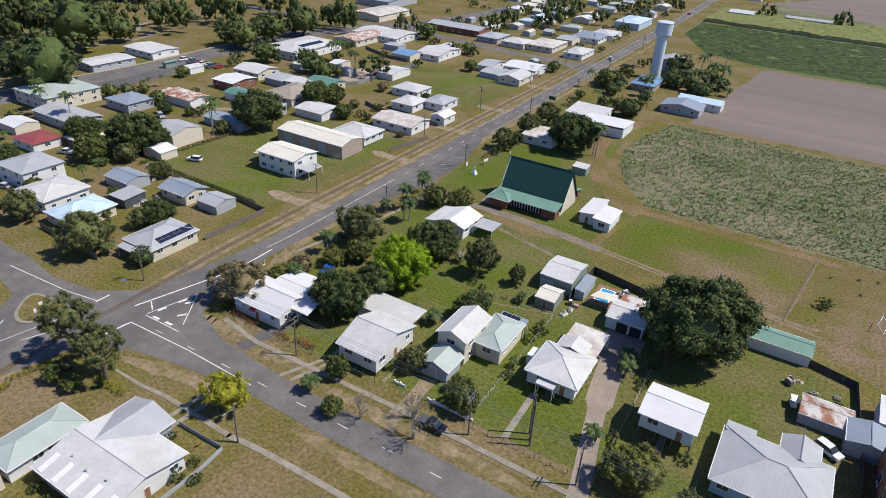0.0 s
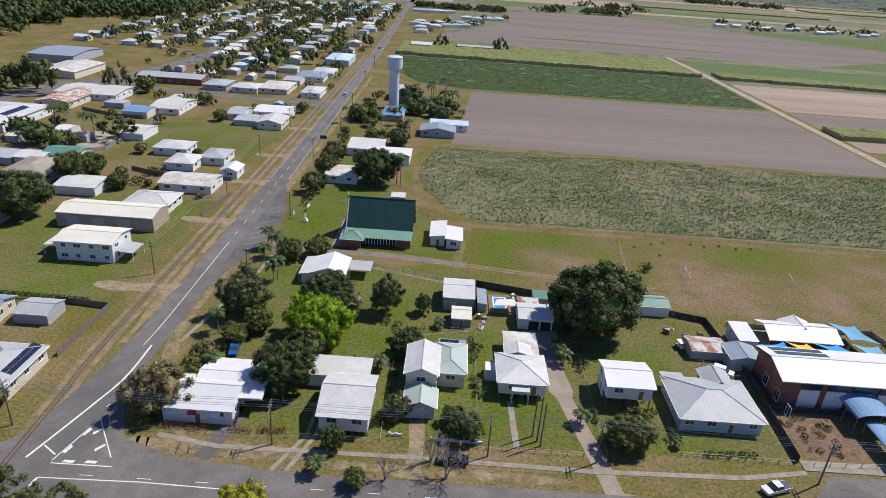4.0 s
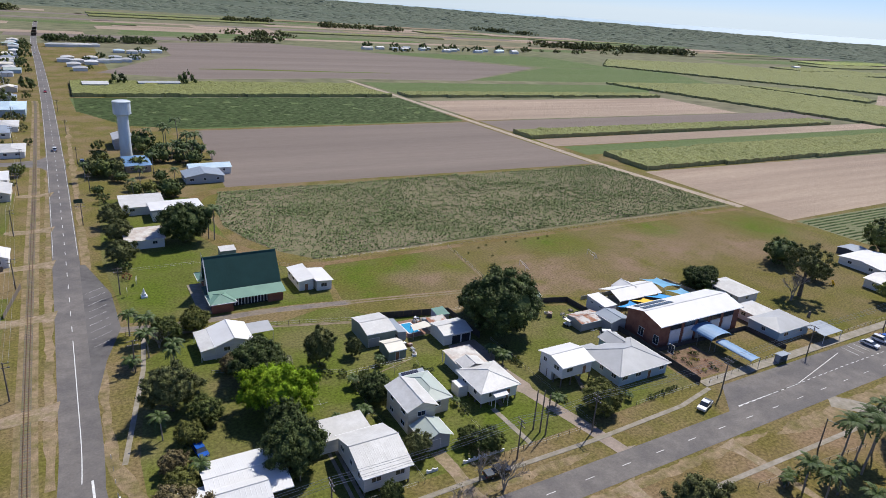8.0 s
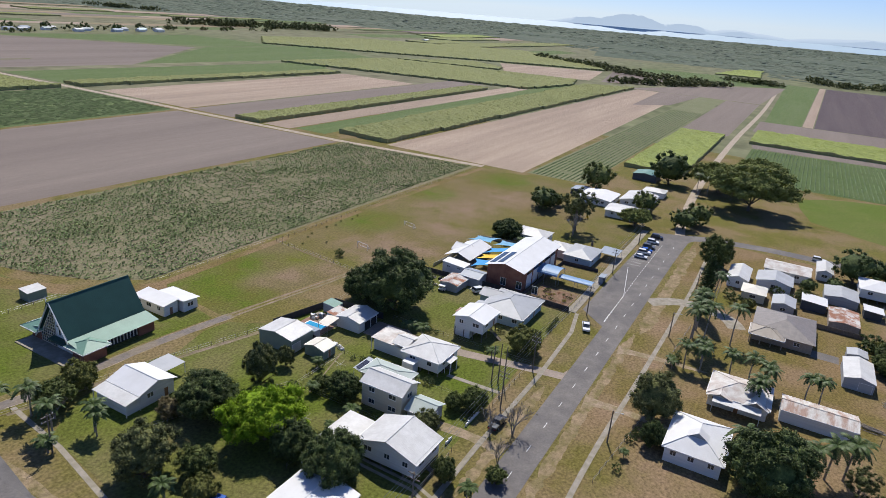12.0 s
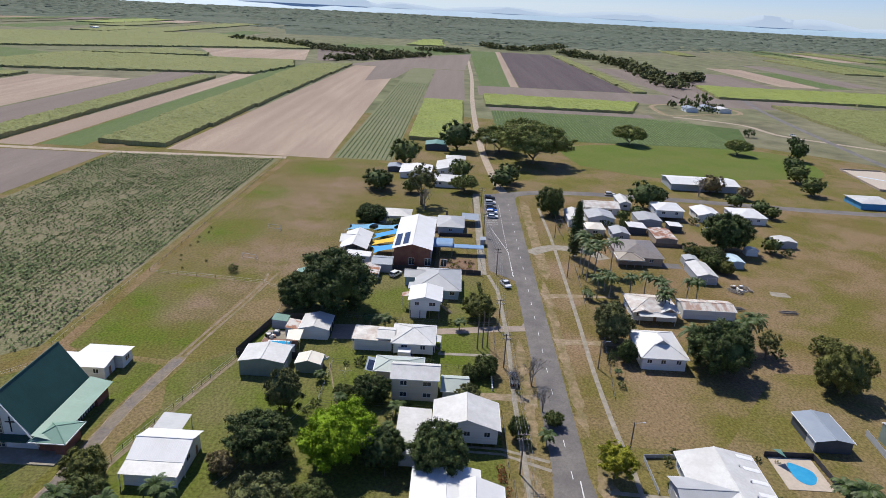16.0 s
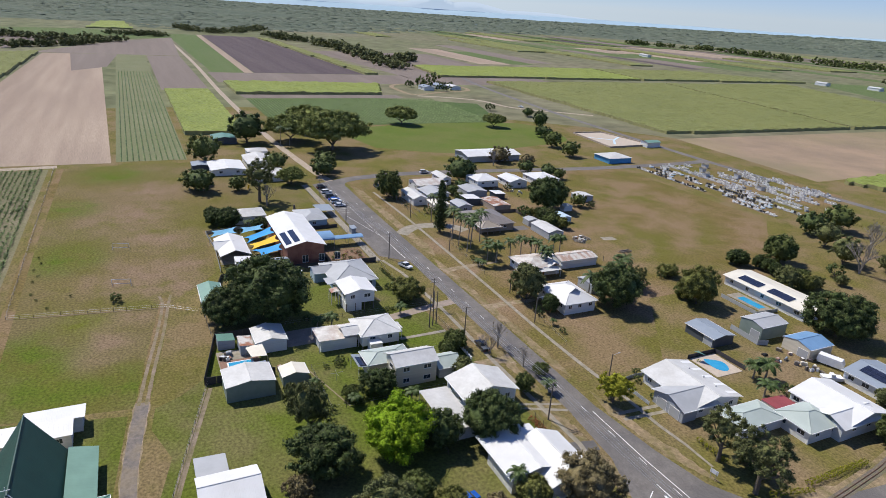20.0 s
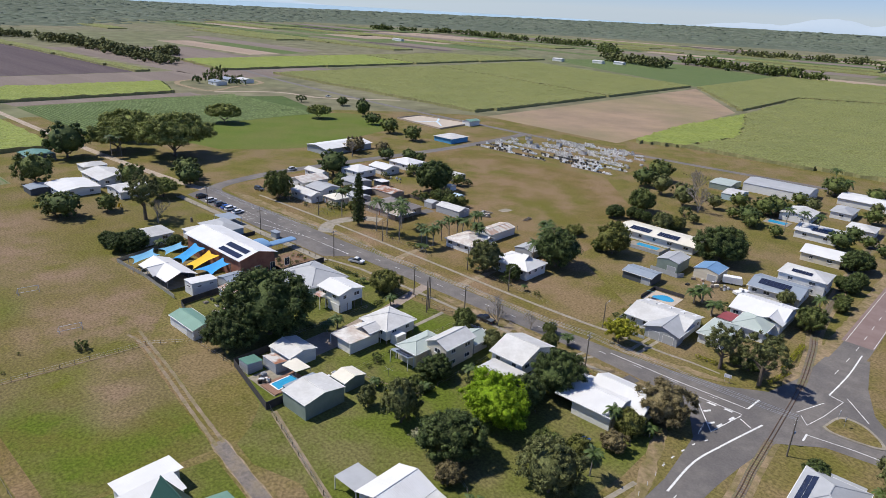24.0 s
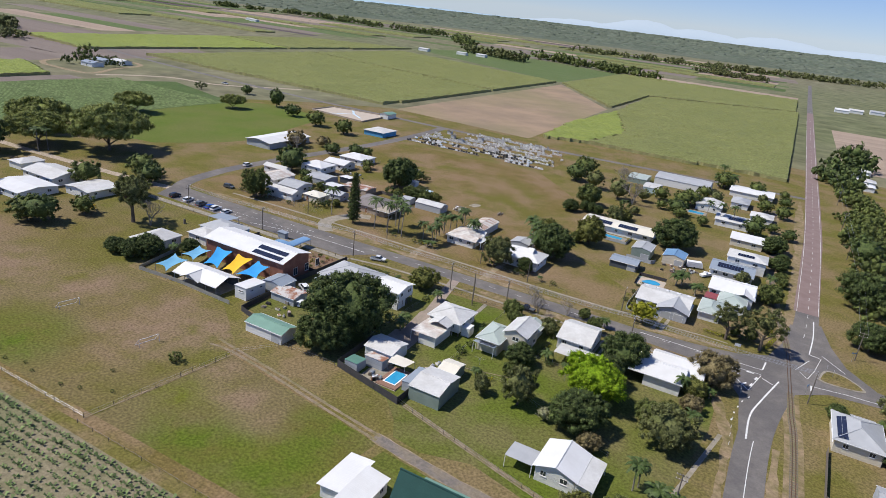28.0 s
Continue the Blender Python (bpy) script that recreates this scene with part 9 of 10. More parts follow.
def solid_fence(pts, h=1.7, m="fence_dark", label="dark solid paling fence", gap=2.4):
    x0, y0 = pts[0]
    e = thing("fence", x0, y0, 0, label, "fence")
    for a, b in zip(pts, pts[1:]):
        L = math.hypot(b[0] - a[0], b[1] - a[1])
        ang = math.degrees(math.atan2(b[1] - a[1], b[0] - a[0]))
        n = max(1, round(L / gap))
        w = L / n
        first = None
        for i in range(n):
            o = Geo().box(0.02, w - 0.02, -0.03, 0.03, 0.03, h).part("panel", M[m], e) if first is None else new("panel", first.data)
            first = first or o
            o.parent = e
            o.matrix_local = pose(a[0] + (b[0] - a[0]) * i / n - x0, a[1] + (b[1] - a[1]) * i / n - y0, 0, 0, 0, ang)
            p = Geo().box(-0.05, 0.05, -0.06, 0.06, 0, h + 0.06).part("post", M[m], e) if i == 0 else new("post", post_mesh)
            post_mesh = p.data
            p.parent = e
            p.matrix_local = o.matrix_local


wire_fence([(166, 176.8), (10.5, 176.6), (6.2, 140.6), (0.5, 132.5)], label="wire paddock fence round a playing field")
wire_fence([(-36, 178.6), (10, 178.2)], 0.9, 4.5, rails=1)
wire_fence([(-95, 149.5), (-71.4, 144.2), (-55, 139.8), (-37, 134.8), (-35.6, 134.2)], 1.2)
wire_fence([(-15.5, 131), (0.5, 131.5)], 1.2)
wire_fence([(-94, 190), (-58, 189), (-46, 178)], 1.1)
for line in ([(10.5, 176.6), (6.2, 140.6)], [(-95, 149.5), (-71.4, 144.2), (-55, 139.8), (-37, 134.8)], [(-53.5, 108), (-36.4, 112.8)]):
    ribbon("fence_footing", smooth_line(line, 10), 0.32, 0.05, M["dirt_track"], label="worn dirt strip under a wire fence", category="verge", thick=0.03)

solid_fence([(-36, 120), (-35.6, 135), (-16, 130.6), (-15.4, 115)], 1.9, label="dark solid fence round a pool yard")
solid_fence([(1, 129.5), (9, 127.6), (21, 124.2), (22.6, 100), (21.6, 75.8)], 1.6, label="black solid fence beside the school")
solid_fence([(26, 123.6), (46, 122.9), (62, 124), (66, 106)], 1.2, "steel", "grey steel school fence")
solid_fence([(22.4, 91), (57.5, 90.2), (58, 78)], 1.3, label="dark fence round the school garden")
solid_fence([(-121, 91.6), (-120.2, 111.2), (-133.4, 112.6)], 1.6, "timber", "dark weathered timber paling fence")
solid_fence([(-158, 72), (-132.8, 70.6)], 1.6, "timber", "weathered timber paling fence beside a house")
solid_fence([(-75.2, 46.6), (-65.2, 46.8), (-64.7, 42), (-65, 27)], 0.9, "w_grey", "low white and grey wall round a corner house")
solid_fence([(-186, 219.6), (-180, 228), (-180.4, 262.9), (-179.6, 275.3)], 1.6, "steel", "grey iron yard fence")
solid_fence([(-221, 286.6), (-200, 278), (-188, 277.4)], 1.6, "timber", "weathered timber paling fence")
solid_fence([(-120.5, 169.2), (-117.4, 188)], 1.5, "timber", "weathered timber paling fence beside the rail")
solid_fence([(-160, 207), (-150, 203), (-122, 202)], 1.6, "timber", "weathered timber back fence")
solid_fence([(-53.4, -2.4), (-63.0, -1.8), (-64.2, -4.4)], 1.5, "w_grey", "pale fibre fence round an iron shed")
solid_fence([(-36, -17.6), (-49.6, -17.4), (-50, -25.8)], 1.2, "w_grey", "low grey wall round a pool terrace")
solid_fence([(58.6, 13.2), (58.2, 0.6), (45.2, 0.4)], 1.5, "timber", "weathered timber paling fence between yards")
wire_fence([(60, 40.6), (88, 41.4)], 1.1, 2.4, "white wire front fence", "steel", 3)
wire_fence([(80, 30), (79.6, 12)], 1.2, 2.4)
wire_fence([(74.6, -6), (90, -6.4), (90.4, -30), (91, -48)], 1.2, 2.6)
solid_fence([(-62.4, 22.6), (-62.2, 13), (-71.6, 12.6)], 1.2, "fence_dark", "dark fence round a pool")
for pts in ([(-96, 72.3), (-74.8, 72.3)], [(-73, 73), (-55, 73.2)], [(-53.5, 73.4), (-53.5, 112)], [(-36.2, 73.6), (-36.2, 112)], [(-34.6, 73.6), (-14.6, 73.4)], [(-13.4, 73.2), (-13.4, 113)], [(0.4, 77), (0.4, 84)], [(0.4, 75.4), (20.6, 75.2)], [(-74.5, 95.5), (-53.5, 96)], [(-53.5, 112), (-36.2, 112)], [(-80, 124), (-53.5, 113)], [(24, 75), (56, 77)], [(80, 77.2), (118, 77.4)], [(-46, 48), (-12, 44)], [(2, 46), (34, 44)], [(60, 44), (110, 45)]):
    wire_fence(pts)
# white low walls
for x0, x1, yy in ((-44.5, -35.2, 74.9), (-52, -49.6, 75.4)):
    e = thing("garden_wall", x0, yy, 0, "low white masonry garden wall with caps", "garden wall")
    n = max(2, round((x1 - x0) / 1.2))
    for k in range(n):
        a = (x1 - x0) * k / n
        Geo().box(a + 0.15, a + (x1 - x0) / n - 0.15, -0.1, 0.1, 0, 0.55).part("panel", M["white_p"], e)
        Geo().box(a - 0.15, a + 0.15, -0.15, 0.15, 0, 0.8).part("pier", M["white_p"], e)

# ---- vehicles ----


def car(x, y, yaw, paint, label, kind="sedan", group=""):
    e = thing("car", x, y, 0.0, label, "car", group, yaw)
    L, W = (4.7, 1.85) if kind != "ute" else (5.3, 1.9)
    b = Geo()
    prof = {"sedan": [(-2.3, 0.45), (-2.32, 0.85), (-1.3, 0.98), (2.15, 0.95), (2.32, 0.6), (2.3, 0.4)], "suv": [(-2.3, 0.45), (-2.32, 1.0), (-1.2, 1.08), (2.2, 1.1), (2.32, 0.7), (2.3, 0.4)], "ute": [(-2.6, 0.5), (-2.65, 1.0), (-1.5, 1.1), (2.5, 1.05), (2.62, 0.75), (2.6, 0.45)]}[kind]
    b.prism([(px, -W / 2, pz) for px, pz in prof], (0, W, 0))
    body = b.part("body", M[paint], e)
    cab = {"sedan": (-1.3, -0.55, 1.25, 1.9, 0.97, 1.45), "suv": (-1.2, -0.5, 1.95, 2.2, 1.08, 1.75), "ute": (-1.5, -0.75, 0.55, 0.75, 1.08, 1.75)}[kind]
    x0, x1, x2, x3, z0, z1 = cab
    i = 0.16
    g = Geo()
    lo = [(x0, -W / 2 + .05, z0), (x3, -W / 2 + .05, z0), (x3, W / 2 - .05, z0), (x0, W / 2 - .05, z0)]
    hi = [(x1, -W / 2 + i, z1), (x2, -W / 2 + i, z1), (x2, W / 2 - i, z1), (x1, W / 2 - i, z1)]
    g.v = lo + hi
    g.f = [(0, 1, 5, 4), (1, 2, 6, 5), (2, 3, 7, 6), (3, 0, 4, 7)]
    g.part("window", M["glass"], e)
    Geo().prism([(p[0], p[1], p[2]) for p in hi], (0, 0, 0.06)).part("cabin_roof", M[paint], e)
    if kind == "ute":
        Geo().box(0.85, 2.5, -W / 2 + .08, W / 2 - .08, 1.06, 1.1).part("tray_cover", M["car_grey"], e)
    for wx in (-1.45, 1.4):
        for wy in (-W / 2 + 0.1, W / 2 - 0.1):
            w = Geo().tube((wx, wy - 0.11, 0.34), (wx, wy + 0.11, 0.34), 0.34, n=14).part("wheel", M["tyre"], e)
            Geo().tube((wx, wy - 0.12, 0.34), (wx, wy + 0.12, 0.34), 0.2, n=10).part("rim", M["steel"], w)
    for wy in (-0.65, 0.65):
        Geo().box(prof[0][0] - 0.03, prof[0][0] + 0.02, wy - 0.2, wy + 0.2, 0.65, 0.82).part("headlight", M["white_p"], e)
        Geo().box(prof[-1][0] - 0.02, prof[-1][0] + 0.04, wy - 0.18, wy + 0.18, 0.6, 0.78).part("tail_light", M["red"], e)
    return e


car(14.3, 68.4, 20, "car_white", "white utility parked on the verge", "ute")
car(-40.5, 69.8, 178, "car_black", "black utility parked on the grass verge", "ute")
car(-87.2, 98, 100, "car_blue", "bright blue sedan on grass under trees")
car(-80.5, 77.5, 92, "car_black", "black car under a carport", "suv")
for k, (x, c, kd) in enumerate(((83, "car_white", "sedan"), (88.4, "car_white", "suv"), (96, "car_grey", "suv"), (103, "car_white", "suv"), (110.5, "car_black", "suv"), (86, "car_blue", "sedan"))):
    car(x if k < 5 else 91.4, 69.6, 92 + 3 * (k % 2), c, "white car parked outside the school" if c == "car_white" else "dark car parked outside the school", kd, "parked cars")
car(-163.9, 124.5, 20, "car_white", "white four-wheel drive on a lawn", "suv")
car(-198.9, 104.2, 200, "car_white", "white utility beside a shed", "ute")
car(-188.3, 79.4, 15, "car_silver", "silver car beside a house")
car(-206.4, 145, 160, "car_silver", "silver van near garden trees", "suv")
car(127.7, 12.4, 90, "car_white", "white car on the bend of a street", "suv")
car(106.5, 45, 5, "car_grey", "dark car parked on grass", "suv")
car(-107.8, 360, 272, "car_white", "white car at an intersection", "suv")
car(-112, 560, 91, "car_red", "red car on the highway")
car(-122, 860, 91, "car_white", "white car on the highway")
car(-97, 330, 92, "car_white", "white van parked on the roadside", "suv")
car(17.5, 102.5, 150, "car_white", "white car beside a school shed", "suv")
car(-232, 300, 20, "car_white", "white car near the shops")
car(330, -169, 10, "car_white", "white utility at a farmyard", "ute")
for k in range(8):
    car(-268 + 3.2 * k, 205 + 2 * (k % 2), 95, ("car_white", "car_silver", "car_grey", "car_red")[k % 4], "car parked in the town square", "sedan" if k % 2 else "suv", "parked cars")
e = thing("caravan", -77.5, -11, 0, "white caravan parked behind a shed", "caravan", rot=20)
Geo().prism([(-3, -1.1, 0.5), (-3.1, -1.1, 1.4), (-2.5, -1.1, 2.6), (2.9, -1.1, 2.6), (3.1, -1.1, 1.2), (2.8, -1.1, 0.5)], (0, 2.2, 0)).part("body", M["white_p"], e)
Geo().box(-1.5, 1.2, -1.13, -1.1, 1.4, 2.0).part("window", M["glass"], e)
for wy in (-1.0, 1.0):
    Geo().tube((0, wy - .1, 0.35), (0, wy + .1, 0.35), 0.35, n=12).part("wheel", M["tyre"], e)
e = thing("motor_boat", -82.5, -4.5, 0, "small white boat on a trailer in a yard", "boat", rot=60)
Geo().prism([(-2.6, -0.9, 0.9), (-2.0, -0.95, 0.45), (2.4, -0.95, 0.45), (2.5, -1.0, 1.15), (-2.4, -1.0, 1.25)], (0, 1.9, 0)).part("hull", M["white_p"], e)
Geo().box(-0.4, 0.5, -0.7, 0.7, 1.2, 1.9).part("cabin", M["white_p"], e)
Geo().box(-2.9, 2.3, -0.6, 0.6, 0.28, 0.42).part("trailer", M["steel"], e)
for wy in (-0.9, 0.9):
    Geo().tube((0.6, wy - .1, 0.3), (0.6, wy + .1, 0.3), 0.3, n=12).part("wheel", M["tyre"], e)
e = thing("ride_on_mower", 11.1, 111.9, 0, "white ride-on mower parked on grass", "mower", rot=100)
Geo().prism([(-1, -0.5, 0.3), (-1, -0.5, 0.9), (0.1, -0.5, 0.95), (0.2, -0.5, 0.6), (1, -0.5, 0.6), (1, -0.5, 0.3)], (0, 1.0, 0)).part("body", M["white_p"], e)
Geo().box(-1.0, 1.1, -0.6, 0.6, 1.7, 1.76).part("canopy", M["white_p"], e)
for px in (-0.7, 0.8):
    for py in (-0.5, 0.5):
        Geo().tube((px, py, 0.6), (px, py, 1.7), 0.03).part("canopy_post", M["steel"], e)
        Geo().tube((px, py - .1, 0.28), (px, py + .1, 0.28), 0.28, n=10).part("wheel", M["tyre"], e)

# ---- pools, goals, signs, small things ----
e = thing("swimming_pool", -67.2, 17.6, 0, "kidney-shaped blue backyard pool in pale paving", "swimming pool")
Geo().box(-4.6, 4.6, -4, 4.4, 0, 0.1).part("paving", M["poolpave"], e)
ring = [(3.0 * math.cos(a) * (1 + 0.18 * math.sin(2 * a)), 2.2 * math.sin(a) + 0.4 * math.cos(2 * a), 0.1) for a in [2 * math.pi * k / 24 for k in range(24)]]
Geo().prism(ring, (0, 0, 0.02)).part("water_surface", M["water"], e)
Geo().prism([(1.5, 2.6, 2.4), (4.2, 2.4, 2.2), (3.8, 4.3, 2.6)], (0, 0, 0.03)).part("shade_sail", M["r_green"], e, "green shade sail")
e = thing("swimming_pool", -42, -23.4, 0, "long pale blue pool beside a low house", "swimming pool")
Geo().box(-6.5, 6.5, -2.6, 2.6, 0, 0.1).part("paving", M["concrete"], e)
Geo().box(-4.6, 3.6, -1.5, 1.5, 0.1, 0.12).part("water_surface", M["water"], e)
e = thing("swimming_pool", -66, -98, 0, "turquoise backyard pool near palms", "swimming pool")
Geo().box(-5, 5, -4, 4, 0, 0.1).part("paving", M["concrete"], e)
Geo().box(-3.6, 3.6, -2, 2, 0.1, 0.12).part("water_surface", M["water"], e)
e = thing("swimming_complex", 190, -155, 0, "wide pale concrete apron of the public pool", "pool complex")
Geo().prism([(24, 13, 0), (-24, 18, 0), (-22, -19, 0), (24, -11, 0)], (0, 0, 0.35)).part("apron", M["poolpave"], e)
for (ax, ay), (bx, by) in (((8.8, 11.7), (-2.5, -2)), ((8.5, -16.3), (-2.5, -2)), ((-15.5, 7.7), (-2.5, -2))):
    d = Vector((by - ay, ax - bx)).normalized() * 0.8
    Geo().prism([(ax - d.x, ay - d.y, 0.35), (bx - d.x, by - d.y, 0.35), (bx + d.x, by + d.y, 0.35), (ax + d.x, ay + d.y, 0.35)], (0, 0, 0.012 + 0.004 * (ax > 8.6) + 0.004 * (ay < 0))).part("painted_channel", M["r_lblue"], e, "pale blue painted channel")
for (ax, ay), (bx, by) in (((24, 13), (-24, 18)), ((-24, 18), (-22, -19)), ((-22, -19), (24, -11)), ((24, -11), (24, 13))):
    d = Vector((by - ay, ax - bx)).normalized() * 0.35
    Geo().prism([(ax, ay, 0), (bx, by, 0), (bx + d.x, by + d.y, 0), (ax + d.x, ay + d.y, 0)], (0, 0, 1.1)).part("boundary_wall", M["w_tan"], e, "low brown wall")
for gx in (24.2, 54.1):
    e = thing("football_goal", gx, 150.6, 0, "white metal football goal on worn grass", "goal", "football goals")
    for px in (-2.4, 2.4):
        Geo().tube((px * 0.2, px, 0), (px * 0.2, px, 2.0), 0.06).part("post", M["white_p"], e)
        Geo().tube((px * 0.2, px, 2.0), (1.6 + px * 0.2, px, 0.05), 0.05).part("stay", M["white_p"], e)
    Geo().tube((-0.48, -2.4, 2.0), (0.48, 2.4, 2.0), 0.06).part("crossbar", M["white_p"], e)
    Geo().tube((1.12, -2.4, 0.05), (2.08, 2.4, 0.05), 0.05).part("base_bar", M["white_p"], e)


def sign(x, y, h, w, hh, m, label, yaw=0, posts=1):
    e = thing("road_sign", x, y, 0, label, "sign", rot=yaw)
    for k in range(posts):
        px = 0 if posts == 1 else (-w / 3 if k == 0 else w / 3)
        Geo().tube((px, 0, 0), (px, 0, h), 0.04).part("post", M["steel"], e)
    Geo().box(-w / 2, w / 2, -0.05, -0.01, h - hh, h).part("plate", M[m], e)
    return e


sign(-98.6, 52.2, 2.2, 1.6, 0.9, "white_p", "pale road sign on the corner verge", 10, 2)
sign(-123, 52, 2.6, 0.7, 0.7, "white_p", "white traffic sign on an island", 80)
sign(-121.5, 50, 2.6, 0.5, 0.9, "white_p", "white arrow sign on a traffic island", 80)
sign(-128.5, 36, 3.0, 1.4, 0.35, "r_blue", "blue street name sign", 30)
sign(-116.6, 66.5, 3.0, 1.0, 0.5, "r_blue", "blue railway crossing sign", 60)
sign(-101, 262, 2.6, 3.0, 1.6, "r_church", "large green highway direction sign", 0, 2)
sign(-89.5, 180, 2.2, 2.2, 1.0, "white_p", "white church notice board", 80, 2)
sign(-92.5, 172.5, 2.6, 0.7, 1.4, "white_p", "narrow white church sign", 80)
sign(8, 44, 1.6, 1.6, 1.0, "white_p", "white sign on the verge", 30, 2)
for k in range(8):
    e = thing("guide_post", -101.2 - 0.1 * k, 92 + 1.8 * k * 2 if k < 4 else 70 + k, 0, "small white roadside guide post", "guide post", "guide posts")
    Geo().box(-0.05, 0.05, -0.03, 0.03, 0, 0.9).part("stake", M["white_p"], e)
# clothes line, yard clutter, bins
for x, y in ((13.5, 104), (-43, 108), (-63, 101)):
    e = thing("clothes_line", x, y, 0, "rotary clothes line on a lawn", "clothes line")
    Geo().tube((0, 0, 0), (0, 0, 2.1), 0.04).part("mast", M["steel"], e)
    for k in range(4):
        a = math.pi * k / 2
        Geo().tube((0, 0, 1.9), (1.5 * math.cos(a), 1.5 * math.sin(a), 2.1), 0.025).part("arm", M["steel"], e)
yr = random.Random(17)
CLUT = ("white_p", "steel", "r_blueg", "timber", "timber", "r_rust", "tyre", "r_cream", "bark_pale")
for cx, cy, sx, sy, n in ((-25.6, 129.2, 1.8, 1.2, 12), (-34, 116, 2, 3, 5), (14, 116, 5, 4, 8), (-164, 108, 6, 6, 14), (-150, 96, 6, 4, 10), (-72, -2, 8, 5, 12), (84, -12, 6, 6, 8), (21, -6, 2.5, 2.5, 12), (-78, -4, 5, 5, 6), (-200, 122, 10, 8, 12)):
    for k in range(n):
        w, d, h = yr.uniform(0.4, 1.6), yr.uniform(0.4, 1.2), yr.uniform(0.3, 1.1)
        e = thing("yard_item", cx + yr.uniform(-sx, sx), cy + yr.uniform(-sy, sy), 0.0, "stacked oddments lying in a backyard", "clutter", "yard oddments", yr.uniform(0, 180))
        mm = M[yr.choice(CLUT)]
        Geo().prism([(-w / 2, -d / 2, 0), (-w / 2, d / 2, 0), (w / 2, d / 2, 0), (w / 2, -d / 2, 0)], (0.05, 0.03, h)).part("crate", mm, e)
        Geo().box(-w * 0.35, w * 0.4, -d * 0.3, d * 0.42, h, h + 0.12).part("cover", M[yr.choice(CLUT)], e)
e = thing("play_tower", 116, 100, 0, "yellow plastic children's play frame", "play frame")
Geo().tube((-0.6, -0.6, 0), (0, 0, 2), 0.07).tube((0.6, -0.6, 0), (0, 0, 2), 0.07).tube((0, 0.8, 0), (0, 0, 2), 0.07).part("legs_frame", M["yellow"], e)
Geo().prism([(0, 0, 1.9), (0.5, 0, 1.9), (1.9, 0, 0.1), (1.5, 0, 0.1)], (0, 0.6, 0)).part("slide", M["yellow"], e)
e = thing("tree_stump", 84, 88, 0, "dark carved timber stump on grass", "stump")
Geo().tube((0, 0, 0), (0.1, 0, 1.7), 0.5, 0.35, 9).part("stump_body", M["timber"], e)
sheet("concrete_pad", [(17.4, -20.6), (20.6, -20.2), (21.4, -15.4), (18.2, -14.6), (17.2, -17.4)], 0.03, M["concrete"], "cracked pale concrete pad in the grass", "pad")
sheet("paved_yard", [(36.8, 6.9), (41.4, 6.9), (41.6, 13.6), (37, 13.6)], 0.03, M["asphalt_old"], "grey paved yard between house and shed", "yard")
# log piles on the open grass
for lx, ly, rz in ((22, -8, 10), (6.1, 1.1, 80), (5.4, -13.9, 95), (19, -3.6, 40)):
    e = thing("log_pile", lx, ly, 0, "pile of grey cut branches on grass", "log pile", rot=rz)
    for k in range(12):
        y, z = yr.uniform(-1, 1), 0.15 + 0.2 * (k % 3)
        Geo().tube((yr.uniform(-3, -1), y, z), (yr.uniform(1, 3), y + yr.uniform(-.5, .5), z + 0.1), 0.1, 0.07, 6).part("log", M["bark_pale"], e)

# ---- cemetery ----
cem = [(116, -113), (120, -156), (86, -179), (40, -187), (20, -150), (20, -113)]
gr = random.Random(31)
sheet("cemetery_ground", cem, 0.02, M["grass_dry"], "mown grass between rows of graves", "ground")
made, count = [], 0
rest = Geo()
GRAVE = (("stone", "stone"), ("white_p", "white_p"), ("concrete", "white_p"), ("stone", "dark"), ("w_dark_and_shade", "dark"), ("r_lblue", "white_p"), ("white_p", "stone"), ("concrete", "dark"))
for j in range(14):
    y = -115.5 - 4.7 * j - (3 if j > 6 else 0)
    for i in range(54):
        x = 21.5 + 1.75 * i + gr.uniform(-.12, .12)
        if not inside((x, y), cem) or noise.noise((x * 0.045, j * 1.7, 2)) < (0.02 if j > 7 else -0.12) or gr.random() < 0.12:
            continue
        if len(made) < 8:
            e = thing("grave", x, y, 0, "low pale stone grave with headstone", "grave", "cemetery graves")
            w, L = gr.uniform(1.1, 1.4), gr.uniform(2.1, 2.5)
            h = gr.uniform(0.25, 0.6)
            ma, mb = GRAVE[len(made)]
            Geo().box(-w / 2, w / 2, -L / 2, L / 2, 0, h).part("slab", M[ma], e)
            Geo().box(-w / 2 - 0.1, w / 2 + 0.1, -L / 2 - 0.1, L / 2 + 0.1, 0, h * 0.5).part("kerb", M["concrete"], e)
            Geo().box(-w / 2, w / 2, L / 2 - 0.3, L / 2 - 0.05, h, h + gr.uniform(0.6, 1.2)).part("headstone", M[mb], e)
            made.append(e)
        elif count < 150:
            copy_thing(made[gr.randrange(8)], pose(x, y + gr.uniform(-.2, .2), 0, 0, 0, gr.uniform(-4, 4)))
        else:
            h = gr.uniform(0.3, 0.8)
            rest.box(x - .6, x + .6, y - 1.1, y + 1.1, 0, h).box(x - .55, x + .55, y + .8, y + 1.05, h, h + gr.uniform(0.5, 1.3))
        count += 1
if rest.v:
    tagged(rest.part("graves", M["stone"]), "farther rows of pale stone graves", "graves", kind="stuff")
for x, y in ((100, -150), (84, -160), (108, -160), (90, -142), (60, -150)):
    e = thing("tomb", x, y, 0, "large grey stone family tomb with roof", "tomb", "cemetery tombs")
    Geo().box(-1.4, 1.4, -1.4, 1.4, 0, 2.2).part("chamber", M["stone"], e)
    Geo().prism([(-1.7, -1.7, 2.2), (1.7, -1.7, 2.2), (0, -1.7, 3.0)], (0, 3.4, 0)).part("roof", M["concrete"], e)

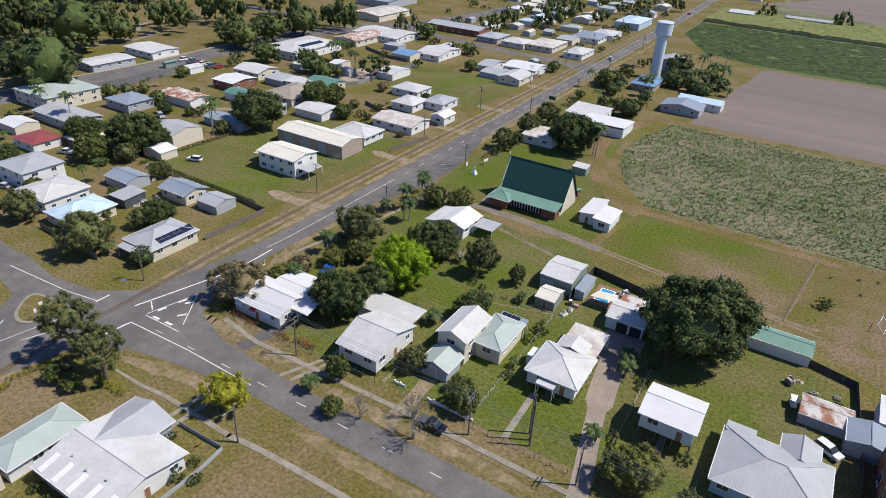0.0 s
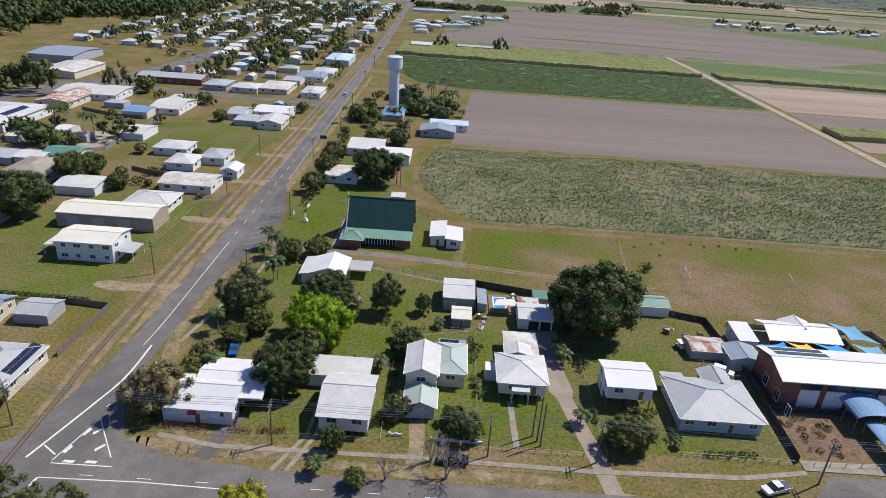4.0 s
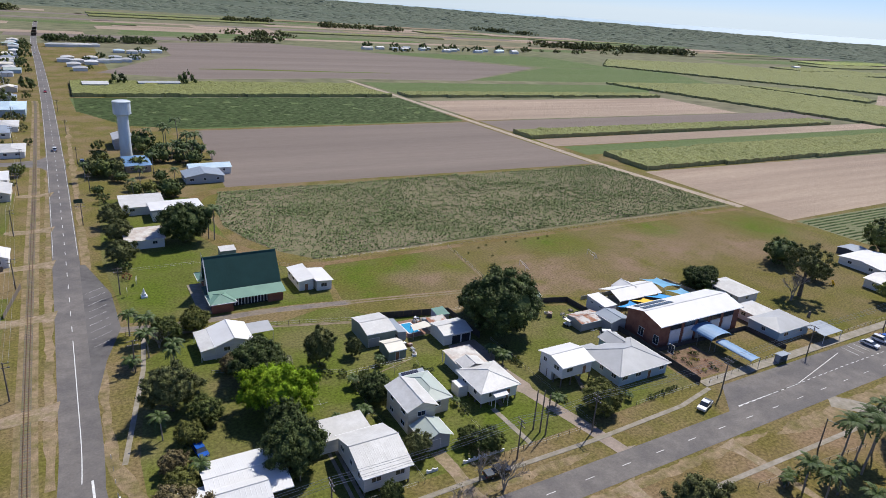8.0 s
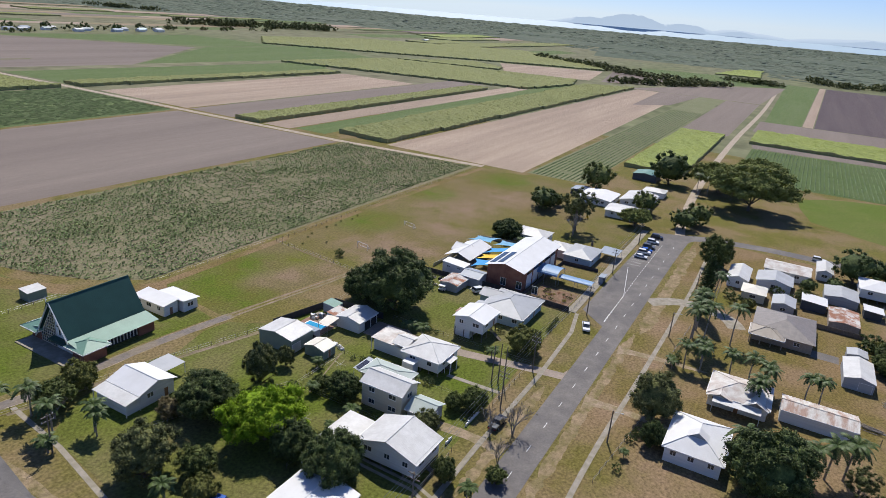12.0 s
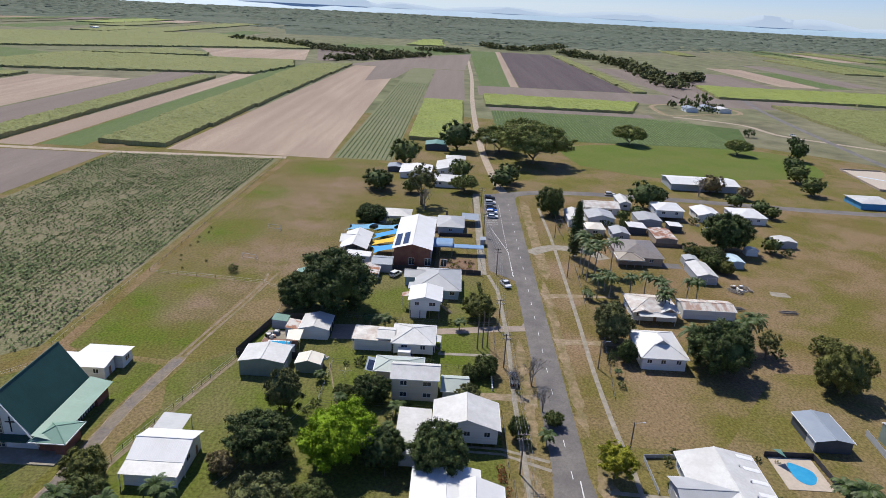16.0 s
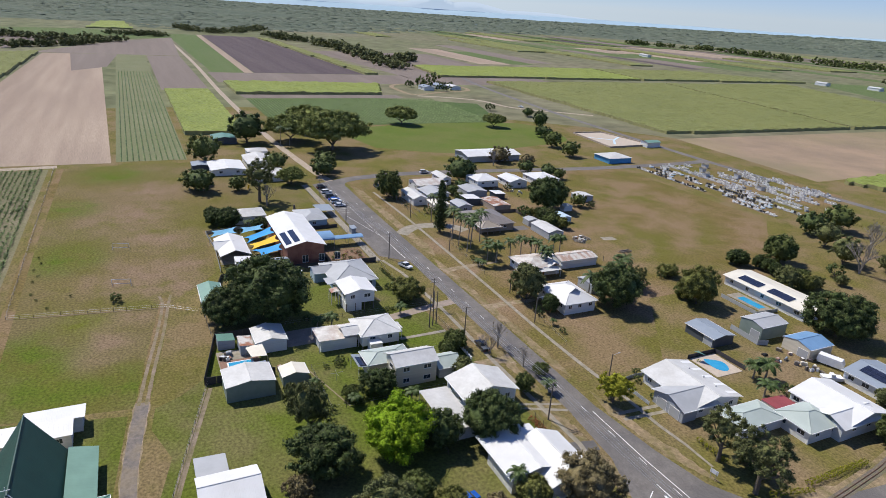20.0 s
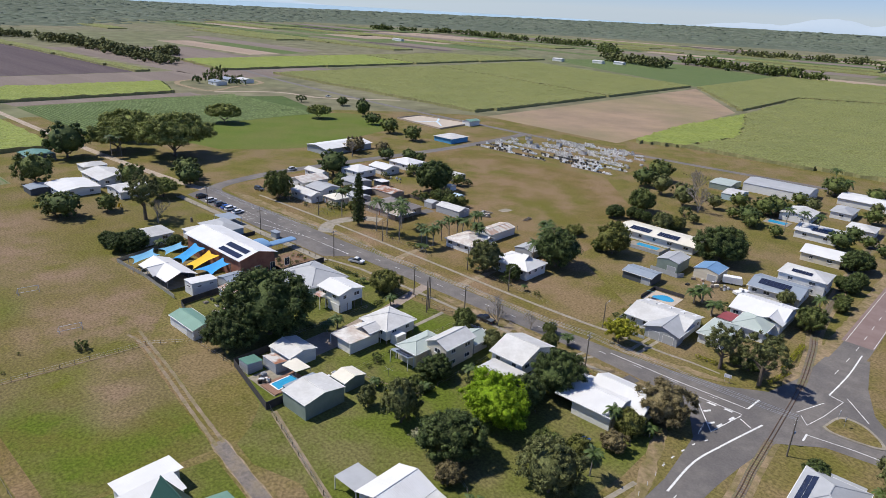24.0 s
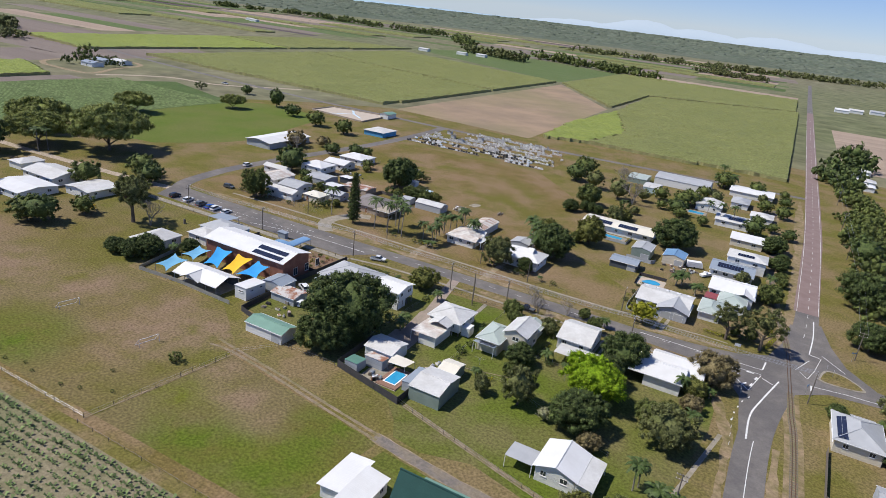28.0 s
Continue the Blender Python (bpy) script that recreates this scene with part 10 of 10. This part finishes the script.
# ---- bushland and hills in the distance ----
fr = random.Random(41)


def woods_along(pts, n, rad, h, spread, seed, leaf="leaf_dark", label="dark line of creek trees", per=2):
    r = random.Random(seed)
    spots = []
    for _ in range(n):
        k = r.randrange(len(pts) - 1)
        t = r.random()
        x = pts[k][0] + (pts[k + 1][0] - pts[k][0]) * t + r.uniform(-spread, spread)
        y = pts[k][1] + (pts[k + 1][1] - pts[k][1]) * t + r.uniform(-spread, spread)
        s = r.uniform(0.6, 1.25)
        spots.append((x, y, ground_z(x, y) - 0.12 * h * s, 1.35 * rad * s, h * s))
    return mass("woodland", spots, leaf, label, "woodland", seed, per == 4)


# creek lines to the south and east; paler leaf colours stand in for haze
woods_along([(1270, -108), (1050, -182), (889, -191), (734, -181), (642, -175)], 110, 9, 13, 14, 1, "leaf_grey")
woods_along([(720, -200), (780, -245)], 22, 8, 12, 9, 19, "leaf_grey")
woods_along([(1375, 39), (1256, -18), (1340, -92), (1500, -160)], 70, 8, 11, 16, 20, "leaf_grey")
woods_along([(1576, -1355), (1368, -1544), (993, -1434), (770, -1452), (600, -1180)], 150, 10, 17, 16, 2, "leaf_mid")
woods_along([(420, -1120), (280, -1060), (135, -1000)], 60, 10, 17, 18, 23, "leaf_mid")
woods_along([(120, -1500), (-8, -1450)], 36, 10, 16, 24, 24, "leaf_grey")
woods_along([(516, -1000), (374, -940)], 34, 10, 17, 16, 3, "leaf_grey")
woods_along([(-300, -2000), (-60, -1940), (160, -1780), (500, -1700)], 150, 10, 17, 40, 4, "leaf_grey")
woods_along([(800, 277), (856, 213), (959, 152)], 60, 7, 9, 10, 5, "leaf_grey")
woods_along([(1200, 552), (1087, 393), (998, 317), (955, 233), (957, 181)], 90, 8, 10, 14, 6, "leaf_grey")
woods_along([(1121, 163), (1111, 112), (1100, 72)], 30, 7, 9, 8, 21, "leaf_grey")
woods_along([(380, 1030), (700, 1110), (1000, 1120)], 26, 7, 10, 22, 7, "leaf_grey")
woods_along([(172, 1313), (299, 1274)], 14, 8, 12, 5, 25, "leaf_grey")
woods_along([(536, 1771), (748, 1739)], 40, 10, 15, 12, 26, "leaf_grey")
woods_along([(1225, 2073), (1316, 1857)], 30, 10, 15, 20, 27, "leaf_grey")
woods_along([(289, 1866), (439, 1932)], 25, 10, 14, 12, 28, "leaf_grey")
woods_along([(913, 1286), (1080, 1230), (1296, 1169)], 110, 10, 16, 22, 8, "leaf_grey")
woods_along([(80, 1120), (230, 1140)], 22, 8, 12, 8, 9, "leaf_grey")
woods_along([(-130, -250), (-145, -330), (-150, -420)], 44, 6, 10, 10, 10)
woods_along([(-136, -60), (-142, 0), (-150, 30)], 20, 5, 9, 8, 11, "leaf_mid", "dense roadside trees", 4)
woods_along([(-142, -240), (-140, -150), (-140, -70)], 42, 4.6, 8, 8, 12, "leaf_mid", "dense roadside trees", 4)
# wooded hill behind the town
woods_along([(-500, 250), (-455, 330), (-430, 430), (-450, 560), (-425, 700)], 190, 9, 15, 46, 13, "leaf_dark", "dense dark rainforest behind the town", 4)
woods_along([(-410, 1400), (-400, 1150), (-385, 900), (-368, 760), (-362, 650)], 260, 9, 15, 34, 22, "leaf_dark", "dense dark forest edge beyond the town")
woods_along([(-480, 400), (-520, 700), (-440, 1000)], 150, 12, 18, 80, 14, "leaf_dark", "dense dark rainforest behind the town")
woods_along([(-150, 520), (-220, 620), (-180, 760), (-250, 860)], 50, 5, 8, 42, 17, "leaf_mid", "garden trees of the town", 4)
woods_along([(-111, 1040), (-60, 1039), (19, 1042)], 34, 6, 9, 10, 18, "leaf_dark", "trees behind cottages", 4)
woods_along([(-348, 2035), (-176, 1942)], 60, 10, 15, 34, 29, "leaf_grey")
# the bush plain: broken canopy from the fields to the horizon
spots = []
for k in range(40000):
    az = fr.uniform(-30, 225)
    a = radians(az)
    r = 1150 + 3450 * fr.random() ** 0.75
    x, y = CX + r * math.sin(a), CY + r * math.cos(a)
    if r < bush_edge(az) + 200 * noise.noise((a * 9, r * 0.002, 0)):
        continue
    if noise.noise((x * 0.0016, y * 0.0016, 3)) < -0.25 and r < 3600:
        continue
    s = fr.uniform(0.6, 1.4) * (0.75 + r / 6500)
    spots.append((x, y, land_z(r, az) - 0.5, 11 * s, 3.4 * s * fr.uniform(0.7, 1.3)))
bush_sheet(spots, "bush_haze", 77)
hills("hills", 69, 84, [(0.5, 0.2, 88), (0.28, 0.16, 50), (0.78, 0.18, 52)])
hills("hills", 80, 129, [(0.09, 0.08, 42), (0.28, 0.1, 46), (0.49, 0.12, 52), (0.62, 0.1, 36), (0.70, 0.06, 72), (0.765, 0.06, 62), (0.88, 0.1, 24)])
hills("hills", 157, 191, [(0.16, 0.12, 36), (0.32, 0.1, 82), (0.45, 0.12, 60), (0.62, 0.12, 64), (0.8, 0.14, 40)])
for ob in KINDS.values():
    for o in (*ob.children_recursive, ob):
        bpy.data.objects.remove(o)
